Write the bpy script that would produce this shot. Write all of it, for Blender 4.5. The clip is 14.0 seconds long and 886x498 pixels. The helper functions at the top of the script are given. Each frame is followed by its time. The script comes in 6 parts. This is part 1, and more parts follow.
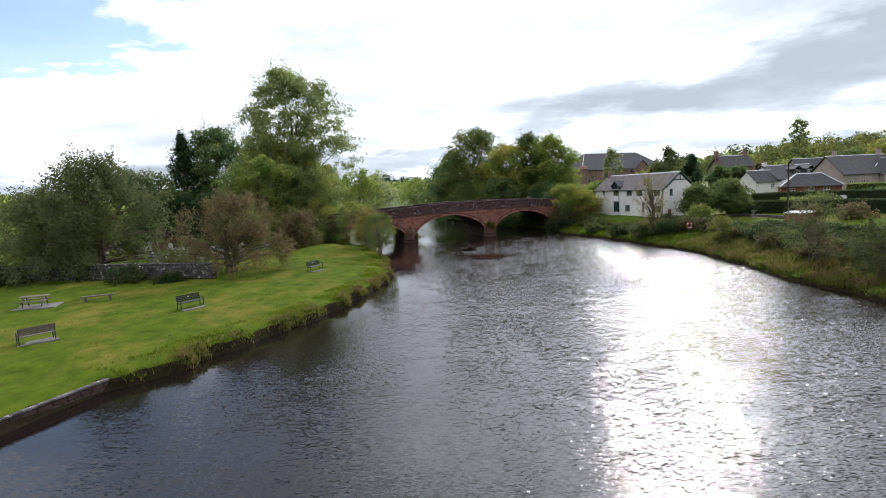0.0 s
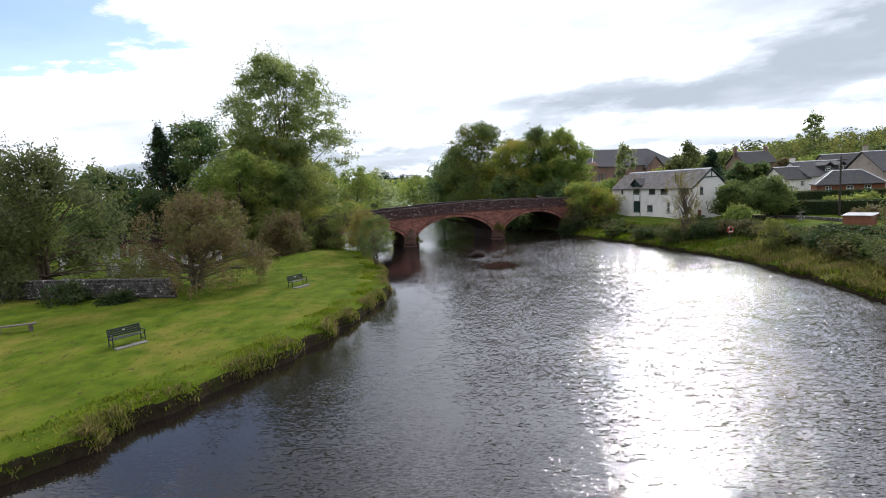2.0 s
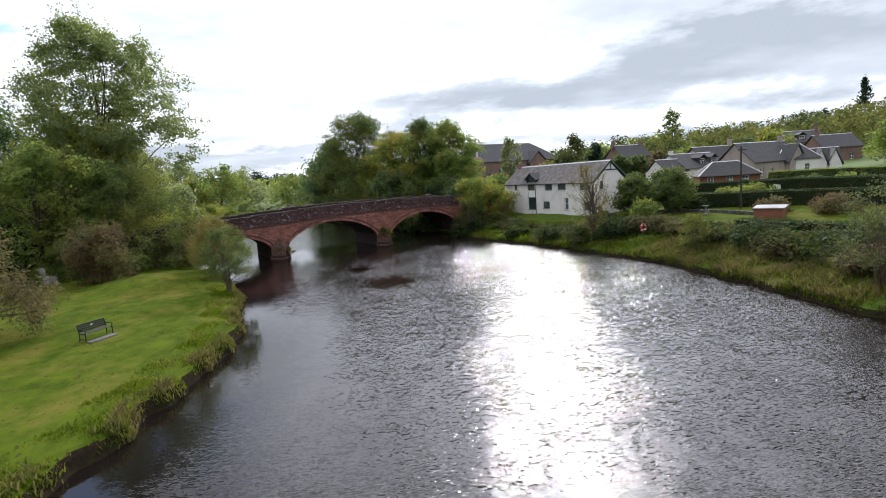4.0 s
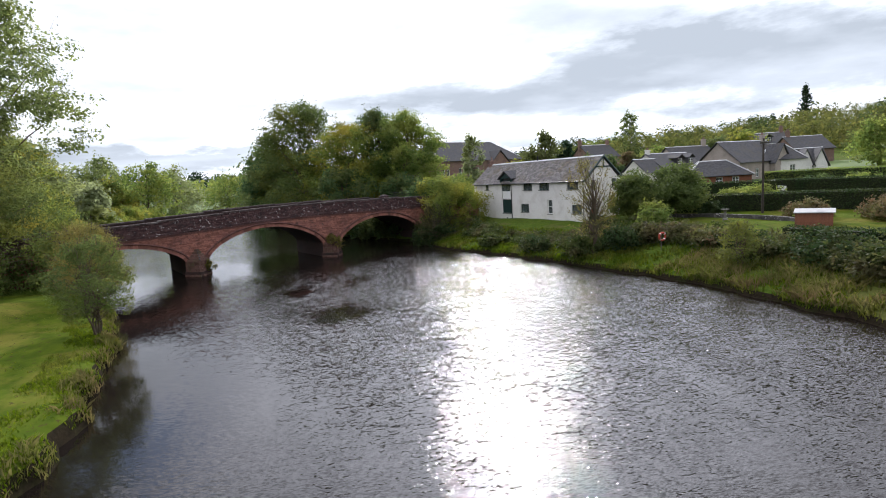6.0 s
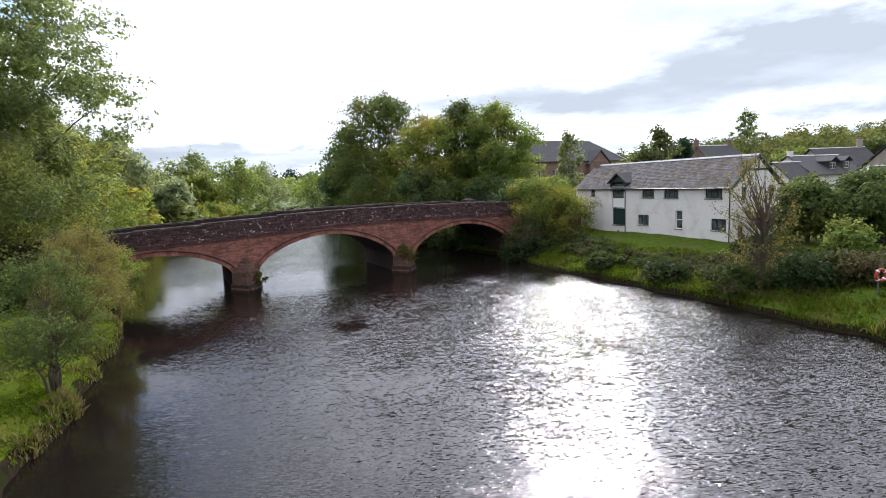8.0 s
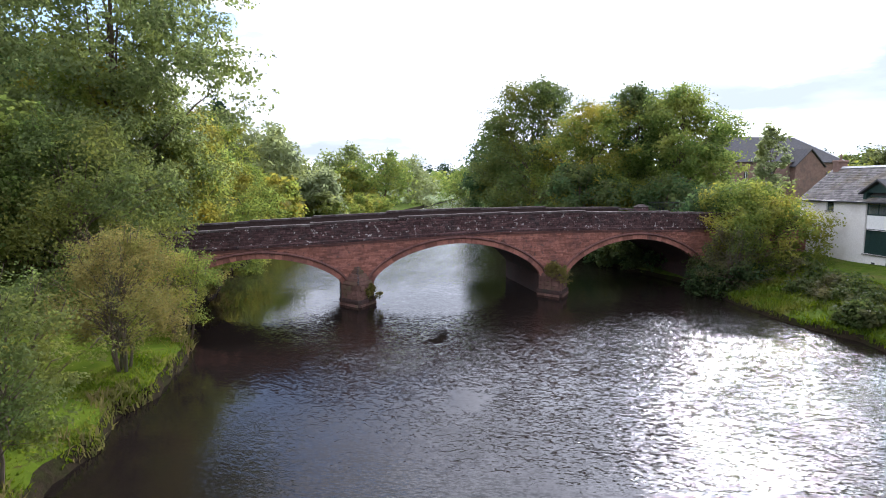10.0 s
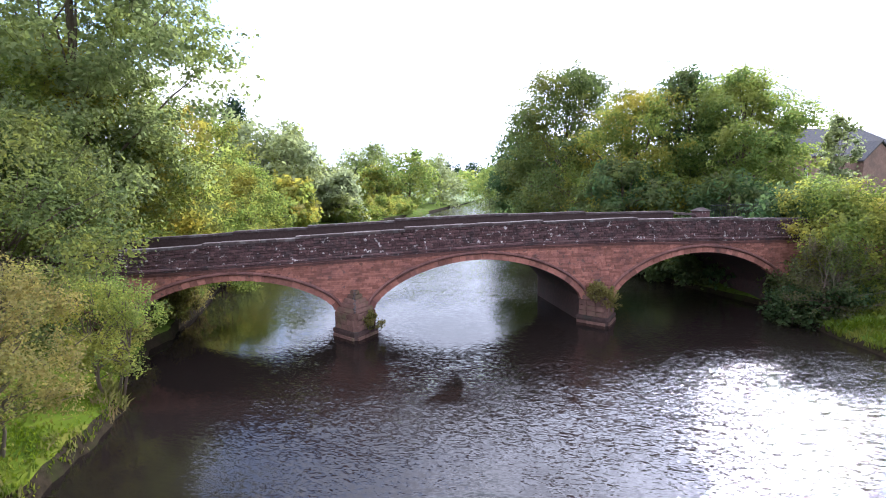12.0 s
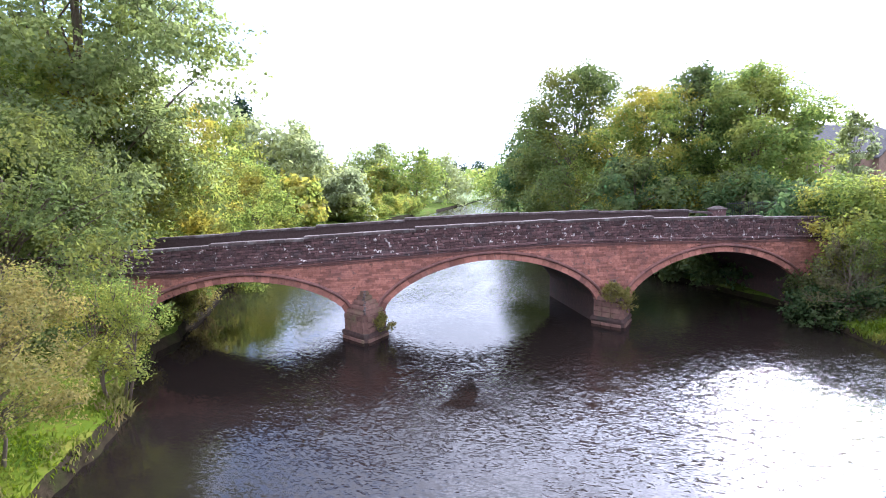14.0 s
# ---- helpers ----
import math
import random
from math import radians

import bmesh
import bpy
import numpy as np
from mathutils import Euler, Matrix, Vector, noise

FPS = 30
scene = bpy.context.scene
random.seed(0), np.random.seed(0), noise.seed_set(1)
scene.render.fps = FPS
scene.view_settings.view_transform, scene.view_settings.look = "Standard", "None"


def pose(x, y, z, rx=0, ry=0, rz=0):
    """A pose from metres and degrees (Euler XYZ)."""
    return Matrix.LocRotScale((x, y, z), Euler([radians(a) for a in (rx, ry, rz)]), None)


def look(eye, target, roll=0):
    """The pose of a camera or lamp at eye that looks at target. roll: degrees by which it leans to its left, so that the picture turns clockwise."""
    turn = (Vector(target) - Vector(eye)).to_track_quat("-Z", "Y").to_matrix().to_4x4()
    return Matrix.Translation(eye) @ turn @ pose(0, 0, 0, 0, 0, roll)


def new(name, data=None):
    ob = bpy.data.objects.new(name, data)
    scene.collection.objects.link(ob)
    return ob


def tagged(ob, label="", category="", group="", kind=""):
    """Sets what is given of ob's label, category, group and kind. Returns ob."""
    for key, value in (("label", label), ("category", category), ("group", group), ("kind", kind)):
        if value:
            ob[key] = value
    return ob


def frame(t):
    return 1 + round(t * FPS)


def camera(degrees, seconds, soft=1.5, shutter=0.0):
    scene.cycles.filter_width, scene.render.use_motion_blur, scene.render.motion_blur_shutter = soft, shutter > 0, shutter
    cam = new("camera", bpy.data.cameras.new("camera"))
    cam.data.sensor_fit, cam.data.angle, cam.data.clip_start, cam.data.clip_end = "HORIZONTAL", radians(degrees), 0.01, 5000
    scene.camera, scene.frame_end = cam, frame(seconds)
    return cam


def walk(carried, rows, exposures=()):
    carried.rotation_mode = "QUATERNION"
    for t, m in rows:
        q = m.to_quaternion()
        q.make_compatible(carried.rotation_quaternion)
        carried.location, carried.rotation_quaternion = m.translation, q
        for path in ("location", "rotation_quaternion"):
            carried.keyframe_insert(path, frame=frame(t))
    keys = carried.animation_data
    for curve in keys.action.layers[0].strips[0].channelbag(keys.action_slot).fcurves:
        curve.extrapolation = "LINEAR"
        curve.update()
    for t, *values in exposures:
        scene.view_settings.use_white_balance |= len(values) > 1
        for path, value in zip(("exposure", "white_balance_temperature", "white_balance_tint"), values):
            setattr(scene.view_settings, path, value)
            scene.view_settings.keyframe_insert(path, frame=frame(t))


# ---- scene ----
cam = camera(78.4, 14.0, soft=1.0)
PATH = [
    (0, (1.734, -4.284, 8.809), (1.521, -2.307, 8.59), -2.8),
    (0.5, (1.194, -2.933, 8.835), (0.987, -0.956, 8.614), -2.7),
    (1, (0.846, -0.909, 8.874), (0.641, 1.068, 8.652), -2.8),
    (1.5, (0.518, 1.574, 8.95), (0.311, 3.551, 8.726), -2.7),
    (2, (0.197, 4.546, 8.993), (-0.015, 6.522, 8.766), -2.9),
    (2.5, (-0.088, 7.321, 9.085), (-0.305, 9.295, 8.853), -2.9),
    (3, (-0.2, 10.239, 9.168), (-0.368, 12.217, 8.928), -3.1),
    (3.5, (-0.349, 13.08, 9.053), (-0.301, 15.064, 8.801), -3.7),
    (3.7, (-0.384, 14.279, 9.035), (-0.256, 16.258, 8.778), -3.8),
    (5.8, (-0.223, 28.117, 8.364), (0.16, 30.064, 8.108), -3.8),
    (6, (-0.154, 29.357, 8.355), (0.244, 31.3, 8.095), -3.5),
    (6.5, (0.174, 32.209, 8.393), (0.58, 34.15, 8.132), -3.5),
    (7, (0.553, 35.159, 8.407), (0.917, 37.108, 8.15), -3.2),
    (7.5, (0.946, 37.98, 8.43), (1.245, 39.941, 8.177), -2.9),
    (8, (1.25, 40.942, 8.411), (1.344, 42.925, 8.17), -2.3),
    (8.5, (1.256, 43.839, 8.394), (1.13, 45.821, 8.159), -1.3),
    (10.8, (0.357, 56.354, 8.685), (-0.136, 58.277, 8.442), -0.5),
    (11, (0.267, 57.215, 8.696), (-0.237, 59.135, 8.454), -0.6),
    (11.5, (0.041, 58.897, 8.721), (-0.489, 60.81, 8.479), -0.7),
    (12, (-0.191, 59.939, 8.774), (-0.737, 61.848, 8.53), -0.8),
    (12.5, (-0.348, 60.409, 8.8), (-0.903, 62.314, 8.553), -0.9),
    (13, (-0.4, 60.546, 8.81), (-0.967, 62.448, 8.561), -0.9),
    (13.5, (-0.509, 60.553, 8.794), (-1.078, 62.455, 8.546), -0.9),
    (14, (-0.679, 60.559, 8.762), (-1.247, 62.46, 8.514), -1.0),
]
walk(cam, [(t, look(eye, target, roll)) for t, eye, target, roll in PATH], exposures=[(0, 0.32, 6000, 15), (6, 0.4, 6000, 16), (8.6, 0.62, 5900, 17), (11, 1.18, 5600, 20), (12, 1.5, 5500, 22), (14, 1.9, 5450, 23)])

# ---- world and sun ----
SUN_AZ, SUN_EL = radians(17.5), radians(27.0)   # azimuth clockwise from +y
sun_way = Vector((math.sin(SUN_AZ) * math.cos(SUN_EL), math.cos(SUN_AZ) * math.cos(SUN_EL), math.sin(SUN_EL)))


def build_world():
    w = bpy.data.worlds.new("sky")
    scene.world = w
    w.use_nodes = True
    nt = w.node_tree
    nt.nodes.clear()
    N, L = nt.nodes.new, nt.links.new
    out, bg = N("ShaderNodeOutputWorld"), N("ShaderNodeBackground")
    sky = N("ShaderNodeTexSky")
    sky.sky_type, sky.sun_disc, sky.sun_elevation, sky.sun_rotation = "NISHITA", False, SUN_EL, SUN_AZ
    sky.air_density, sky.dust_density, sky.ozone_density = 1.0, 0.6, 1.5
    tc, sep = N("ShaderNodeTexCoord"), N("ShaderNodeSeparateXYZ")
    L(tc.outputs["Generated"], sep.inputs[0])
    # clouds lie on a flat deck: direction divided by its height
    add = N("ShaderNodeMath"); add.operation = "MAXIMUM"; add.inputs[1].default_value = 0.0
    L(sep.outputs[2], add.inputs[0])
    plus = N("ShaderNodeMath"); plus.operation = "ADD"; plus.inputs[1].default_value = 0.11
    L(add.outputs[0], plus.inputs[0])
    comb = N("ShaderNodeCombineXYZ")
    for k in (0, 1):
        d = N("ShaderNodeMath"); d.operation = "DIVIDE"
        L(sep.outputs[k], d.inputs[0]); L(plus.outputs[0], d.inputs[1]); L(d.outputs[0], comb.inputs[k])
    mp = N("ShaderNodeMapping"); mp.inputs["Location"].default_value = CLOUD_AT; mp.inputs["Scale"].default_value = (0.62, 0.75, 1)
    L(comb.outputs[0], mp.inputs[0])
    cover = N("ShaderNodeTexNoise"); cover.inputs["Scale"].default_value = 0.55; cover.inputs["Detail"].default_value = 9; cover.inputs["Roughness"].default_value = 0.66
    L(mp.outputs[0], cover.inputs["Vector"])
    # a gap of open sky in the cloud deck
    gap = N("ShaderNodeVectorMath"); gap.operation = "DISTANCE"; gap.inputs[1].default_value = GAP_AT
    L(comb.outputs[0], gap.inputs[0])
    wide = N("ShaderNodeMath"); wide.operation = "MULTIPLY_ADD"; wide.inputs[1].default_value = 3.3
    second = N("ShaderNodeVectorMath"); second.operation = "DISTANCE"; second.inputs[1].default_value = GAP_HIGH
    L(comb.outputs[0], second.inputs[0])
    both = N("ShaderNodeMath"); both.operation = "MINIMUM"; L(gap.outputs["Value"], both.inputs[0]); L(second.outputs["Value"], both.inputs[1])
    L(cover.outputs[0], wide.inputs[0]); L(both.outputs[0], wide.inputs[2])
    ramp = N("ShaderNodeMapRange"); ramp.interpolation_type = "SMOOTHSTEP"
    ramp.inputs[1].default_value, ramp.inputs[2].default_value = CLOUD_EDGE
    ramp.inputs[3].default_value = 0.12          # thin haze over the open gaps
    L(wide.outputs[0], ramp.inputs[0])
    body = N("ShaderNodeTexNoise"); body.inputs["Scale"].default_value = 0.9; body.inputs["Detail"].default_value = 6; body.inputs["Roughness"].default_value = 0.5
    mp2 = N("ShaderNodeMapping"); mp2.inputs["Location"].default_value = (3.1, 7.7, 0); mp2.inputs["Scale"].default_value = (0.55, 0.8, 1)
    L(comb.outputs[0], mp2.inputs[0]); L(mp2.outputs[0], body.inputs["Vector"])
    shade = N("ShaderNodeValToRGB")
    e = shade.color_ramp.elements
    e[0].position, e[0].color = 0.27, (0.355, 0.39, 0.405, 1)
    e[1].position, e[1].color = 0.62, (1.4, 1.4, 1.4, 1)
    mid = e.new(0.40); mid.color = (0.525, 0.565, 0.58, 1)
    mid = e.new(0.50); mid.color = (0.78, 0.8, 0.82, 1)
    # heaped shapes of the far clouds stand upright, not flat on the deck
    heap = N("ShaderNodeTexNoise"); heap.inputs["Scale"].default_value = 1.0; heap.inputs["Detail"].default_value = 7; heap.inputs["Roughness"].default_value = 0.55
    mp3 = N("ShaderNodeMapping"); mp3.inputs["Location"].default_value = HEAP_AT; mp3.inputs["Scale"].default_value = (2.6, 2.6, 8.5)
    L(tc.outputs["Generated"], mp3.inputs[0]); L(mp3.outputs[0], heap.inputs["Vector"])
    half = N("ShaderNodeMix"); half.data_type = "FLOAT"; half.inputs[0].default_value = 0.5
    L(body.outputs[0], half.inputs[2]); L(heap.outputs[0], half.inputs[3])
    def part_of(src, lo, hi, a, b_, smooth=True):
        n = N("ShaderNodeMapRange"); n.interpolation_type = "SMOOTHSTEP" if smooth else "LINEAR"
        for q, v in enumerate((lo, hi, a, b_)):
            n.inputs[q + 1].default_value = v
        L(src, n.inputs[0])
        return n.outputs[0]

    def calc(op, *v):
        n = N("ShaderNodeMath"); n.operation = op
        for q, x in enumerate(v):
            if isinstance(x, (int, float)):
                n.inputs[q].default_value = x
            else:
                L(x, n.inputs[q])
        return n.outputs[0]

    # banks of heavier cloud low over the hill side, their heaped tops lit from behind
    puff = N("ShaderNodeTexNoise"); puff.inputs["Scale"].default_value = 1.0; puff.inputs["Detail"].default_value = 8; puff.inputs["Roughness"].default_value = 0.6
    mp4 = N("ShaderNodeMapping"); mp4.inputs["Location"].default_value = PUFF_AT; mp4.inputs["Scale"].default_value = (3.4, 3.4, 11.0)
    L(tc.outputs["Generated"], mp4.inputs[0]); L(mp4.outputs[0], puff.inputs["Vector"])
    frayed = calc("MULTIPLY_ADD", calc("SUBTRACT", puff.outputs[0], 0.5), 0.2, sep.outputs[2])
    upper = part_of(sep.outputs[0], -0.05, 0.55, 0.12, 0.215, False)
    over = calc("SUBTRACT", upper, frayed)
    bank = calc("MULTIPLY", part_of(over, -0.008, 0.03, 0.0, 1.0), part_of(frayed, 0.075, 0.115, 0.0, 1.0))
    bank = calc("MULTIPLY", bank, part_of(sep.outputs[0], -0.1, 0.12, 0.0, 1.0))
    thin = calc("MULTIPLY", part_of(frayed, 0.015, 0.03, 0.0, 1.0), part_of(frayed, 0.045, 0.062, 1.0, 0.0))
    high = calc("MULTIPLY", part_of(sep.outputs[2], 0.24, 0.45, 0.0, 1.0), part_of(puff.outputs[0], 0.42, 0.6, 1.0, 0.0))
    drop = calc("ADD", calc("MULTIPLY", bank, BANK[0]), calc("ADD", calc("MULTIPLY", thin, BANK[1]), calc("MULTIPLY", high, BANK[2])))
    L(calc("SUBTRACT", calc("ADD", half.outputs[0], BANK[3]), drop), shade.inputs[0])
    # cloud glows more towards the sun
    dot = N("ShaderNodeVectorMath"); dot.operation = "DOT_PRODUCT"; dot.inputs[1].default_value = sun_way
    L(tc.outputs["Generated"], dot.inputs[0])
    def ranged(src, *v):
        n = N("ShaderNodeMapRange"); n.interpolation_type = "SMOOTHSTEP"
        for k, x in enumerate(v):
            n.inputs[k + 1].default_value = x
        L(src, n.inputs[0])
        return n.outputs[0]

    def times(a, b, op="MULTIPLY"):
        n = N("ShaderNodeMath"); n.operation = op
        for k, x in enumerate((a, b)):
            if isinstance(x, float):
                n.inputs[k].default_value = x
            else:
                L(x, n.inputs[k])
        return n.outputs[0]

    glow = ranged(dot.outputs["Value"], -0.3, 1.0, CLOUD_FAR, CLOUD_SUN)
    veil = times(ranged(sep.outputs[2], 0.24, 0.5, 0.0, CLOUD_VEIL), ranged(dot.outputs["Value"], 0.82, 1.0, 0.0, 1.0))
    gh = times(glow, times(veil, 1.0, "ADD"))
    mul = N("ShaderNodeVectorMath"); mul.operation = "SCALE"
    L(shade.outputs[0], mul.inputs[0]); L(gh, mul.inputs["Scale"])
    sk = N("ShaderNodeVectorMath"); sk.operation = "SCALE"; sk.inputs["Scale"].default_value = SKY_STRENGTH
    L(sky.outputs[0], sk.inputs[0])
    mix = N("ShaderNodeMix"); mix.data_type = "RGBA"
    L(ramp.outputs[0], mix.inputs[0]); L(sk.outputs[0], mix.inputs[6]); L(mul.outputs[0], mix.inputs[7])
    L(mix.outputs[2], bg.inputs[0]); L(bg.outputs[0], out.inputs[0])


HEAP_AT, PUFF_AT, BANK = (1.3, 0.4, 0.2), (0.7, 2.3, 0.4), (0.19, 0.16, -0.09, 0.005)
CLOUD_AT, CLOUD_EDGE, CLOUD_FAR, CLOUD_SUN, CLOUD_VEIL, SKY_STRENGTH, GAP_AT, GAP_HIGH = (4.0, 2.0, 0), (2.22, 2.38), 0.85, 1.3, 1.6, 0.15, (-1.9, 2.0, 0), (-1.0, 1.4, 0)
build_world()
sun_data = bpy.data.lights.new("sun", "SUN")
sun_data.energy, sun_data.angle, sun_data.color = 2.3, radians(0.6), (1.0, 0.94, 0.85)
sun = new("sun", sun_data)
sun.matrix_world = look(sun_way * 200, (0, 0, 0))


# ---- materials ----
def node_mat(name):
    m = bpy.data.materials.new(name)
    m.use_nodes = True
    nt = m.node_tree
    return m, nt, nt.nodes.new, nt.links.new, nt.nodes["Principled BSDF"]


def noise_node(nt, vec, scale, detail=4, rough=0.55):
    n = nt.nodes.new("ShaderNodeTexNoise")
    n.inputs["Scale"].default_value, n.inputs["Detail"].default_value, n.inputs["Roughness"].default_value = scale, detail, rough
    nt.links.new(vec, n.inputs["Vector"])
    return n.outputs[0]


def spread(nt, val, lo, hi, a=0.0, b=1.0):
    n = nt.nodes.new("ShaderNodeMapRange")
    for k, v in enumerate((lo, hi, a, b)):
        n.inputs[k + 1].default_value = v
    nt.links.new(val, n.inputs[0])
    return n.outputs[0]


def mix_rgb(nt, fac, a, b, blend="MIX"):
    n = nt.nodes.new("ShaderNodeMix")
    n.data_type, n.blend_type = "RGBA", blend
    for v, k in ((fac, 0), (a, 6), (b, 7)):
        if hasattr(v, "is_linked"):
            nt.links.new(v, n.inputs[k])
        else:
            n.inputs[k].default_value = v if k == 0 else (*v, 1)
    return n.outputs[2]


def surface(name, c1, c2, c3=None, speck=None, grain=6.0, patch=0.6, rough=0.85, bump=0.3, dist=0.02, spec=0.3, per=0.0, island=0.0, metal=0.0, stretch=None):
    """Two-scale procedural surface: c1/c2 by grain, c3 in patches; per: piece to piece; island: joined piece to piece."""
    m, nt, N, L, p = node_mat(name)
    pos = N("ShaderNodeNewGeometry").outputs["Position"]
    if stretch:
        mp = N("ShaderNodeMapping"); mp.inputs["Scale"].default_value = stretch
        L(pos, mp.inputs[0]); pos = mp.outputs[0]
    g = noise_node(nt, pos, grain, 5, 0.6)
    col = mix_rgb(nt, spread(nt, g, 0.32, 0.68), c1, c2)
    if c3:
        big = noise_node(nt, pos, patch, 6, 0.65)
        col = mix_rgb(nt, spread(nt, big, 0.5, 0.68), col, c3)
    if speck:
        sp = noise_node(nt, pos, 3.2, 3, 0.7)
        col = mix_rgb(nt, spread(nt, sp, 0.615, 0.65), col, speck)
    for amount, src in ((per, "info"), (island, "geo")):
        if amount:
            r = N("ShaderNodeObjectInfo").outputs["Random"] if src == "info" else N("ShaderNodeNewGeometry").outputs["Random Per Island"]
            hsv = N("ShaderNodeHueSaturation")
            L(spread(nt, r, 0, 1, 1 - amount, 1 + amount), hsv.inputs["Value"]); L(col, hsv.inputs["Color"])
            col = hsv.outputs[0]
    L(col, p.inputs["Base Color"])
    p.inputs["Roughness"].default_value, p.inputs["Metallic"].default_value, p.inputs["Specular IOR Level"].default_value = rough, metal, spec
    if bump:
        b = N("ShaderNodeBump"); b.inputs["Strength"].default_value, b.inputs["Distance"].default_value = bump, dist
        L(g, b.inputs["Height"]); L(b.outputs[0], p.inputs["Normal"])
    return m


def leaf_mat(name, c1, c2, c3, patch=0.25, through_light=0.55):
    """Leaves: colour by leaf and by bough, with light passing through."""
    m, nt, N, L, p = node_mat(name)
    geo = N("ShaderNodeNewGeometry")
    c1, c2, c3 = [(r * 0.97, g, b * 1.08) for r, g, b in (c1, c2, c3)]
    big = noise_node(nt, geo.outputs["Position"], patch, 3, 0.5)
    col = mix_rgb(nt, geo.outputs["Random Per Island"], c1, c2)
    col = mix_rgb(nt, spread(nt, big, 0.45, 0.68), col, c3)
    L(col, p.inputs["Base Color"])
    p.inputs["Roughness"].default_value, p.inputs["Specular IOR Level"].default_value = 0.7, 0.1
    tr = N("ShaderNodeBsdfTranslucent")
    hsv = N("ShaderNodeHueSaturation"); hsv.inputs["Value"].default_value, hsv.inputs["Saturation"].default_value, hsv.inputs["Hue"].default_value = 2.45, 1.1, 0.491
    L(col, hsv.inputs["Color"]); L(hsv.outputs[0], tr.inputs[0])
    mx = N("ShaderNodeMixShader"); mx.inputs[0].default_value = through_light
    L(p.outputs[0], mx.inputs[1]); L(tr.outputs[0], mx.inputs[2]); L(mx.outputs[0], nt.nodes["Material Output"].inputs[0])
    return m


def water_mat():
    m, nt, N, L, p = node_mat("river_water")
    pos = N("ShaderNodeNewGeometry").outputs["Position"]
    p.inputs["Base Color"].default_value = (0.008, 0.006, 0.005, 1)
    p.inputs["Roughness"].default_value, p.inputs["IOR"].default_value = 0.13, 1.33
    mp = N("ShaderNodeMapping"); mp.inputs["Rotation"].default_value = (0, 0, radians(-8)); mp.inputs["Scale"].default_value = (0.42, 1.5, 1)
    L(pos, mp.inputs[0])
    # ruffled and smooth lanes drawn out along the current, and larger airs of wind
    lane = N("ShaderNodeMapping"); lane.inputs["Rotation"].default_value = (0, 0, radians(24)); lane.inputs["Scale"].default_value = (0.34, 0.13, 1)
    L(pos, lane.inputs[0])
    l1 = spread(nt, noise_node(nt, lane.outputs[0], 1.0, 6, 0.62), 0.36, 0.64, 0.55, 1.3)
    l2 = spread(nt, noise_node(nt, pos, 0.045, 3, 0.5), 0.36, 0.64, 0.75, 1.25)
    cm = N("ShaderNodeMath"); cm.operation = "MULTIPLY"; L(l1, cm.inputs[0]); L(l2, cm.inputs[1])
    calm = cm.outputs[0]
    # slicks of smooth water lying in the current, with ragged edges
    nz = N("ShaderNodeTexNoise"); nz.inputs["Scale"].default_value = 0.55; nz.inputs["Detail"].default_value = 6; nz.inputs["Roughness"].default_value = 0.62
    L(pos, nz.inputs["Vector"])
    ctr = N("ShaderNodeVectorMath"); ctr.operation = "SUBTRACT"; ctr.inputs[1].default_value = (0.5, 0.5, 0.5); L(nz.outputs[1], ctr.inputs[0])
    sc = N("ShaderNodeVectorMath"); sc.operation = "MULTIPLY"; sc.inputs[1].default_value = (3.2, 6.0, 0); L(ctr.outputs[0], sc.inputs[0])
    wob = N("ShaderNodeVectorMath"); wob.operation = "ADD"; L(pos, wob.inputs[0]); L(sc.outputs[0], wob.inputs[1])
    edge = None
    for cx, cy, rx, ry in ((0.2, 64.4, 2.0, 3.0), (-2.9, 73.4, 1.0, 2.2), (-6.3, 81.4, 0.6, 1.9)):
        off = N("ShaderNodeVectorMath"); off.operation = "SUBTRACT"; off.inputs[1].default_value = (cx, cy, 0); L(wob.outputs[0], off.inputs[0])
        el = N("ShaderNodeVectorMath"); el.operation = "DIVIDE"; el.inputs[1].default_value = (rx, ry, 1); L(off.outputs[0], el.inputs[0])
        ln = N("ShaderNodeVectorMath"); ln.operation = "LENGTH"; L(el.outputs[0], ln.inputs[0])
        if edge is None:
            edge = ln.outputs["Value"]
        else:
            mn = N("ShaderNodeMath"); mn.operation = "MINIMUM"; L(edge, mn.inputs[0]); L(ln.outputs["Value"], mn.inputs[1]); edge = mn.outputs[0]
    slick = spread(nt, edge, 0.6, 1.3, 0.2, 1.0)
    L(spread(nt, edge, 0.55, 1.3, 0.3, 0.5), p.inputs["Specular IOR Level"])     # weaker reflection inside the slicks, standing in for dark mirrored trees
    k0 = N("ShaderNodeMath"); k0.operation = "MULTIPLY"; L(calm, k0.inputs[0]); L(slick, k0.inputs[1])
    chop = N("ShaderNodeAttribute"); chop.attribute_name = "chop"
    k = N("ShaderNodeMath"); k.operation = "MULTIPLY"; L(k0.outputs[0], k.inputs[0]); L(chop.outputs["Fac"], k.inputs[1])
    L(spread(nt, k.outputs[0], 0.0, 1.0, 0.015, 0.08), p.inputs["Roughness"])
    # slopes of the ripples, long and short, straight from noise
    slopes = []
    for scale, amount in ((0.9, 0.1), (5.2, 0.3), (12.5, 0.72), (26.0, 0.55)):
        t = N("ShaderNodeTexNoise"); t.inputs["Scale"].default_value = scale; t.inputs["Detail"].default_value = 2; t.inputs["Roughness"].default_value = 0.5
        L(mp.outputs[0], t.inputs["Vector"])
        c = N("ShaderNodeVectorMath"); c.operation = "SUBTRACT"; c.inputs[1].default_value = (0.5, 0.5, 0.5)
        L(t.outputs[1], c.inputs[0])
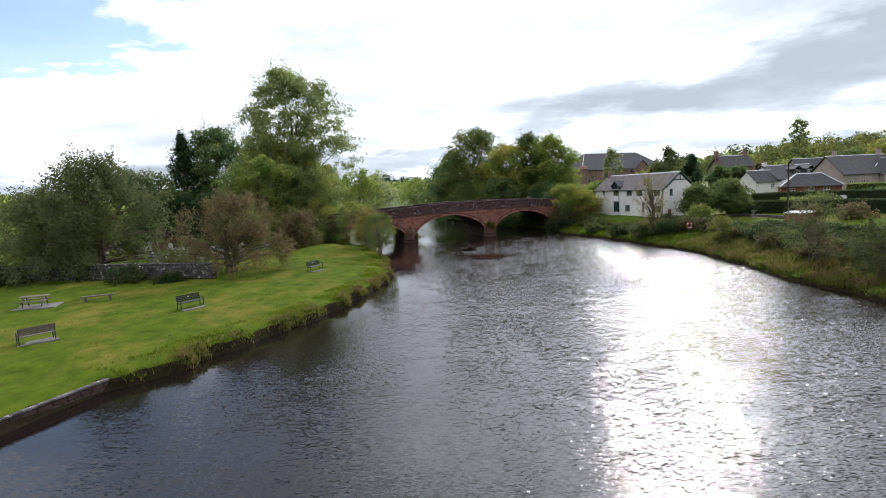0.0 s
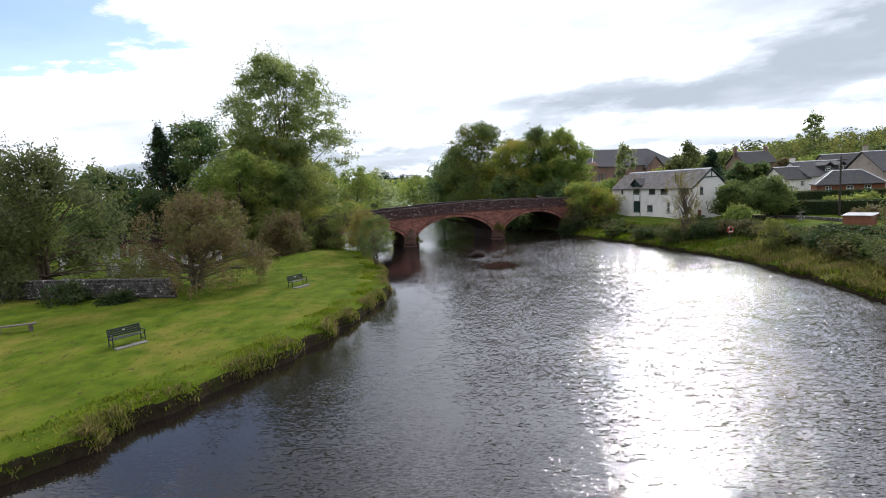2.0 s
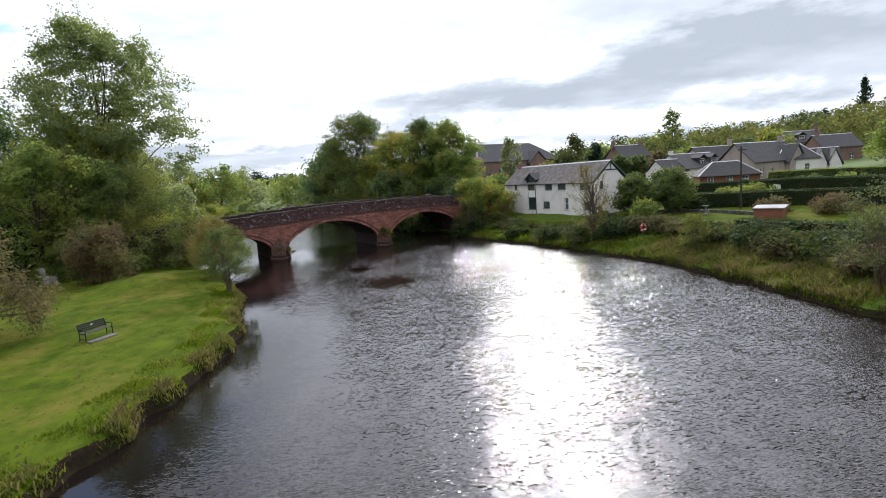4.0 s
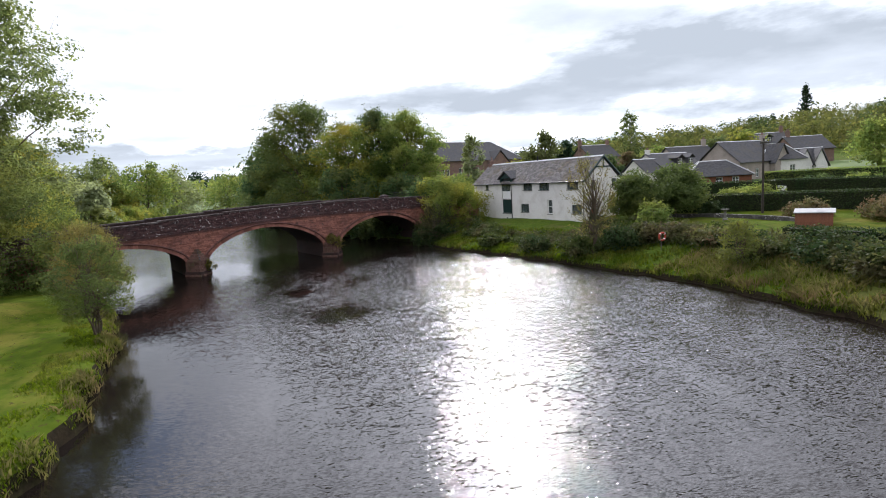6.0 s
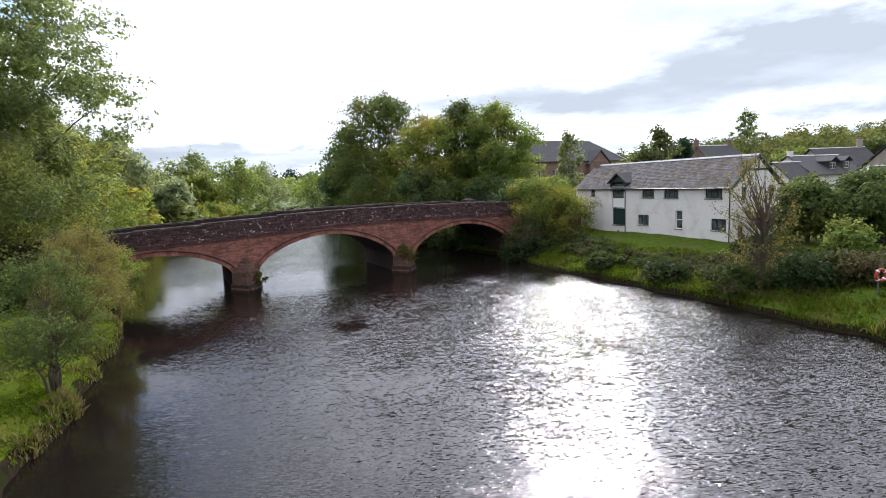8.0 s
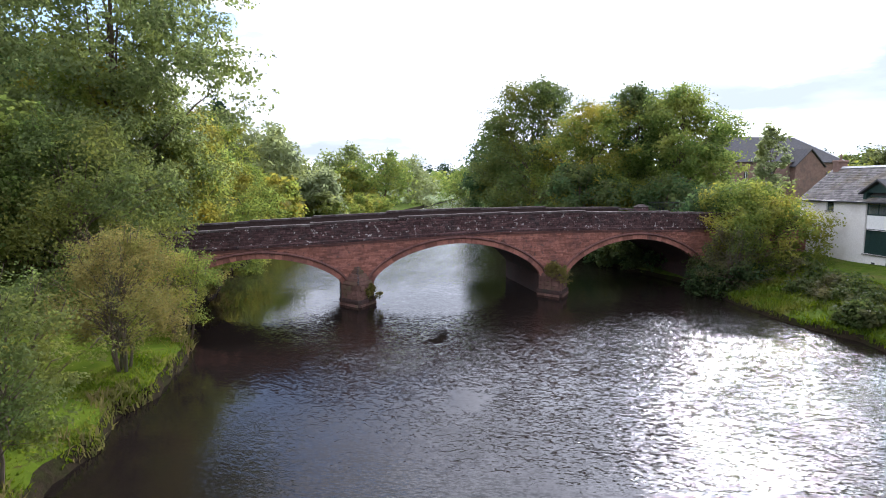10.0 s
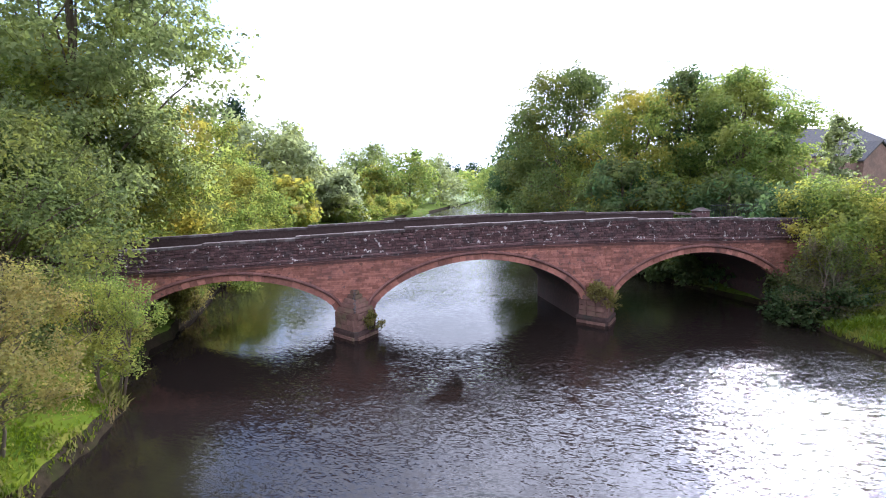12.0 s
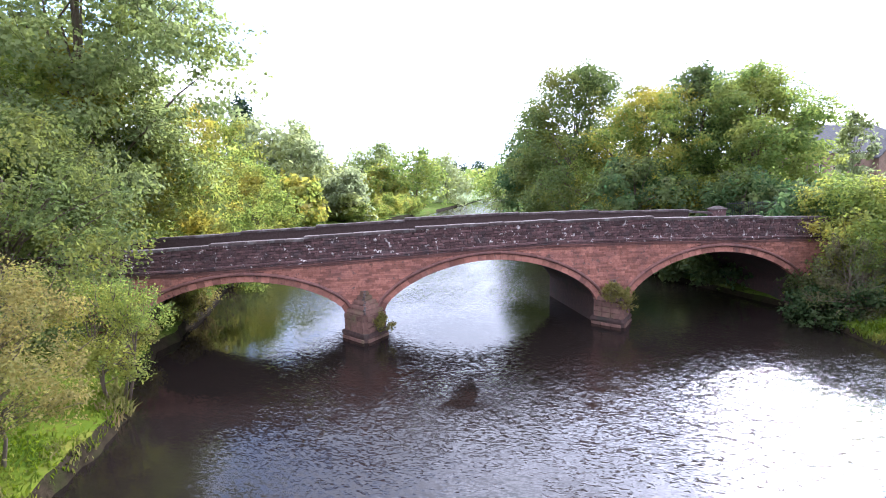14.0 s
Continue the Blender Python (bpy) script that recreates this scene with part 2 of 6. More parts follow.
        w = N("ShaderNodeVectorMath"); w.operation = "MULTIPLY"; w.inputs[1].default_value = (0.95 * amount * WAVE, 1.05 * amount * WAVE, 0)
        L(c.outputs[0], w.inputs[0]); slopes.append(w)
    tot = slopes[0]
    for w in slopes[1:]:
        both = N("ShaderNodeVectorMath"); both.operation = "ADD"; L(tot.outputs[0], both.inputs[0]); L(w.outputs[0], both.inputs[1]); tot = both
    sc2 = N("ShaderNodeVectorMath"); sc2.operation = "SCALE"; L(tot.outputs[0], sc2.inputs[0]); L(k.outputs[0], sc2.inputs["Scale"])
    up = N("ShaderNodeVectorMath"); up.operation = "ADD"; up.inputs[1].default_value = (0, 0, 1); L(sc2.outputs[0], up.inputs[0])
    nn = N("ShaderNodeVectorMath"); nn.operation = "NORMALIZE"; L(up.outputs[0], nn.inputs[0])
    L(nn.outputs[0], p.inputs["Normal"])
    return m


WAVE = 1.1
WATER = water_mat()
LAWN = surface("mown_grass", (0.034, 0.058, 0.005), (0.078, 0.105, 0.009), (0.115, 0.108, 0.02), (0.05, 0.044, 0.014), 0.9, 0.28, 0.95, 1.0, 0.1, 0.02, stretch=(1.15, 0.75, 1))
ROUGH_GRASS = surface("rough_grass", (0.04, 0.072, 0.008), (0.078, 0.108, 0.014), (0.09, 0.088, 0.026), (0.03, 0.032, 0.01), 1.8, 0.25, 0.95, 1.0, 0.2, 0.03)
EARTH = surface("bank_earth", (0.012, 0.010, 0.006), (0.026, 0.02, 0.012), (0.018, 0.022, 0.006), None, 4, 0.8, 0.95, 0.8, 0.12, 0.02)
FIELD = surface("far_field", (0.06, 0.10, 0.02), (0.10, 0.14, 0.03), (0.13, 0.13, 0.05), None, 0.02, 0.006, 0.95, 0)
RED_STONE = surface("red_sandstone", (0.21, 0.088, 0.062), (0.3, 0.135, 0.10), (0.16, 0.075, 0.062), (0.13, 0.075, 0.062), 5, 0.9, 0.9, 0.5, 0.02, 0.2, per=0.3, island=0.3)
PURPLE_STONE = surface("purple_rubble", (0.058, 0.032, 0.032), (0.115, 0.066, 0.062), (0.05, 0.04, 0.04), (0.38, 0.34, 0.32), 6, 1.4, 0.92, 0.6, 0.03, 0.2, per=0.35, island=0.35)
COPE_STONE = surface("cope_stone", (0.045, 0.032, 0.03), (0.08, 0.06, 0.055), (0.13, 0.12, 0.113), None, 5, 1.8, 0.9, 0.5, 0.02, 0.2, per=0.25)
MORTAR = surface("dark_mortar", (0.035, 0.024, 0.022), (0.06, 0.04, 0.036), None, None, 8, 1, 0.95, 0.5, 0.02, 0.1)
RED_DARK = surface("dark_red_sandstone", (0.115, 0.055, 0.046), (0.165, 0.08, 0.066), (0.095, 0.052, 0.048), None, 5, 0.9, 0.9, 0.5, 0.02, 0.2, per=0.2)
PIER_STONE = surface("pier_stone", (0.095, 0.052, 0.042), (0.16, 0.09, 0.07), (0.085, 0.078, 0.04), None, 4, 1.0, 0.9, 0.7, 0.05, 0.2, per=0.2)
BARK = surface("bark", (0.07, 0.05, 0.035), (0.13, 0.10, 0.075), (0.10, 0.105, 0.06), None, 7, 1.2, 0.95, 0.8, 0.04, 0.1, stretch=(1, 1, 0.3))
WHITE_WALL = surface("white_harl", (0.62, 0.60, 0.57), (0.72, 0.70, 0.67), (0.55, 0.52, 0.48), None, 9, 0.5, 0.92, 0.35, 0.015, 0.2)
SLATE = surface("grey_slate", (0.045, 0.045, 0.049), (0.085, 0.083, 0.086), (0.075, 0.07, 0.06), None, 3, 0.7, 0.85, 0.4, 0.01, 0.2, per=0.2, island=0.25)
ASPHALT = surface("asphalt", (0.045, 0.045, 0.047), (0.065, 0.063, 0.06), (0.08, 0.075, 0.07), None, 12, 0.5, 0.9, 0.3, 0.01)
LEAF = {
    "green": leaf_mat("leaf_green", (0.065, 0.099, 0.025), (0.122, 0.157, 0.041), (0.168, 0.179, 0.045)),
    "dark": leaf_mat("leaf_dark", (0.03, 0.058, 0.022), (0.062, 0.09, 0.032), (0.09, 0.1, 0.032)),
    "willow": leaf_mat("leaf_willow", (0.058, 0.07, 0.026), (0.1, 0.108, 0.045), (0.075, 0.09, 0.024), 0.25, 0.36),
    "sallow": leaf_mat("leaf_sallow", (0.12, 0.14, 0.068), (0.178, 0.2, 0.1), (0.165, 0.18, 0.06), 0.2, 0.5),
    "ash": leaf_mat("leaf_ash", (0.05, 0.07, 0.02), (0.085, 0.109, 0.034), (0.1, 0.105, 0.024), 0.22, 0.45),
    "yellow": leaf_mat("leaf_yellowing", (0.075, 0.108, 0.026), (0.14, 0.16, 0.036), (0.2, 0.17, 0.032)),
    "rust": leaf_mat("leaf_rust", (0.084, 0.078, 0.031), (0.131, 0.085, 0.044), (0.094, 0.104, 0.03), 0.35, 0.32),
    "poplar": leaf_mat("leaf_poplar", (0.086, 0.113, 0.042), (0.152, 0.173, 0.07), (0.138, 0.16, 0.046)),
    "spruce": leaf_mat("leaf_spruce", (0.016, 0.035, 0.017), (0.03, 0.055, 0.022), (0.035, 0.05, 0.02), 0.3, 0.2),
    "hedge": leaf_mat("leaf_hedge", (0.018, 0.035, 0.01), (0.032, 0.051, 0.017), (0.046, 0.053, 0.017), 0.4, 0.25),
}


GLASS = node_mat("window_glass")[0]
GLASS.node_tree.nodes["Principled BSDF"].inputs["Base Color"].default_value = (0.35, 0.4, 0.4, 1)
GLASS.node_tree.nodes["Principled BSDF"].inputs["Roughness"].default_value = 0.03
GLASS.node_tree.nodes["Principled BSDF"].inputs["Transmission Weight"].default_value = 0.85
WHITE_PAINT = surface("white_paint", (0.7, 0.7, 0.68), (0.8, 0.8, 0.78), None, None, 8, 1, 0.5, 0.1, 0.005)
DARK_PAINT = surface("dark_green_paint", (0.012, 0.03, 0.028), (0.02, 0.045, 0.04), None, None, 8, 1, 0.45, 0.1, 0.005)
DARK_METAL = surface("black_metal", (0.012, 0.013, 0.015), (0.025, 0.026, 0.028), None, None, 12, 1, 0.45, 0.15, 0.003, 0.4)
LEAD = surface("pale_lead", (0.45, 0.45, 0.45), (0.6, 0.6, 0.6), (0.35, 0.35, 0.36), None, 3, 0.8, 0.6, 0.1, 0.005)
BROWN_WOOD = surface("brown_stained_wood", (0.16, 0.06, 0.035), (0.22, 0.09, 0.05), (0.13, 0.06, 0.04), None, 9, 1.2, 0.8, 0.3, 0.008, per=0.15, stretch=(1, 1, 0.2))
GREY_WOOD = surface("weathered_wood", (0.085, 0.072, 0.06), (0.145, 0.125, 0.1), (0.105, 0.1, 0.08), None, 8, 1.2, 0.85, 0.4, 0.01, per=0.2, stretch=(0.3, 1, 1))
POLE_WOOD = surface("tarred_pole", (0.03, 0.024, 0.02), (0.055, 0.045, 0.035), None, None, 6, 1, 0.85, 0.3, 0.01)
CONCRETE = surface("pale_concrete", (0.132, 0.128, 0.115), (0.172, 0.164, 0.147), (0.098, 0.098, 0.081), None, 7, 1.2, 0.9, 0.3, 0.01)
DRY_STONE = surface("dry_stone", (0.042, 0.038, 0.036), (0.091, 0.084, 0.078), (0.14, 0.133, 0.122), (0.34, 0.33, 0.3), 5, 2.2, 0.92, 0.6, 0.03, 0.2, per=0.4, island=0.4)
GRAVE_STONE = surface("grave_stone", (0.22, 0.21, 0.2), (0.34, 0.33, 0.31), (0.17, 0.18, 0.13), None, 5, 1.5, 0.85, 0.4, 0.02, per=0.35)
BROWN_STONE = surface("brown_stone", (0.16, 0.1, 0.08), (0.23, 0.15, 0.12), (0.13, 0.095, 0.08), None, 2.5, 0.5, 0.9, 0.5, 0.04)
TAN_HARL = surface("tan_harl", (0.28, 0.24, 0.21), (0.36, 0.31, 0.275), (0.24, 0.21, 0.185), None, 8, 0.6, 0.92, 0.3, 0.015)
ORANGE = surface("orange_plastic", (0.3, 0.045, 0.025), (0.38, 0.07, 0.038), None, None, 10, 1, 0.5, 0.05, 0.003)
FELT = surface("pale_felt", (0.315, 0.315, 0.315), (0.39, 0.39, 0.383), (0.27, 0.27, 0.262), None, 4, 0.7, 0.85, 0.3, 0.01)
RUBBER = surface("rubber", (0.015, 0.015, 0.015), (0.025, 0.025, 0.025), None, None, 20, 1, 0.8, 0.1, 0.002)
CAR_SILVER = surface("silver_car_paint", (0.42, 0.43, 0.45), (0.46, 0.47, 0.49), None, None, 30, 1, 0.25, 0, 0.001, 0.5, metal=0.6)
CAR_WHITE = surface("white_car_paint", (0.66, 0.66, 0.66), (0.7, 0.7, 0.7), None, None, 30, 1, 0.25, 0, 0.001, 0.5)
# dark stone of pier feet and river wall; also holds the barrels' painted shade
DAMP_SHADE_STONE = surface("damp_shade_stone", (0.042, 0.026, 0.023), (0.07, 0.04, 0.034), (0.035, 0.032, 0.024), None, 5, 0.9, 0.85, 0.5, 0.03, 0.25, per=0.2)
RED_CORE = surface("red_mortar", (0.1, 0.045, 0.036), (0.14, 0.062, 0.05), (0.085, 0.042, 0.036), None, 5, 0.9, 0.95, 0.4, 0.02, 0.1)
GRASS_BLADE = leaf_mat("grass_blade", (0.036, 0.06, 0.005), (0.072, 0.096, 0.011), (0.102, 0.102, 0.022), 0.5, 0.5)
DRY_BLADE = leaf_mat("dry_grass_blade", (0.066, 0.076, 0.017), (0.115, 0.104, 0.036), (0.12, 0.09, 0.04), 0.3, 0.4)
LEAF["bramble"] = leaf_mat("leaf_bramble", (0.032, 0.05, 0.013), (0.06, 0.07, 0.022), (0.07, 0.06, 0.026), 0.45, 0.4)
LEAF["woods"] = leaf_mat("leaf_far_woods", (0.05, 0.062, 0.018), (0.105, 0.1, 0.028), (0.026, 0.042, 0.015), 0.05, 0.55)
LEAF["pale"] = leaf_mat("leaf_pale", (0.118, 0.104, 0.03), (0.162, 0.136, 0.042), (0.1, 0.108, 0.024), 0.5, 0.45)


# ---- geometry helpers ----
class Geo:
    """Gathers vertices and faces; makes one mesh."""
    def __init__(self):
        self.v, self.f, self.n, self.smooth = [], [], 0, False

    def add(self, verts, faces):
        n = self.n
        self.v.append(np.asarray(verts, dtype=np.float64).reshape(-1, 3))
        self.f.extend([tuple(i + n for i in q) for q in faces])
        self.n += len(self.v[-1])
        return self

    def box(self, x0, x1, y0, y1, z0, z1, m=None, bevel=0.0):
        if bevel:
            b = bevel
            ring = lambda z, i: [(x0 + i, y0 + i, z), (x1 - i, y0 + i, z), (x1 - i, y1 - i, z), (x0 + i, y1 - i, z)]
            vs = ring(z0, 0) + ring(z1 - b, 0) + ring(z1, b)
            fs = [(3, 2, 1, 0)] + [(i, (i + 1) % 4, 4 + (i + 1) % 4, 4 + i) for i in range(4)] + [(4 + i, 4 + (i + 1) % 4, 8 + (i + 1) % 4, 8 + i) for i in range(4)] + [(8, 9, 10, 11)]
        else:
            vs = [(x, y, z) for z in (z0, z1) for x, y in ((x0, y0), (x1, y0), (x1, y1), (x0, y1))]
            fs = [(3, 2, 1, 0), (4, 5, 6, 7), (0, 1, 5, 4), (1, 2, 6, 5), (2, 3, 7, 6), (3, 0, 4, 7)]
        if m is not None:
            vs = [m @ Vector(v) for v in vs]
        return self.add(vs, fs)

    def tube(self, pts, radii, sides=6, cap=True):
        pts = [Vector(p) for p in pts]
        vs, k = [], sides
        for i, p in enumerate(pts):
            d = (pts[min(i + 1, len(pts) - 1)] - pts[max(i - 1, 0)]).normalized()
            a = d.cross(Vector((0.31, 0.95, 0.05))).normalized() if abs(d.y) < 0.9 else d.cross(Vector((1, 0, 0))).normalized()
            b = d.cross(a)
            vs += [p + (a * math.cos(6.28319 * j / k) + b * math.sin(6.28319 * j / k)) * radii[i] for j in range(k)]
        fs = [(i * k + j, i * k + (j + 1) % k, (i + 1) * k + (j + 1) % k, (i + 1) * k + j) for i in range(len(pts) - 1) for j in range(k)]
        if cap:
            fs += [tuple(range(k))[::-1], tuple(range((len(pts) - 1) * k, len(pts) * k))]
        return self.add(vs, fs)

    def prism(self, outline, y0, y1, m=None):
        """Outline of (x, z) points drawn out from y0 to y1."""
        k = len(outline)
        vs = [(x, y0, z) for x, z in outline] + [(x, y1, z) for x, z in outline]
        if m is not None:
            vs = [m @ Vector(v) for v in vs]
        fs = [tuple(range(k)), tuple(range(2 * k - 1, k - 1, -1))] + [((i + 1) % k, i, k + i, k + (i + 1) % k) for i in range(k)]
        return self.add(vs, fs)

    def mesh(self, name):
        me = bpy.data.meshes.new(name)
        vs = np.concatenate(self.v) if self.v else np.zeros((0, 3))
        me.from_pydata(vs, [], self.f)
        if self.smooth:
            me.polygons.foreach_set("use_smooth", [True] * len(me.polygons))
        me.update()
        return me


def part(name, geo, material, parent, label=""):
    me = geo if isinstance(geo, bpy.types.Mesh) else geo.mesh(name)
    if material is not None and not me.materials:
        me.materials.append(material)
    ob = new(name, me)
    ob.parent = parent
    return tagged(ob, label)


def thing(name, m, label, category, group="", kind=""):
    ob = new(name)
    ob.empty_display_size = 0.3
    ob.matrix_basis = m
    return tagged(ob, label, category, group, kind)


def solid(name, geo, material, m, label, category, group="", kind=""):
    me = geo.mesh(name)
    me.materials.append(material)
    ob = new(name, me)
    ob.matrix_basis = m
    return tagged(ob, label, category, group, kind)


def leaves_mesh(name, c, nrm, size, rng, long=1.0):
    """One small leaf-spray quad for each centre, facing about nrm."""
    n = len(c)
    r = rng.normal(size=(n, 3))
    a = np.cross(nrm, r); a /= np.linalg.norm(a, axis=1, keepdims=True) + 1e-9
    b = np.cross(nrm, a); b /= np.linalg.norm(b, axis=1, keepdims=True) + 1e-9
    s = size[:, None]
    v = np.stack([c - a * s * 0.5 * long, c - b * s * 0.32 + nrm * s * 0.08, c + a * s * 0.5 * long, c + b * s * 0.32 + nrm * s * 0.08], 1).reshape(-1, 3)
    me = bpy.data.meshes.new(name)
    me.vertices.add(4 * n); me.loops.add(4 * n); me.polygons.add(n)
    me.vertices.foreach_set("co", v.ravel())
    me.loops.foreach_set("vertex_index", np.arange(4 * n))
    me.polygons.foreach_set("loop_start", np.arange(n) * 4)
    me.update(calc_edges=True)
    return me


ENVELOPE = {
    "round": lambda h: np.sqrt(np.clip(1 - (2 * h - 0.85) ** 2 / 1.42, 0.05, 1)),
    "tall": lambda h: np.clip(np.sin(np.pi * np.clip(h * 0.86 + 0.1, 0, 1)), 0.05, 1) ** 0.7,
    "cone": lambda h: np.clip(1.02 - h, 0.03, 1) ** 0.9,
    "spread": lambda h: np.clip(0.55 + 1.1 * h - 1.35 * h * h, 0.1, 1),
    "dome": lambda h: np.sqrt(np.clip(1.03 - h ** 1.7, 0.05, 1)),
    "column": lambda h: np.clip(np.sin(np.pi * np.clip(h * 0.9 + 0.08, 0, 1)), 0.05, 1) ** 0.5,
}


def clump_points(rng, shape, height, bare, radius, clumps, csize):
    h = (np.arange(clumps) + rng.random(clumps)) / clumps
    ang = rng.random(clumps) * 2 * np.pi
    rho = ENVELOPE[shape](h) * radius * np.clip(0.12 + 0.9 * rng.random(clumps) ** 0.55, 0, 1.0)
    lop = 1 + 0.16 * np.sin(ang * 2 + rng.random() * 6) + 0.14 * np.sin(ang * 3 + rng.random() * 6)
    c = np.stack([np.cos(ang) * rho * lop, np.sin(ang) * rho * lop, bare + h * (height - bare) * 0.97], 1)
    r = csize * (0.65 + 0.7 * rng.random(clumps))
    c[:, 2] -= r * 0.4 * h
    return c, r


def foliage(rng, c, r, leaves, leaf, droop=0.0, flat=0.75):
    # each clump is a handful of flattened sprays, so that boughs part and show the dark between
    w = r ** 2
    k = rng.choice(len(c), size=leaves, p=w / w.sum())
    n = 11
    way = rng.normal(size=(len(c), n, 3)); way /= np.linalg.norm(way, axis=2, keepdims=True)
    far = 0.3 + 0.85 * rng.random((len(c), n)) ** 0.7
    q = rng.integers(n, size=leaves)
    d = way[k, q]
    pos = c[k] + d * (far[k, q] * r[k])[:, None] * np.array([1, 1, flat])
    pos += rng.normal(size=(leaves, 3)) * (r[k] * 0.27)[:, None] * np.array([1, 1, 0.55])
    pos[:, 2] -= droop * r[k] * rng.random(leaves) ** 2 * 1.5
    nrm = d * 0.6 + np.array([0, 0, 0.5]) + rng.normal(size=(leaves, 3)) * 0.45
    nrm /= np.linalg.norm(nrm, axis=1, keepdims=True)
    return pos, nrm, leaf * (0.6 + 0.8 * rng.random(leaves))


def wood(rng, c, height, bare, girth, lean=(0, 0), stems=1, limbs=28, share=0.8):
    """Trunk (or stems) with limbs to the clump centres."""
    g = Geo(); g.smooth = True
    for s in range(stems):
        off = Vector((0, 0, 0)) if stems == 1 else Vector((rng.uniform(-0.3, 0.3), rng.uniform(-0.3, 0.3), 0))
        tip = Vector((lean[0] + off.x * 3, lean[1] + off.y * 3, height * share))
        pts = [off * (1 - t) + tip * t + Vector((rng.normal(), rng.normal(), 0)) * 0.02 * height * (0 < t < 1) for t in np.linspace(0, 1, 7)]
        pts[0] = off - Vector((0, 0, 0.3))
        rad = [girth * (1.35 if i == 0 else 1) * (1 - 0.9 * t) for i, t in enumerate(np.linspace(0, 1, 7))]
        g.tube(pts, rad, 8)
        every = max(1, len(c) // max(limbs, 1))
        order = [i for i in range(len(c)) if i % stems == s and (i // stems) % every == 0]
        for i in order:
            e = Vector(c[i])
            t = min(0.92, max(0.12, (e.z / max(height * share, 0.1)) * (0.45 + 0.25 * rng.random())))
            q = t * 6; a = int(q)
            st = pts[a].lerp(pts[min(a + 1, 6)], q - a)
            mid = st.lerp(e, 0.5) + Vector((rng.normal(), rng.normal(), 1.2 + rng.normal())) * 0.045 * height * 0.5
            r0 = min(girth * (1 - 0.9 * t) * 0.55, 0.0095 * (e - st).length + 0.012)
            g.tube([st, st.lerp(mid, 0.6), mid, e.lerp(mid, 0.35), e], [r0, r0 * 0.8, r0 * 0.6, r0 * 0.35, r0 * 0.12], 5, False)
    return g


def tree(name, at, height, radius, label, category="tree", shape="round", bare=2.0, clumps=60, csize=1.4, leaves=14000, leaf=0.34, kind_of="green", girth=0.3, seed=1, droop=0.0, stems=1, limbs=28, lean=(0, 0), group="", flat=0.75, shoots=60):
    rng = np.random.default_rng(seed)
    t = thing(name, pose(*at, rz=0), label, category, group)
    leaves, leaf = int(leaves * 0.88), leaf * 1.0
    c, r = clump_points(rng, shape, height, bare, radius, clumps, csize)
    c[:, 0] += lean[0] * c[:, 2] / height; c[:, 1] += lean[1] * c[:, 2] / height
    wd = wood(rng, c, height, bare, girth, lean, stems, limbs)
    pos, nrm, size = foliage(rng, c, r, leaves, leaf, droop, flat)
    if shoots:
        # thin shoots that stand out of the crown, with leaves along them
        g, P = Geo(), []
        mid = np.array([lean[0] * 0.5, lean[1] * 0.5, bare + 0.3 * (height - bare)])
        for i in rng.choice(len(c), shoots):
            out = c[i] - mid; out /= np.linalg.norm(out) + 1e-6
            out = out + np.array([0, 0, 0.7]) + rng.normal(size=3) * 0.25; out /= np.linalg.norm(out)
            a = c[i]
            ln = (0.07 + 0.1 * rng.random()) * height * 0.6 + r[i] * 0.6
            b_ = a + out * ln
            g.tube([a, (a + b_) / 2 + rng.normal(size=3) * 0.05 * ln, b_], [0.022, 0.014, 0.006], 3, False)
            k = int(6 + 14 * rng.random())
            P.append(a + (b_ - a) * rng.random((k, 1)) + rng.normal(size=(k, 3)) * leaf * 0.6)
        tagged(part("twig_spray", g, BARK, t), kind="stuff")
        P = np.concatenate(P)
        q = rng.normal(size=P.shape); q /= np.linalg.norm(q, axis=1, keepdims=True)
        pos, nrm, size = np.concatenate([pos, P]), np.concatenate([nrm, q]), np.concatenate([size, leaf * (0.5 + 0.7 * rng.random(len(P)))])
    part("trunk", wd, BARK, t)
    part("crown", leaves_mesh("crown", pos, nrm, size, rng), LEAF[kind_of], t)
    return t


# ---- ground ----
LEFT = [(-400, -40), (0, -21.5), (14, -18.2), (18.9, -17.2), (19.6, -16.4), (22, -15), (25.4, -14.3), (28.7, -12.9), (32, -11.4), (38, -10.6), (43, -9.6), (48, -9.5), (54, -10.4), (59, -11.7), (62, -12.4), (68, -14.6), (72, -16), (76, -17.9), (80, -21.5), (84, -23.6), (90, -26.2), (100, -32), (130, -41), (180, -47.5), (200, -46.5), (262, -51), (420, -64), (3000, -300)]
RIGHT = [(-400, 44), (0, 30), (33, 26.8), (42, 25.3), (50, 25.1), (55, 24.9), (60, 24.5), (66, 23.2), (70, 21.6), (77, 19.4), (85, 16), (89, 14), (93, 12.6), (101, 11), (110, 5), (130, -5), (160, -17), (229, -32), (262, -34), (420, -40), (3000, -250)]


def shore(table, y):
    ys, xs = zip(*table)
    return np.interp(y, ys, xs)


def rise(d, steps):
    ds, zs = zip(*steps)
    return np.interp(d, ds, zs)


def bank_wobble(y):
    """Small bays and noses of the worn bank."""
    return (0.3 * np.sin(y * 0.9) * np.sin(y * 0.37 + 1) + 0.15 * np.sin(y * 1.7 + 2) + 0.07 * np.sin(y * 4.3)) * np.interp(y, [20, 22, 88, 92], [0, 1, 1, 0])


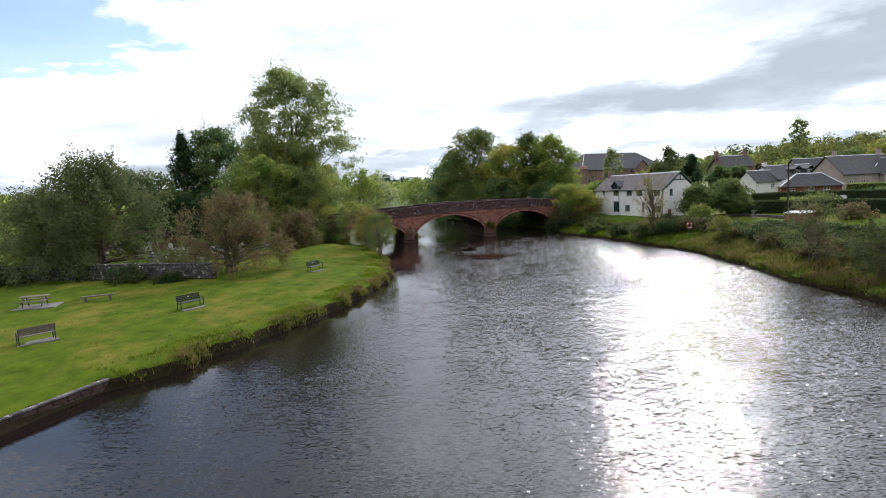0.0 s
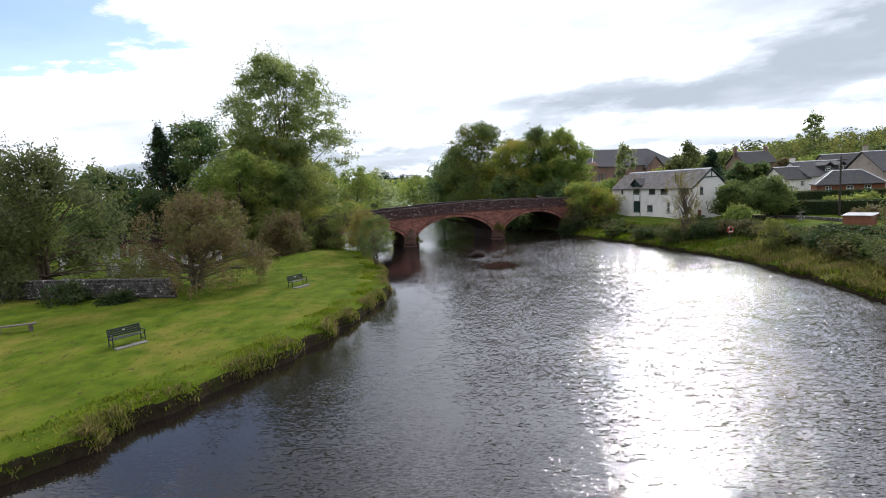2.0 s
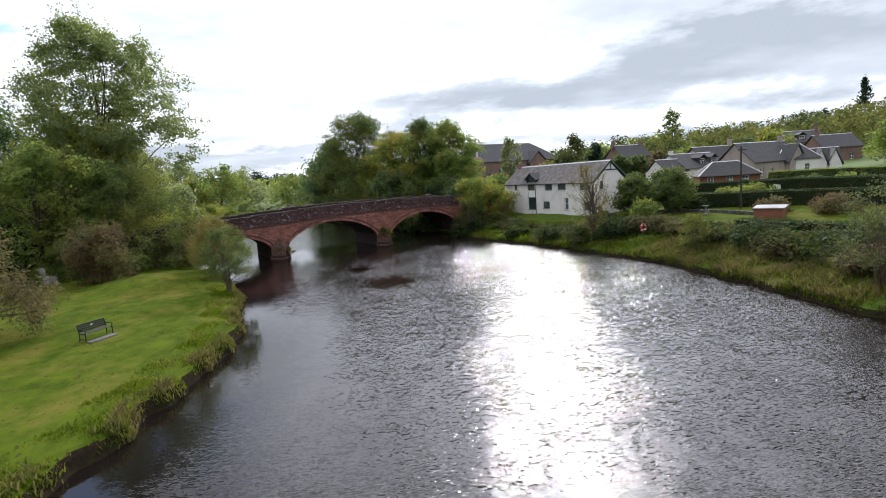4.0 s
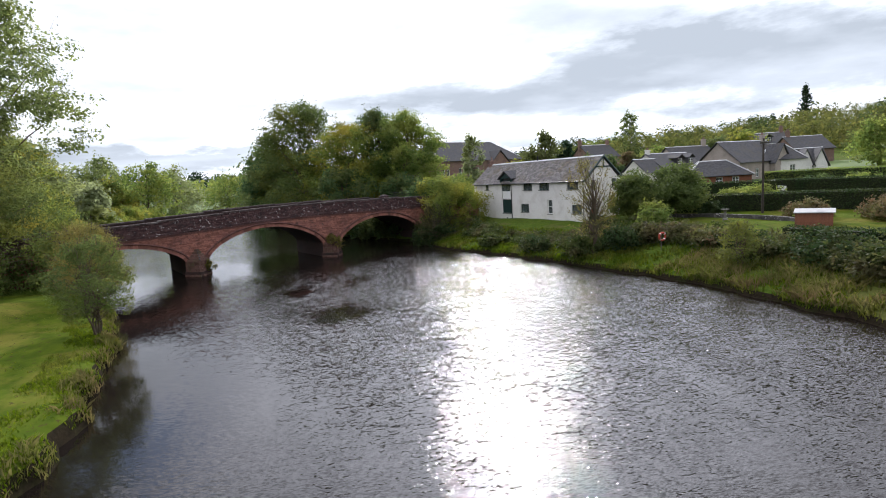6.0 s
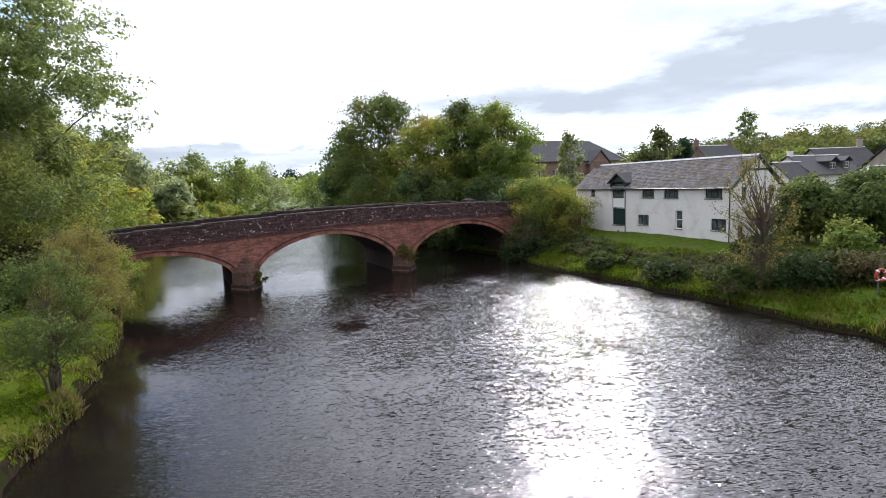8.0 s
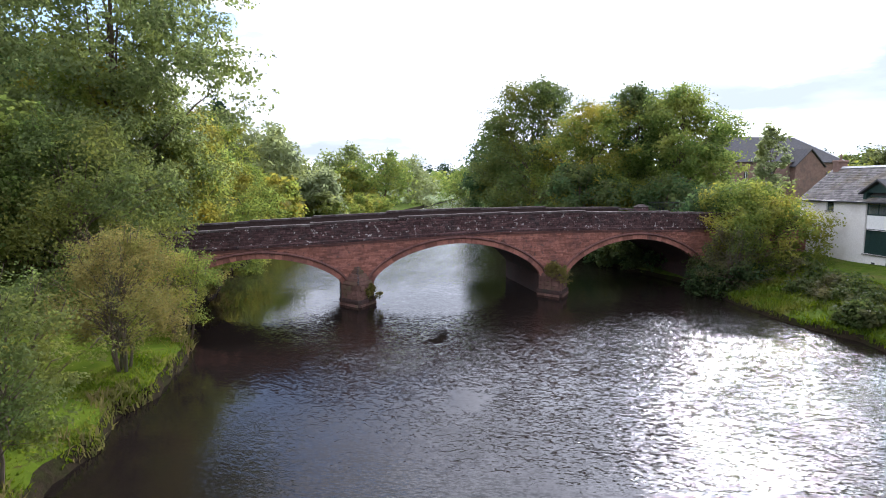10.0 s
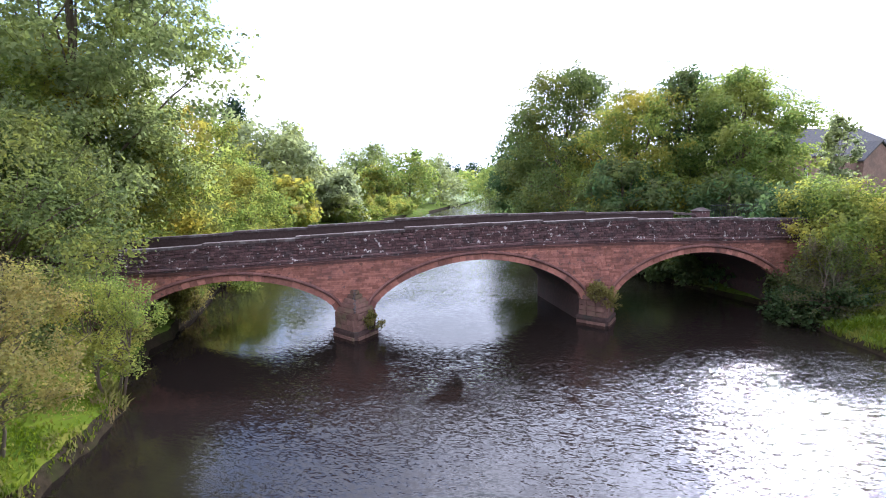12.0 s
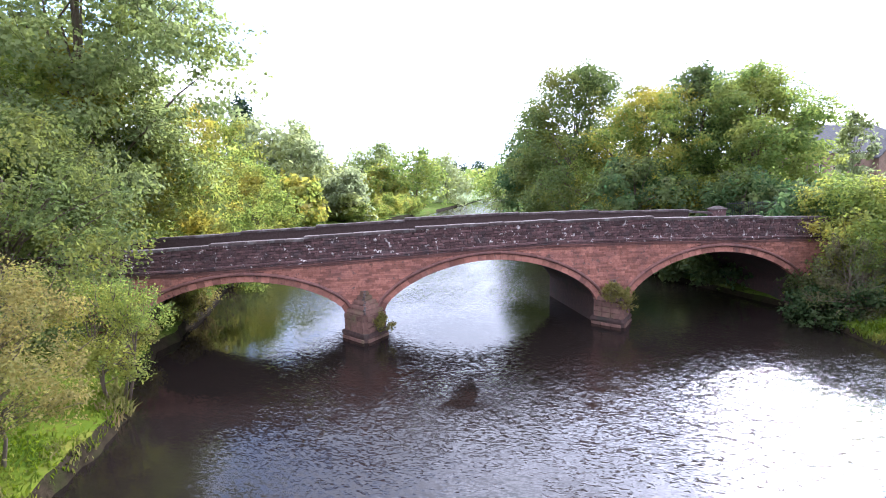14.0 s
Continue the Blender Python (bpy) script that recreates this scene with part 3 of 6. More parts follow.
def ground_height(x, y):
    x, y = np.asarray(x, float), np.asarray(y, float)
    wob = bank_wobble(y)
    dl = shore(LEFT, y) + wob - x
    dr = x - shore(RIGHT, y) - wob * 0.8
    zl = rise(dl, [(-3, -1.1), (-0.8, -0.45), (0, -0.02), (0.14, 0.3), (0.3, 0.55), (0.55, 0.7), (1.2, 0.8), (3, 0.95), (6, 1.15), (14, 1.5), (24, 1.75), (60, 2.2), (200, 3.5)])
    zr = rise(dr, [(-3, -1.1), (-0.8, -0.45), (0, -0.02), (0.2, 0.28), (0.5, 0.48), (1.1, 0.68), (2.4, 1.0), (5, 1.7), (8, 2.05), (12, 2.6), (20, 3.1), (40, 3.8), (80, 5.2), (130, 6.6), (400, 8.0)])
    z = np.maximum(zl, zr)
    # grassy mound on the left bank by the bridge
    z = z + 0.85 * np.exp(-(((x + 22) / 3.6) ** 2 + ((y - 67.5) / 5.0) ** 2)) * (dl > 1)
    # wooded hill far to the right
    r = np.hypot(x, y - 30)
    az = np.degrees(np.arctan2(x, y - 30))
    hill = np.clip((az - 14) / 40, 0, 1) ** 1.1 * np.clip((r - 140) / 260, 0, 1) ** 1.3 * 19.5
    far = np.clip((r - 350) / 600, 0, 1) * 10
    return z + np.where(dr > 0, hill, 0) + np.where((dl > 6) | (dr > 6), far, 0)


def graded(lo, a, b, hi, step, grow=1.22):
    mid = list(np.arange(a, b + 1e-6, step))
    up, x, s = [], b, step
    while x < hi:
        s *= grow; x += s; up.append(min(x, hi))
    down, x, s = [], a, step
    while x > lo:
        s *= grow; x -= s; down.append(max(x, lo))
    return np.array(down[::-1] + mid + up)


def build_ground():
    # rows across the valley; columns keep to the two shorelines
    ys = graded(-420, 12, 104, 3000, 0.45)
    away = np.concatenate([np.arange(0, 0.9, 0.1), np.arange(0.9, 5, 0.3), np.arange(5, 46, 0.55), 46 * 1.13 ** np.arange(0, 34)])
    bed = np.array([0.4, 0.8, 1.8, 3.0])
    le, ri = shore(LEFT, ys) + bank_wobble(ys), shore(RIGHT, ys) + 0.8 * bank_wobble(ys)
    X = np.concatenate([le[:, None] - away[::-1], le[:, None] + bed, ri[:, None] - bed[::-1], ri[:, None] + away], 1)
    Y = np.repeat(ys[:, None], X.shape[1], 1)
    Z = ground_height(X, Y)
    near = (np.abs(X) < 50) & (Y > 8) & (Y < 110)
    Z = Z + near * (0.05 * np.sin(X * 1.3 + 1.1 * np.sin(Y * 0.7)) * np.sin(Y * 1.1 + np.sin(X * 0.8)))
    me = bpy.data.meshes.new("ground")
    nx, ny = X.shape[1], len(ys)
    idx = np.arange(nx * ny).reshape(ny, nx)
    quads = np.stack([idx[:-1, :-1], idx[:-1, 1:], idx[1:, 1:], idx[1:, :-1]], -1).reshape(-1, 4)
    me.vertices.add(nx * ny); me.loops.add(len(quads) * 4); me.polygons.add(len(quads))
    me.vertices.foreach_set("co", np.stack([X, Y, Z], -1).ravel())
    me.loops.foreach_set("vertex_index", quads.ravel())
    me.polygons.foreach_set("loop_start", np.arange(len(quads)) * 4)
    xc, yc, zc = X.ravel()[quads].mean(1), Y.ravel()[quads].mean(1), Z.ravel()[quads].mean(1)
    dl, dr = shore(LEFT, yc) + bank_wobble(yc) - xc, xc - shore(RIGHT, yc) - 0.8 * bank_wobble(yc)
    mat = np.full(len(quads), 3)
    mat[(dl > 0.3) & (dl < 70) & (yc < 130)] = 0
    mat[(dr > 0.3) & (dr < 60)] = 1
    mat[(dl > 0.3) & (yc > 78)] = 1
    mat[((dr > np.where((yc > 60) & (yc < 84), 9.8, 13)) & (dr < 40) & (yc > 40) & (yc < 100))] = 0
    mat[(np.maximum(dl, dr) <= 0.3)] = 2
    mat[(zc < np.where(dl > -3, np.where(yc > 56, 0.16, 0.5), 0.26) + 0.12 * np.sin(yc * 2.1) * np.sin(yc * 0.8 + 1)) & (np.hypot(xc, yc) < 260)] = 2
    mat[(np.hypot(xc, yc) > 260) & (zc > 0.3)] = 3
    mat[(dr > 60) & (zc > 6.5)] = 1
    for m in (LAWN, ROUGH_GRASS, EARTH, FIELD):
        me.materials.append(m)
    me.update(calc_edges=True)
    me.polygons.foreach_set("material_index", mat)
    me.polygons.foreach_set("use_smooth", np.ones(len(quads), dtype=bool))
    ob = new("ground", me)
    return tagged(ob, "grassy river banks, lawn and fields to the horizon", "ground", kind="structure")


build_ground()


def build_water():
    """River surface; chop is how ruffled the water is, sheltered along the banks and round the bridge."""
    ys = np.concatenate([[-400, -200, -100, -40], np.arange(-20, 130, 2.0), [135, 145, 160, 180, 200, 230, 262, 340, 420, 900, 3000]])
    k = np.linspace(0, 1, 25)
    a, b = shore(LEFT, ys) - 6, shore(RIGHT, ys) + 6
    X = a[:, None] + (b - a)[:, None] * k
    Y = np.repeat(ys[:, None], len(k), 1)
    n = len(k)
    quads = [(r * n + c, r * n + c + 1, (r + 1) * n + c + 1, (r + 1) * n + c) for r in range(len(ys) - 1) for c in range(n - 1)]
    me = bpy.data.meshes.new("water")
    me.from_pydata(np.stack([X, Y, X * 0], -1).reshape(-1, 3).tolist(), [], quads)
    dl, dr = X - shore(LEFT, ys)[:, None], shore(RIGHT, ys)[:, None] - X
    chop = np.interp(dl, [0, 2.5, 9], [0.1, 0.15, 1.0]) * np.interp(dr, [0, 0.8, 2.5], [0.45, 0.75, 1.0])
    away = np.abs(-(X + 13.68) * 0.4226 + (Y - 88.32) * 0.9063)
    chop = chop * np.interp(away, [0, 4, 9], [0.24, 0.3, 1.0])
    # the current runs shallow and broken over gravel along the right bank
    chop = chop * np.interp(X, [-6, 2, 9, 18], [0.8, 1.0, 1.35, 1.9])
    chop = chop + 0.55 * np.exp(-((X - 12) / 7) ** 2 - ((Y - 74) / 11) ** 2)
    at = me.attributes.new("chop", "FLOAT", "POINT")
    at.data.foreach_set("value", chop.ravel())
    me.materials.append(WATER)
    tagged(new("water", me), "dark peaty rippled river water", "river", kind="structure")


build_water()


# ---- bridge ----
BR = pose(-13.68, 88.32, 0, rz=25)          # local x along the bridge, y away from the downstream face
ARCHES = [(-6.65, 5.55, 3.45), (7.5, 6.4, 4.15), (22.0, 5.9, 4.1)]   # centre, half span, crown height
SPRING, WIDTH = 1.45, 8.2
STEPS = [(-40, -14, 4.9, 5.2), (-14, -8.2, 5.3, 5.52), (-8.2, -3.2, 5.62, 5.76), (-3.2, 3, 5.87, 6.09), (3, 11.4, 6.21, 6.42), (11.4, 17.5, 6.34, 6.44), (17.5, 24.8, 6.32, 6.3), (24.8, 34, 6.2, 6.05), (34, 60, 5.9, 5.4)]
CORN = [(-40, 3.4), (-9.9, 3.95), (0.67, 4.4), (10.7, 4.82), (17, 4.82), (25.3, 4.68), (60, 4.0)]


def top_at(u):
    for u0, u1, z0, z1 in STEPS:
        if u <= u1:
            return z0 + (z1 - z0) * (u - u0) / (u1 - u0)
    return 5.4


def corn_at(u):
    return float(np.interp(u, *zip(*CORN)))


def soffit(u):
    """Height of the underside at u; -1.5 in the piers."""
    for c, a, crown in ARCHES:
        if abs(u - c) < a:
            return SPRING + (crown - SPRING) * (1 - abs((u - c) / a) ** 1.9) ** 0.68
    return -1.5


def stone_verts(rng, inset=0.07, rough=0.05):
    """A unit stone, its rough face towards -y."""
    j = lambda k: rng.uniform(-rough, rough, k)
    back = [(x, 0.5, z) for x, z in ((-0.5, -0.5), (0.5, -0.5), (0.5, 0.5), (-0.5, 0.5))]
    mid = [(x + 0.3 * j(1)[0], -0.2, z + 0.3 * j(1)[0]) for x, _, z in back]
    k = 0.5 - inset
    front = [(x * 2 * k + j(1)[0] * 0.5, -0.5 + abs(j(1)[0]) * 2, z * 2 * k + j(1)[0] * 0.5) for x, _, z in back]
    vs = back + mid + front
    fs = [(4 * r + i, 4 * r + (i + 1) % 4, 4 * r + 4 + (i + 1) % 4, 4 * r + 4 + i) for r in (0, 1) for i in range(4)] + [(8, 9, 10, 11)]
    return np.array(vs), fs


def unit_meshes(name, material, count, seed, inset=0.07, rough=0.05):
    out = []
    rng = np.random.default_rng(seed)
    for i in range(count):
        me = Geo().add(*stone_verts(rng, inset, rough)).mesh(name)
        me.materials.append(material)
        out.append(me)
    return out


def lay_stones(name, spots, material, parent, nearest, seed, inset=0.07, rough=0.05, limit=300):
    """spots: (centre x, y, z, length, depth, height, tilt). The limit nearest along x to `nearest` are parts, the rest one joined part."""
    rng = np.random.default_rng(seed)
    spots = sorted(spots, key=lambda q: abs(q[0] - nearest))
    kinds = unit_meshes(name, material, 6, seed, inset, rough)
    for q in spots[:limit]:
        ob = part(name, kinds[int(rng.integers(6))], None, parent)
        ob.matrix_basis = pose(q[0], q[1], q[2], 0, -math.degrees(q[6]), 0) @ Matrix.Diagonal((q[3], q[4], q[5], 1))
    if len(spots) > limit:
        g = Geo()
        for q in spots[limit:]:
            v, f = stone_verts(rng, inset, rough)
            v = v * np.array([q[3], q[4], q[5]])
            c, s_ = math.cos(q[6]), math.sin(q[6])
            v = np.stack([v[:, 0] * c - v[:, 2] * s_, v[:, 1], v[:, 0] * s_ + v[:, 2] * c], 1) + np.array(q[:3])
            g.add(v, f)
        tagged(part(name + "_rest", g, material, parent), kind="stuff")


def strip(g, us, y0, y1, lo, hi):
    """A bar along x whose underside and top follow lo(u), hi(u)."""
    vs, fs = [], []
    for u in us:
        vs += [(u, y0, lo(u)), (u, y0, hi(u)), (u, y1, hi(u)), (u, y1, lo(u))]
    for i in range(len(us) - 1):
        for k in range(4):
            fs.append((4 * i + (k + 1) % 4, 4 * i + 4 + (k + 1) % 4, 4 * i + 4 + k, 4 * i + k))
    n = 4 * (len(us) - 1)
    fs += [(0, 1, 2, 3), (n + 3, n + 2, n + 1, n)]
    return g.add(vs, fs)


def build_bridge():
    b = thing("bridge", BR, "red sandstone three-arch road bridge over the river", "bridge")
    rng = np.random.default_rng(5)
    us = [-40, -30, -20]
    for c, a, crown in ARCHES:
        us += [c - a - 0.001] + [c - a * math.cos(math.pi * i / 40) for i in range(41)] + [c + a + 0.001]
    us = sorted(us + [30, 40, 60])
    part("face", strip(Geo(), us, 0, 0.12, soffit, lambda u: corn_at(u) + 0.1), RED_CORE, b)
    # barrels coloured darker than the face: shade under the arches is painted in
    part("core", strip(Geo(), us, 0.122, WIDTH, soffit, lambda u: corn_at(u) + 0.1), DAMP_SHADE_STONE, b)
    even = [float(u) for u in np.arange(-40, 60.1, 1.0)]
    part("roadway", strip(Geo(), even, 0.42, WIDTH - 0.42, lambda u: corn_at(u) + 0.11, lambda u: corn_at(u) + 0.4), ASPHALT, b)
    for y0, y1 in ((0.03, 0.4), (WIDTH - 0.4, WIDTH - 0.03)):
        for u0, u1, z0, z1 in STEPS:
            if y0 > 1 and u0 > 24:
                continue
            part("parapet_wall", strip(Geo(), [u0, u1 - 0.002], y0, y1, lambda u: corn_at(u) + 0.1, lambda u: z0 + (z1 - z0) * (u - u0) / (u1 - u0) - 0.16), MORTAR, b)
    # arch rings
    for c, a, crown in ARCHES:
        pts = [(c - a * math.cos(math.pi * i / 200), 0) for i in range(201)]
        pts = [(u, soffit(u) if abs(u - c) < a * 0.99999 else SPRING) for u, _ in pts]
        arc = np.concatenate([[0], np.cumsum([math.hypot(q[0] - p[0], q[1] - p[1]) for p, q in zip(pts, pts[1:])])])
        n = int(arc[-1] / 0.42)
        for i in range(n):
            sec = []
            for k in (i + 0.006, i + 0.994):
                d = arc[-1] * k / n
                u, z = float(np.interp(d, arc, [p[0] for p in pts])), float(np.interp(d, arc, [p[1] for p in pts]))
                e = 0.05
                du = np.interp(d + e, arc, [p[0] for p in pts]) - np.interp(d - e, arc, [p[0] for p in pts])
                dz = np.interp(d + e, arc, [p[1] for p in pts]) - np.interp(d - e, arc, [p[1] for p in pts])
                ln = math.hypot(du, dz) or 1
                sec.append((u, z, -dz / ln, du / ln))
            g = Geo()
            (u0, z0, nx0, nz0), (u1, z1, nx1, nz1) = sec
            t = 0.34 + rng.uniform(-0.01, 0.01)
            o = [(u0, z0 - 0.0), (u1, z1 - 0.0), (u1 + nx1 * t, z1 + nz1 * t), (u0 + nx0 * t, z0 + nz0 * t)]
            y = -0.05 - rng.uniform(0, 0.012)
            vs = [(x, 0.3, z) for x, z in o] + [(x, y + 0.02, z) for x, z in o]
            mx, mz = sum(q[0] for q in o) / 4, sum(q[1] for q in o) / 4
            vs += [(mx + (x - mx) * 0.97, y, mz + (z - mz) * 0.95) for x, z in o]
            g.add(vs, [(4 * r + i2, 4 * r + (i2 + 1) % 4, 4 * r + 4 + (i2 + 1) % 4, 4 * r + 4 + i2) for r in (0, 1) for i2 in range(4)] + [(8, 9, 10, 11)])
            part("voussoir", g, RED_STONE, b)
            # raised outer moulding of the ring
            g = Geo()
            at_ = lambda k: [(u0 + nx0 * k, z0 + nz0 * k), (u1 + nx1 * k, z1 + nz1 * k)]
            vs = [(x, y_, z) for k, y_ in ((0.345, 0.1), (0.345, -0.11), (0.4, -0.17), (0.47, -0.17), (0.53, -0.06), (0.53, 0.1)) for x, z in at_(k)]
            g.add(vs, [(2 * r, 2 * r + 1, 2 * r + 3, 2 * r + 2) for r in range(5)] + [tuple(range(10, -1, -2)), tuple(range(1, 12, 2))])
            part("hood_stone", g, RED_DARK, b)
    # coursed blocks of the spandrels
    spots, z = [], 1.5
    while z < 4.9:
        hgt = 0.095 + 0.05 * ((int(z * 100) * 7) % 3) / 2
        ok = []
        grid = np.arange(-19, 31, 0.06)
        for u in grid:
            base = soffit(u)
            good = z + hgt < corn_at(u) + 0.03 and (z > base + 0.47 or base < 0)
            ok.append(good)
        start = None
        for u, good in zip(list(grid) + [99], ok + [False]):
            if good and start is None:
                start = u
            if not good and start is not None:
                x = start
                while x < u - 0.12:
                    w = min(rng.uniform(0.2, 0.75), u - x)
                    spots.append((x + w / 2, 0.03 - rng.uniform(0, 0.022), z + hgt / 2, w - 0.008, 0.1, hgt - 0.008, 0.0))
                    x += w
                start = None
        z += hgt
    lay_stones("block", spots, RED_STONE, b, 6.0, 3, 0.025, 0.03)
    # string course of two moulded bands
    for k, (dz, out, hgt) in enumerate(((-0.1, 0.045, 0.09), (0.0, 0.09, 0.1), (0.11, 0.13, 0.1), (0.22, 0.18, 0.11))):
        u = -19.0
        while u < 31:
            w = rng.uniform(0.85, 1.25)
            zc = corn_at(u + w / 2) + dz
            t = math.atan2(corn_at(u + w) - corn_at(u), w)
            g = Geo().box(-w / 2 + 0.006, w / 2 - 0.006, -out - rng.uniform(0, 0.012), 0.2, 0, hgt, None, 0.02)
            ob = part("string_stone", g, RED_DARK if k < 2 else PURPLE_STONE, b)
            ob.matrix_basis = pose(u + w / 2, 0, zc, 0, -math.degrees(t), 0)
            u += w
    # rubble of the parapet
    spots = []
    for row in range(7):
        u = -19.0 + rng.uniform(0, 0.3)
        while u < 31:
            w = rng.uniform(0.2, 0.55)
            uc = u + w / 2
            lo, hi = corn_at(uc) + 0.33, top_at(uc) - 0.16
            hgt = (hi - lo) / 7
            zc = lo + (row + 0.5) * hgt
            t = math.atan2(corn_at(uc + 0.4) - corn_at(uc - 0.4), 0.8)
            spots.append((uc, 0.035 - rng.uniform(0, 0.03), zc + rng.uniform(-0.012, 0.012), w - 0.02, 0.12, hgt * rng.uniform(0.82, 0.96), t))
            u += w
    lay_stones("rubble_stone", spots, PURPLE_STONE, b, 6.0, 4, 0.1, 0.09)
    # copes, stepped, on both parapets
    for y0, y1 in ((-0.07, 0.46), (WIDTH - 0.46, WIDTH + 0.07)):
        for u0, u1, z0, z1 in STEPS:
            if u1 < -19 or u0 > 32:
                continue
            if y0 > 1:
                u1 = min(u1, 26.7)
            u, t = max(u0, -20), math.atan2(z1 - z0, u1 - u0)
            while u < min(u1, 32) - 0.05:
                w = min(rng.uniform(0.7, 1.15), u1 - u)
                zc = z0 + (z1 - z0) * (u + w / 2 - u0) / (u1 - u0)
                g = Geo().box(-w / 2 + 0.008, w / 2 - 0.008, y0 + rng.uniform(-0.015, 0.015), y1, -0.16, rng.uniform(-0.012, 0.012), None, 0.03)
                ob = part("cope_stone", g, COPE_STONE, b)
                ob.matrix_basis = pose(u + w / 2, 0, zc, 0, -math.degrees(t), 0)
                u += w
    # cutwaters: plinth, body and pointed cap, with a roll on the plinth
    for u in (0.0, 14.95):
        cw = None
        for name, h0, h1, out0, out1, w0, w1 in (("plinth", -1.2, 0.28, 1.42, 1.36, 1.3, 1.28), ("ledge", 0.28, 0.46, 1.45, 1.4, 1.36, 1.3), ("cutwater", 0.46, 1.5, 1.2, 1.12, 1.14, 1.12), ("cap", 1.5, 2.6, 1.1, 0.06, 1.1, 0.08)):
            g = Geo()
            vs = [(u - w0, 0.12, h0), (u - 0.1, -out0, h0), (u + 0.1, -out0, h0), (u + w0, 0.12, h0), (u - w1, 0.12, h1), (u - 0.1 * (w1 > 0.5), -out1, h1), (u + 0.1 * (w1 > 0.5), -out1, h1), (u + w1, 0.12, h1)]
            g.add(vs, [(0, 1, 5, 4), (1, 2, 6, 5), (2, 3, 7, 6), (4, 5, 6, 7), (3, 2, 1, 0)])
            p_ = part(name, g, DAMP_SHADE_STONE if name in ("plinth", "ledge") else PIER_STONE, b)
        # weathered courses of the pointed cap, and loose stones along its crest
        for k in range(5):
            h0, h1 = 1.5 + 0.24 * k, 1.5 + 0.24 * (k + 1) - 0.03
            q0, q1 = 1.2 - 0.21 * k, 1.2 - 0.21 * (k + 1) + 0.12
            j = [rng.uniform(-0.04, 0.04) for _ in range(4)]
            vs = [(u - q0, 0.1, h0), (u - 0.08 + j[0], -q0 + j[1], h0), (u + 0.08, -q0 + j[1], h0), (u + q0, 0.1, h0), (u - q1, 0.1, h1), (u - 0.06 + j[2], -q1 + j[3], h1), (u + 0.06, -q1 + j[3], h1), (u + q1, 0.1, h1)]
            part("cap_course", Geo().add(vs, [(0, 1, 5, 4), (1, 2, 6, 5), (2, 3, 7, 6), (4, 5, 6, 7), (3, 2, 1, 0)]), PIER_STONE, b)
        lumps = unit_meshes("crest_stone", COPE_STONE, 3, 19, 0.15, 0.12)
        for k in range(9):
            z_ = 1.6 + 0.13 * k
            ob = part("crest_stone", lumps[k % 3], None, b)
            ob.matrix_basis = pose(u + rng.uniform(-0.05, 0.05), -1.16 + 0.115 * k + rng.uniform(-0.03, 0.03), z_, rng.uniform(-30, 30), rng.uniform(-30, 30), rng.uniform(0, 90)) @ Matrix.Diagonal((0.13, 0.13, 0.12, 1))
        stones = []
        for side in (-1, 1):
            ang = math.atan2(1.25, 1.05) * side
            for row, (zz, hh) in enumerate(((0.62, 0.32), (0.95, 0.32), (1.28, 0.32), (0.0, 0.34))):
                for k in range(3):
                    stones.append((side, k, zz, hh))
        kinds = unit_meshes("pier_block", PIER_STONE, 4, 9, 0.03, 0.05)
        for side, k, zz, hh in stones:
            o_, w_ = (1.22, 1.15) if zz > 0.3 else (1.42, 1.3)
            a_, e_ = Vector((u + side * 0.12, -o_, zz)), Vector((u + side * w_, 0.1, zz))
            c_ = a_.lerp(e_, (k + 0.5) / 3)
            d_ = e_ - a_
            ob = part("pier_block", kinds[int(rng.integers(4))], None, b)
            ob.matrix_basis = Matrix.Translation(c_) @ pose(0, 0, 0, 0, 0, math.degrees(math.atan2(d_.y, d_.x)) + (0 if side > 0 else 180)) @ Matrix.Diagonal((d_.length / 3 - 0.02, 0.1, hh - 0.02, 1))
    # end pier of the upstream parapet with its pointed cap, and the railing beyond it
    y = WIDTH - 0.25
    part("end_pier", Geo().box(26.7, 27.8, y - 0.35, y + 0.35, 4.3, 6.25, None, 0.03), PURPLE_STONE, b)
    part("pier_cap", Geo().add([(26.6, y - 0.45, 6.25), (27.9, y - 0.45, 6.25), (27.9, y + 0.45, 6.25), (26.6, y + 0.45, 6.25), (27.0, y, 6.5), (27.5, y, 6.5)], [(0, 1, 5, 4), (2, 3, 4, 5), (1, 2, 5), (3, 0, 4), (3, 2, 1, 0)]), COPE_STONE, b)
    rail = part("railing", Geo().box(28.0, 34.1, y - 0.02, y + 0.02, 6.62, 6.67).box(28.0, 34.1, y - 0.02, y + 0.02, 5.5, 5.55), DARK_METAL, b)
    bar = Geo().tube([(0, 0, 4.9), (0, 0, 6.75), (0, 0, 6.82)], [0.014, 0.014, 0.002], 5).mesh("railing_bar")
    bar.materials.append(DARK_METAL)
    for k in range(40):
        ob = part("railing_bar", bar, None, rail)
        ob.matrix_basis = pose(28.15 + 0.15 * k, y, 0)
    return b


build_bridge()


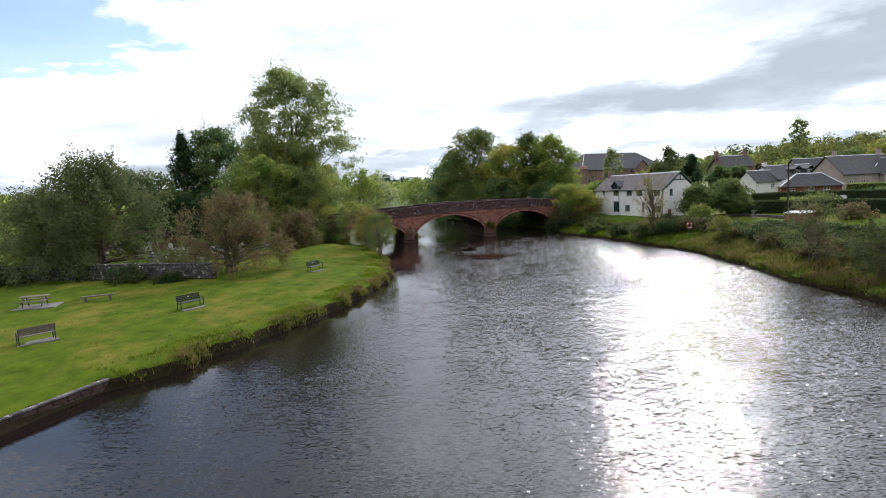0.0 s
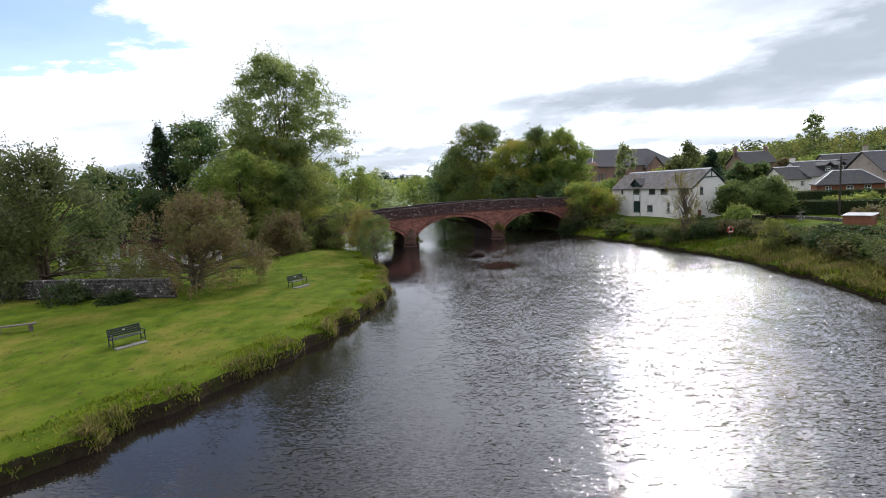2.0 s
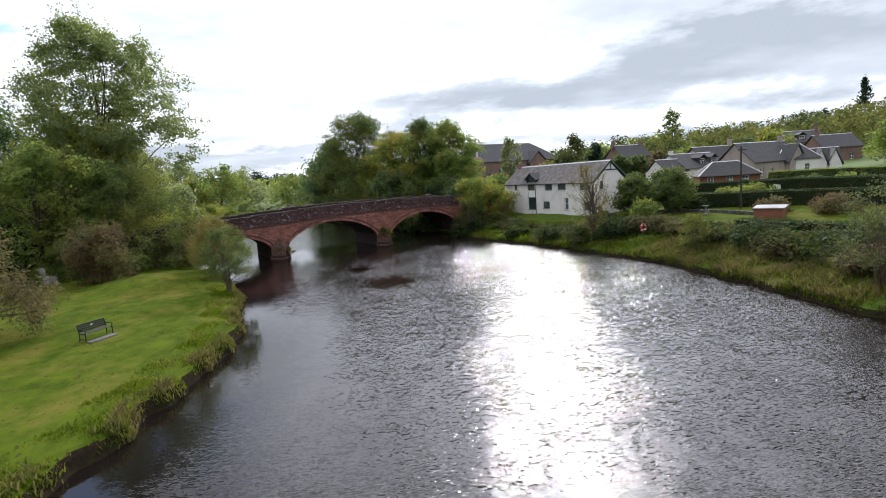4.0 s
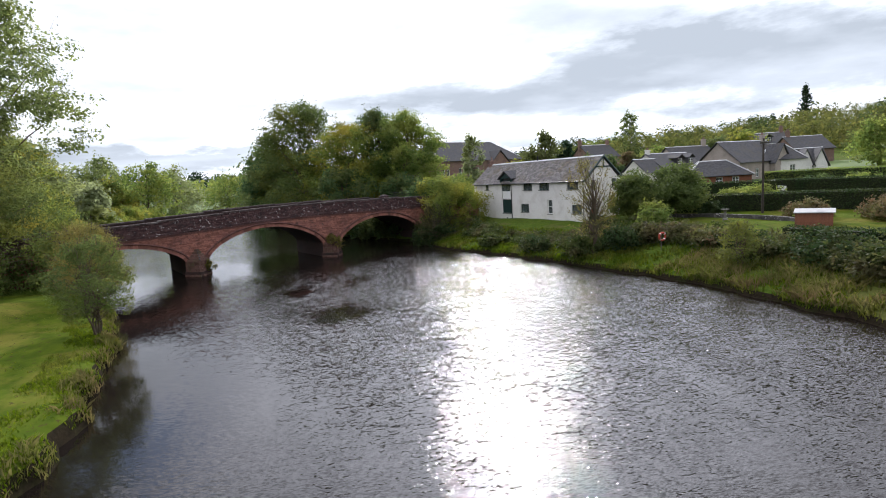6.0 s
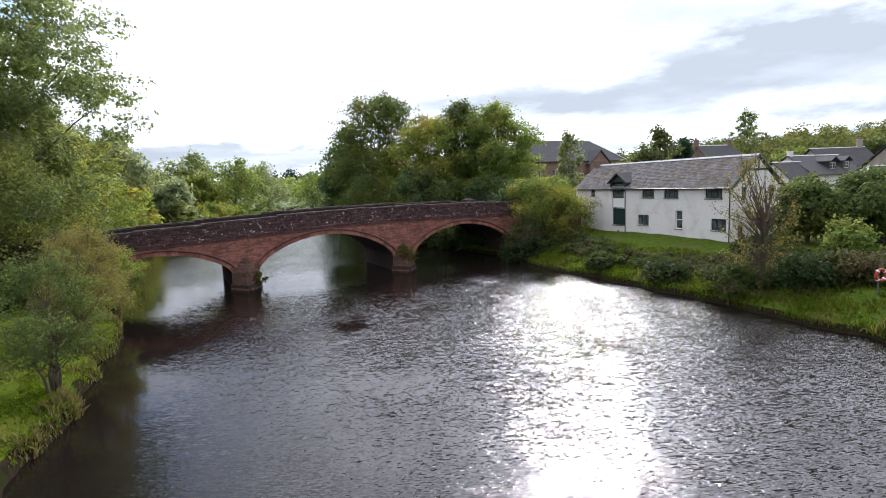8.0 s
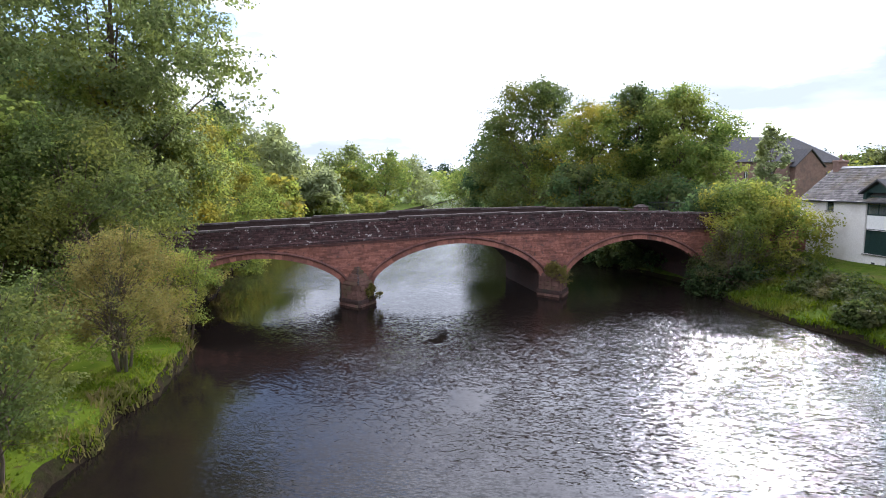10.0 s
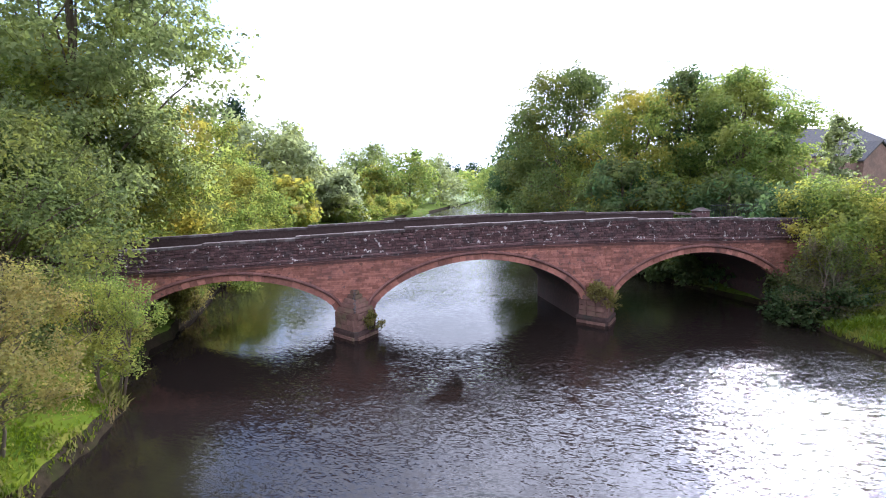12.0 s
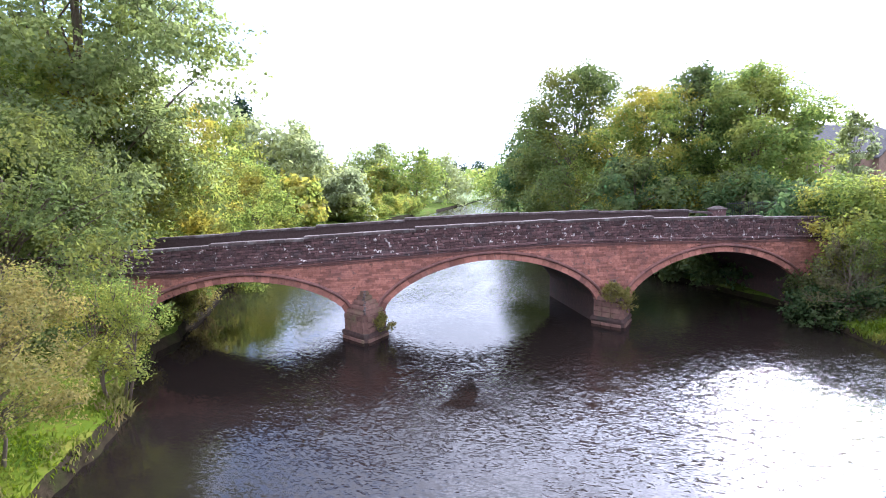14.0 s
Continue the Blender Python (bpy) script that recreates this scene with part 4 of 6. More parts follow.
# ---- buildings ----
def pierced_wall(length, height, thick, holes, z0=-0.6, m=None):
    """A wall along x with real openings (x0, x1, z0, z1)."""
    xs = sorted({0.0, length, *[h[0] for h in holes], *[h[1] for h in holes]})
    zs = sorted({z0, height, *[h[2] for h in holes], *[h[3] for h in holes]})
    full = {(i, k) for i in range(len(xs) - 1) for k in range(len(zs) - 1) if not any(h[0] < (xs[i] + xs[i + 1]) / 2 < h[1] and h[2] < (zs[k] + zs[k + 1]) / 2 < h[3] for h in holes)}
    vs, index, fs = [], {}, []
    def at(i, k, back):
        key = (i, k, back)
        if key not in index:
            index[key] = len(vs)
            p_ = Vector((xs[i], thick if back else 0.0, zs[k]))
            vs.append(m @ p_ if m is not None else p_)
        return index[key]
    for i, k in sorted(full):
        fs.append((at(i, k, 0), at(i + 1, k, 0), at(i + 1, k + 1, 0), at(i, k + 1, 0)))
        fs.append((at(i, k + 1, 1), at(i + 1, k + 1, 1), at(i + 1, k, 1), at(i, k, 1)))
        for (di, dk), (a0, a1) in (((-1, 0), ((0, 1), (0, 0))), ((1, 0), ((1, 0), (1, 1))), ((0, -1), ((0, 0), (1, 0))), ((0, 1), ((1, 1), (0, 1)))):
            if (i + di, k + dk) not in full:
                fs.append((at(i + a0[0], k + a0[1], 1), at(i + a1[0], k + a1[1], 1), at(i + a1[0], k + a1[1], 0), at(i + a0[0], k + a0[1], 0)))
    return Geo().add(vs, fs)


def window(parent, x0, x1, z0, z1, m, frame_mat, bars=1, cross=1, deep=0.12, sill=True):
    """Frame with glazing bars, pane and sill set into an opening of a wall whose face is y = 0 in m."""
    g, t = Geo(), 0.07
    g.box(x0, x1, deep, deep + 0.06, z0, z0 + t, m); g.box(x0, x1, deep, deep + 0.06, z1 - t, z1, m)
    g.box(x0, x0 + t, deep, deep + 0.06, z0 + t, z1 - t, m); g.box(x1 - t, x1, deep, deep + 0.06, z0 + t, z1 - t, m)
    for i in range(bars):
        x = x0 + (x1 - x0) * (i + 1) / (bars + 1)
        g.box(x - 0.025, x + 0.025, deep, deep + 0.05, z0 + t, z1 - t, m)
    for i in range(cross):
        z = z0 + (z1 - z0) * (i + 1) / (cross + 1)
        g.box(x0 + t, x1 - t, deep + 0.005, deep + 0.045, z - 0.025, z + 0.025, m)
    w = part("window", g, frame_mat, parent)
    pane = part("pane", Geo().box(x0 + t, x1 - t, deep + 0.02, deep + 0.03, z0 + t, z1 - t, m), GLASS, w)
    pane.visible_shadow = False
    if sill:
        part("sill", Geo().box(x0 - 0.06, x1 + 0.06, -0.06, deep, z0 - 0.09, z0 - 0.004, m), CONCRETE, w)
    return w


def gable_wall(deep, eave, ridge, thick, holes, m):
    """End wall: pierced up to the eave, a triangle above (which may be cut by holes near the eave line)."""
    g = pierced_wall(deep, eave, thick, [(a, b_, c, min(d, eave)) for a, b_, c, d in holes], m=m)
    g.prism([(0, eave), (deep, eave), (deep / 2, ridge)], 0, thick, m)
    return g


def chimney(parent, x, y, z0, z1, mat, pots=2, w=0.9, d=0.5):
    g = Geo().box(x - w / 2, x + w / 2, y - d / 2, y + d / 2, z0, z1 - 0.18)
    g.box(x - w / 2 - 0.07, x + w / 2 + 0.07, y - d / 2 - 0.07, y + d / 2 + 0.07, z1 - 0.18, z1, None, 0.03)
    c = part("chimney", g, mat, parent)
    for i in range(pots):
        px = x + (i - (pots - 1) / 2) * 0.36
        part("chimney_pot", Geo().tube([(px, y, z1 - 0.02), (px, y, z1 + 0.1), (px, y, z1 + 0.42), (px, y, z1 + 0.46)], [0.13, 0.11, 0.1, 0.13], 8), BROWN_STONE, c)


def slate_slope(length, run, rise_, courses, seed, overhang=0.18, gap=0.0):
    """Lapped courses of slates on a slope that rises along +y from the eave."""
    rng = np.random.default_rng(seed)
    g = Geo()
    slope = math.hypot(run, rise_)
    cy, cz = run / slope, rise_ / slope
    step = (slope + overhang) / courses
    for i in range(courses):
        d0 = -overhang + i * step
        x = -0.08 + rng.uniform(-0.2, 0)
        while x < length + 0.08:
            w = rng.uniform(0.26, 0.48)
            x1 = min(x + w, length + 0.08)
            a, b_ = max(x, -0.08), x1
            if b_ - a > 0.03:
                d1, lift = d0 + step * 1.25, 0.028 + rng.uniform(0, 0.014)
                j = rng.uniform(-0.025, 0.025)
                pt = lambda xx, d, n_: (xx, d * cy - n_ * cz, d * cz + n_ * cy)
                g.add([pt(a + 0.006, d0 + j, lift), pt(b_ - 0.006, d0 + j, lift), pt(b_ - 0.006, d1, 0.004), pt(a + 0.006, d1, 0.004), pt(a + 0.006, d0 + j, 0.0), pt(b_ - 0.006, d0 + j, 0.0)], [(0, 1, 2, 3), (4, 5, 1, 0)])
            x = x1
    return g


def build_house():
    h = thing("house", pose(20.5, 105.2, 2.0, rz=math.degrees(math.atan2(-20.4, 7.0))), "white harled riverside house with a mossy grey slate roof", "house")
    L_, D_, E_, R_ = 21.5, 5.95, 5.12, 7.62
    front = [(2.75, 3.5, 4.25, 5.02), (6.45, 8.3, 3.0, 5.1), (6.5, 8.45, 1.2, 2.98), (10.95, 12.65, 4.15, 5.05), (13.95, 15.75, 4.15, 5.05), (18.75, 20.55, 4.15, 5.05), (10.4, 11.95, 1.4, 2.42), (15.4, 16.25, 1.3, 3.0), (19.45, 21.0, 1.4, 2.42)]
    part("front_wall", pierced_wall(L_, E_, 0.45, front), WHITE_WALL, h)
    part("back_wall", Geo().box(0.0, L_, D_ - 0.45, D_, -0.6, E_), WHITE_WALL, h)
    mg = pose(L_, 0.45, 0, rz=90)
    gh = [(0.65, 1.25, 4.1, 5.11), (3.85, 4.6, 4.3, 5.11), (3.85, 4.7, 1.3, 2.65), (0.3, 0.95, 0.0, 1.9)]
    part("gable_wall", gable_wall(D_ - 0.9, E_ + 0.0, R_ - 0.15, 0.45, gh, mg), WHITE_WALL, h)
    part("gable_wall", gable_wall(D_ - 0.9, E_ + 0.0, R_ - 0.15, 0.45, [], pose(0, D_ - 0.45, 0, rz=-90)), WHITE_WALL, h)
    I = Matrix()
    for k, w in enumerate(front):
        if k == 1:
            window(h, w[0], w[1], 4.1, 5.5, I, DARK_PAINT, 1, 1, sill=False)
            part("panel", Geo().box(w[0] + 0.06, w[1] - 0.06, 0.1, 0.18, 3.06, 4.06, None, 0.01), WHITE_PAINT, h, "white board panel")
            part("panel_frame", Geo().box(w[0], w[1], 0.16, 0.24, 2.98, 4.1), DARK_PAINT, h)
        elif k == 2:
            door = part("loading_door", Geo().box(w[0], w[1], 0.165, 0.2, 1.2, 2.97), DARK_PAINT, h, "dark green boarded door")
            for i in range(8):
                a = w[0] + (w[1] - w[0]) * i / 8
                part("board", Geo().box(a + 0.008, a + (w[1] - w[0]) / 8 - 0.008, 0.1, 0.16, 1.2, 2.96), DARK_PAINT, door)
            part("threshold", Geo().box(w[0] - 0.05, w[1] + 0.05, -0.05, 0.3, 1.1, 1.196), CONCRETE, h)
        else:
            window(h, *w, I, DARK_PAINT if k != 7 else WHITE_PAINT, 0 if k in (0, 7) else 2, 1 if k in (0, 7) else 0)
    for w in gh[:3]:
        window(h, *w, mg, DARK_PAINT, 0, 1)
    part("cellar_door", Geo().box(0.3, 0.95, 0.1, 0.16, -0.2, 1.88, mg), BROWN_WOOD, h)
    # roof: deck, slates course by course, ridge
    deck = Geo()
    for y0, y1 in ((-0.2, D_ / 2), (D_ + 0.2, D_ / 2)):
        z0 = E_ - 0.2 * (R_ - E_) / (D_ / 2)
        deck.add([(-0.06, y0, z0), (L_ + 0.06, y0, z0), (L_ + 0.06, y1, R_), (-0.06, y1, R_), (-0.06, y0, z0 + 0.1), (L_ + 0.06, y0, z0 + 0.1), (L_ + 0.06, y1, R_ + 0.1), (-0.06, y1, R_ + 0.1)], [(0, 1, 2, 3), (4, 5, 6, 7), (0, 1, 5, 4), (1, 2, 6, 5), (3, 0, 4, 7)])
    part("roof_deck", deck, SLATE, h)
    g = slate_slope(L_, D_ / 2, R_ - E_, 19, 21, 0.24)
    ob = part("slate_course", g, SLATE_MOSSY, h); ob.matrix_basis = pose(0, 0, E_ + 0.11); tagged(ob, kind="stuff")
    ob = part("slate_course", slate_slope(L_, D_ / 2, R_ - E_, 19, 22, 0.24), SLATE_MOSSY, h); ob.matrix_basis = pose(L_, D_, E_ + 0.11, rz=180); tagged(ob, kind="stuff")
    x = -0.05
    while x < L_:
        w = min(0.6, L_ + 0.05 - x)
        part("ridge_tile", Geo().prism([(-0.17, -0.1), (0, 0.05), (0.17, -0.1), (0.13, -0.13), (0, 0.0), (-0.13, -0.13)], x, x + w - 0.01, Matrix(((0, 1, 0, 0), (1, 0, 0, D_ / 2), (0, 0, 1, R_ + 0.17), (0, 0, 0, 1)))), LEAD, h)
        x += w
    # gutter and down pipes
    part("gutter", Geo().tube([(-0.05, -0.27, E_ - 0.1), (L_ + 0.05, -0.27, E_ - 0.1)], [0.06, 0.06], 8), DARK_METAL, h)
    for x in (0.35, 8.6, L_ - 0.15):
        part("down_pipe", Geo().tube([(x, -0.25, E_ - 0.12), (x, -0.08, E_ - 0.4), (x, -0.08, 0.1)], [0.045] * 3, 7), DARK_METAL if x > 8 else WHITE_PAINT, h)
    # gabled dormer over the loading door
    dm = part("dormer", Geo().box(6.15, 6.4, -0.02, 1.2, E_ + 0.12, 5.75).box(8.4, 8.65, -0.02, 1.2, E_ + 0.12, 5.75).prism([(6.15, 5.75), (8.65, 5.75), (7.4, 6.5)], 0.02, 0.16), DARK_PAINT, h)
    part("dormer_roof", Geo().prism([(5.9, 5.6), (7.4, 6.62), (8.9, 5.6), (8.9, 5.72), (7.4, 6.76), (5.9, 5.72)], -0.25, 2.2), SLATE, dm)
    # gable bargeboards with dark timber
    for s_ in (-1, 1):
        a, b_ = (L_ + 0.1, D_ / 2 + s_ * (D_ / 2 + 0.25), E_ - 0.12), (L_ + 0.1, D_ / 2, R_ + 0.08)
        part("bargeboard", Geo().tube([a, b_], [0.1, 0.1], 4), DARK_PAINT, h)
    part("gable_timber", Geo().box(L_ + 0.005, L_ + 0.06, 1.7, D_ - 1.7, 6.45, 6.6).box(L_ + 0.005, L_ + 0.06, D_ / 2 - 0.07, D_ / 2 + 0.07, 6.6, 7.4), DARK_PAINT, h)
    chimney(h, 0.5, D_ / 2, R_ - 0.5, R_ + 0.75, BROWN_STONE, 1, 0.5, 0.9)
    part("flue", Geo().tube([(10.5, D_ / 2, R_), (10.5, D_ / 2, R_ + 0.75)], [0.08, 0.08], 8), DARK_METAL, h)
    for x in (3.2, 7.45, 11.45, 15.35, 18.75):
        part("floor_vent", Geo().box(x - 0.14, x + 0.14, -0.012, 0.02, 0.38, 0.62).box(x - 0.1, x + 0.1, -0.018, 0.0, 0.42, 0.47).box(x - 0.1, x + 0.1, -0.018, 0.0, 0.52, 0.57), DARK_METAL, h)
    return h


SLATE_MOSSY = surface("mossy_slate", (0.11, 0.1, 0.1), (0.2, 0.185, 0.175), (0.13, 0.105, 0.07), (0.07, 0.085, 0.035), 2.5, 0.45, 0.85, 0.4, 0.01, 0.3, island=0.3)
build_house()


def house(name, m, L_, D_, E_, R_, wall, label, wins=(), gwins=(), chimneys=(), dormers=(), hip=0.0, frame_mat=None, base=-0.8, pot_mat=None, left_wins=(), bays=()):
    """A gabled or hipped house: front face y = 0, x along it."""
    h = thing(name, m, label, "house", "houses of the town")
    frame_mat = frame_mat or WHITE_PAINT
    pot_mat = pot_mat or wall
    part("front_wall", pierced_wall(L_, E_, 0.35, list(wins), base), wall, h)
    part("back_wall", Geo().box(0.0, L_, D_ - 0.35, D_, base, E_), wall, h)
    mr, ml = pose(L_, 0.35, 0, rz=90), pose(0, D_ - 0.35, 0, rz=-90)
    top = E_ if hip else R_ - 0.12
    for mm, ws in ((mr, gwins), (ml, left_wins)):
        if hip:
            part("end_wall", pierced_wall(D_ - 0.7, E_, 0.35, list(ws), base, mm), wall, h)
        else:
            part("gable_wall", gable_wall(D_ - 0.7, E_, top, 0.35, list(ws), mm), wall, h)
    for w in wins:
        window(h, *w, Matrix(), frame_mat, 1, 1)
    for w in gwins:
        window(h, *w, mr, frame_mat, 1, 1)
    for w in left_wins:
        window(h, *w, ml, frame_mat, 1, 1)
    o, k = 0.3, 0.12
    zl = E_ - o * (R_ - E_) / (D_ / 2)
    a = [(-o, -o, zl), (L_ + o, -o, zl), (L_ + o - hip, D_ / 2, R_), (-o + hip, D_ / 2, R_), (-o, D_ + o, zl), (L_ + o, D_ + o, zl)]
    v = a + [(x, y, z + k) for x, y, z in a]
    g = Geo().add(v, [(6, 7, 8, 9), (11, 10, 9, 8), (1, 0, 3, 2), (4, 5, 2, 3), (0, 1, 7, 6), (5, 4, 10, 11), (1, 2, 8, 7), (2, 5, 11, 8), (4, 3, 9, 10), (3, 0, 6, 9)] + ([(7, 11, 8), (10, 6, 9)] if hip else []))
    part("roof", g, SLATE, h)
    part("ridge", Geo().prism([(-0.16, -0.06), (0, 0.07), (0.16, -0.06)], hip - o, L_ + o - hip, Matrix(((0, 1, 0, 0), (1, 0, 0, D_ / 2), (0, 0, 1, R_ + k), (0, 0, 0, 1)))), LEAD, h)
    if hip:
        for s0, s1 in ((-o, -o + hip), (L_ + o, L_ + o - hip)):
            for yy in (-o, D_ + o):
                part("hip_tile", Geo().tube([(s0, yy, zl + k), (s1, D_ / 2, R_ + k)], [0.11, 0.11], 5), LEAD, h)
    part("gutter", Geo().tube([(-0.2, -o - 0.05, zl + 0.02), (L_ + 0.2, -o - 0.05, zl + 0.02)], [0.06, 0.06], 6), DARK_METAL, h)
    for x0, x1, e0, r0 in bays:
        xm = (x0 + x1) / 2
        bay = part("gable_bay", Geo().prism([(x0, base), (x1, base), (x1, e0), (xm, r0), (x0, e0)], -1.0, 0.0).prism([(x0 + 0.02, e0 - 0.2), (x1 - 0.02, e0 - 0.2), (xm, r0 - 0.1)], 0.0, D_ * 0.42), wall, h)
        window(bay, xm - 0.5, xm + 0.5, 0.45 * e0, 0.45 * e0 + 1.3, pose(0, -1.03, 0), frame_mat, 1, 1, 0.02, False)
        part("bay_roof", Geo().prism([(x0 - 0.35, e0 - 0.3), (xm, r0 + 0.05), (x1 + 0.35, e0 - 0.3), (x1 + 0.35, e0 - 0.14), (xm, r0 + 0.22), (x0 - 0.35, e0 - 0.14)], -1.3, D_ * 0.45), SLATE, h)
    for x, y, z in chimneys:
        chimney(h, x, y, R_ - 1.2, z, pot_mat, 2)
    for x in dormers:
        zf = E_ + 0.5
        d = part("dormer", pierced_wall(1.9, zf + 1.45, 0.15, [(0.25, 1.65, zf + 0.25, zf + 1.25)], zf - 0.3, pose(x - 0.95, 0.7, 0)).box(x - 0.95, x - 0.83, 0.85, 2.6, zf, zf + 1.4).box(x + 0.83, x + 0.95, 0.85, 2.6, zf, zf + 1.4), SLATE, h)
        window(d, 0.25, 1.65, zf + 0.25, zf + 1.25, pose(x - 0.95, 0.7, 0), frame_mat, 1, 1, 0.03, False)
        part("dormer_roof", Geo().prism([(x - 1.25, zf + 1.35), (x, zf + 2.05), (x + 1.25, zf + 1.35), (x + 1.25, zf + 1.47), (x, zf + 2.2), (x - 1.25, zf + 1.47)], 0.3, 3.2), SLATE, d)
    return h


def gz(x, y):
    return float(ground_height(x, y))


house("cottage", pose(62.0, 121.4, 4.2, rz=24), 13.8, 8, 3.3, 6.2, WHITE_WALL, "white cottage with two dormers and a slate roof", wins=[(9.5, 11.3, 1.0, 2.2), (2, 3.2, 1.0, 2.2)], left_wins=[(1.5, 2.4, 0.9, 2.2), (4.6, 5.3, 3.0, 4.2)], chimneys=[(0.6, 4, 7.0)], dormers=(6.4, 10.2), frame_mat=WHITE_PAINT)
house("outhouse", pose(56.5, 119.0, 4.2, rz=24), 6.5, 5, 3.0, 5.2, WHITE_WALL, "low white outbuilding beside the cottage", wins=[(4.2, 5.2, 1.4, 2.4)], left_wins=[(1.5, 2.4, 0.9, 2.2)])
house("house", pose(72.8, 132.2, 5.1, rz=6), 10.8, 8, 3.6, 6.7, TAN_HARL, "grey-roofed house behind the cottage", wins=[(3, 4, 1, 2.4), (8, 9, 1, 2.4)], chimneys=[(10, 4, 8.2)])
house("garden_pavilion", pose(54.7, 104.8, 4.3, rz=-20), 9.4, 6, 1.9, 4.0, BROWN_WOOD, "low brown pavilion with a hipped slate roof", wins=[(1.2, 2.2, 0.5, 1.5), (4.2, 5.2, 0.5, 1.5), (6.6, 7.6, 0.5, 1.5)], hip=3.0)
house("house", pose(68.8, 110.3, 4.0, rz=14), 13, 8.5, 4.0, 7.5, TAN_HARL, "large tan house with a slate roof and a front gable", wins=[(1.5, 2.4, 1.2, 2.7), (4.2, 5.1, 1.2, 2.7)], left_wins=[(3, 4, 1, 2.4)], chimneys=[(12, 4.2, 8.6)], bays=[(8.0, 12.0, 3.6, 6.6)])
house("house", pose(75.5, 112.7, 4.7, rz=-20), 7, 7, 3.4, 6.0, WHITE_WALL, "small white house with a hipped roof", wins=[(1.4, 2.3, 1, 2.3), (4.5, 5.4, 1, 2.3)], hip=2.5)
house("house", pose(82.3, 112.3, 4.0, rz=-30), 4.6, 7, 2.9, 5.6, WHITE_WALL, "white house with twin steep front gables", bays=[(0.2, 2.2, 2.6, 5.3), (2.4, 4.4, 2.6, 5.3)])
house("house", pose(113.6, 156.8, 7.5, rz=-10), 10, 9, 4.5, 7.6, BROWN_STONE, "grey stone house with a dormer up the slope", wins=[(3, 4, 1.4, 2.9), (8, 9, 1.4, 2.9)], chimneys=[(9.5, 4.5, 9.2)], dormers=(3.6,))
house("house", pose(64.5, 155.4, 6.6, rz=8), 8.5, 9, 4.6, 7.6, BROWN_STONE, "brown stone house with a grey roof and chimneys", wins=[(3, 4, 1.4, 2.9), (6, 7, 1.4, 2.9)], chimneys=[(-0.1, 4.5, 9.0), (8.2, 4.5, 8.8)])
house("house", pose(106.0, 136.5, 5.4, rz=-10), 9, 9, 4.5, 7.5, BROWN_STONE, "dark-roofed stone house behind the gables", wins=[(3, 4, 1.4, 2.9), (6, 7, 1.4, 2.9)], chimneys=[(1, 4.5, 9.0)])
house("house", pose(118, 118, 6.6, rz=-20), 14, 9, 4.2, 7.2, BROWN_STONE, "grey stone house with a slate roof up the slope", wins=[(3, 4, 1.4, 2.9), (8, 9, 1.4, 2.9)], chimneys=[(1, 4.5, 8.6), (13, 4.5, 8.6)])


def build_school():
    h = house("school", pose(26.6, 163, 3.9, rz=26), 31, 14, 8.6, 13.6, BROWN_STONE, "large red-brown stone school with a hipped slate roof", wins=[(2.0, 2.9, 3.2, 6.4), (3.5, 4.4, 3.2, 6.4), (7.5, 8.4, 4.0, 6.6), (10.5, 11.4, 4.0, 6.6), (13.5, 14.4, 4.0, 6.6), (26.5, 27.4, 4.0, 6.6), (28.5, 29.4, 4.0, 6.6), (7.5, 8.4, 0.8, 2.8), (13.5, 14.4, 0.8, 2.8)], left_wins=[(3, 4, 3.6, 6.4), (6, 7, 3.6, 6.4)], hip=6.0)
    h["category"] = "school"
    # cross gable on the front
    part("gable_bay", Geo().box(18, 24.5, -1.2, 0.0, -0.8, 7.6).prism([(18, 7.6), (24.5, 7.6), (21.25, 10.6)], -1.2, 5.0), BROWN_STONE, h)
    part("bay_roof", Geo().prism([(17.6, 7.4), (21.25, 10.75), (24.9, 7.4), (24.9, 7.6), (21.25, 10.98), (17.6, 7.6)], -1.5, 5.5), SLATE, h)
    part("turret", Geo().tube([(0.6, 0.3, -0.8), (0.6, 0.3, 8.6), (0.6, 0.3, 8.7), (0.6, 0.3, 9.6), (0.6, 0.3, 10.0)], [1.5, 1.5, 1.7, 1.1, 0.2], 12), BROWN_STONE, h)


build_school()


# ---- trees ----
def plant(name, x, y, height, radius, label, **k):
    return tree(name, (x, y, gz(x, y) - 0.05), height, radius, label, **k)


# downstream left bank
plant("willow_tree", -39.3, 47.5, 12.6, 7.4, "grey-green willow behind the cemetery wall", kind_of="willow", shape="dome", bare=0.8, clumps=130, csize=1.05, leaves=30000, leaf=0.26, girth=0.2, stems=5, limbs=110, seed=11, droop=0.9, shoots=160)
plant("willow_tree", -47.5, 49, 9.6, 5.5, "grey-green willow behind the cemetery wall", kind_of="willow", shape="spread", bare=0.8, clumps=90, csize=1.05, leaves=17000, leaf=0.28, girth=0.18, stems=4, limbs=70, seed=51, droop=0.9, shoots=100)
plant("hawthorn_tree", -25.2, 47.4, 8.3, 5.6, "rusty autumn hawthorn at the lawn edge", kind_of="rust", shape="dome", bare=1.0, clumps=130, csize=0.75, leaves=19000, leaf=0.19, girth=0.2, stems=3, limbs=130, seed=12, droop=0.7, shoots=220)
plant("poplar_tree", -34.4, 89.6, 29.6, 8.6, "tall grey-green poplar with an open crown", kind_of="poplar", shape="round", bare=6, clumps=230, csize=1.5, leaves=72000, leaf=0.32, girth=0.6, limbs=14, seed=13, shoots=200, lean=(0.6, -0.4))
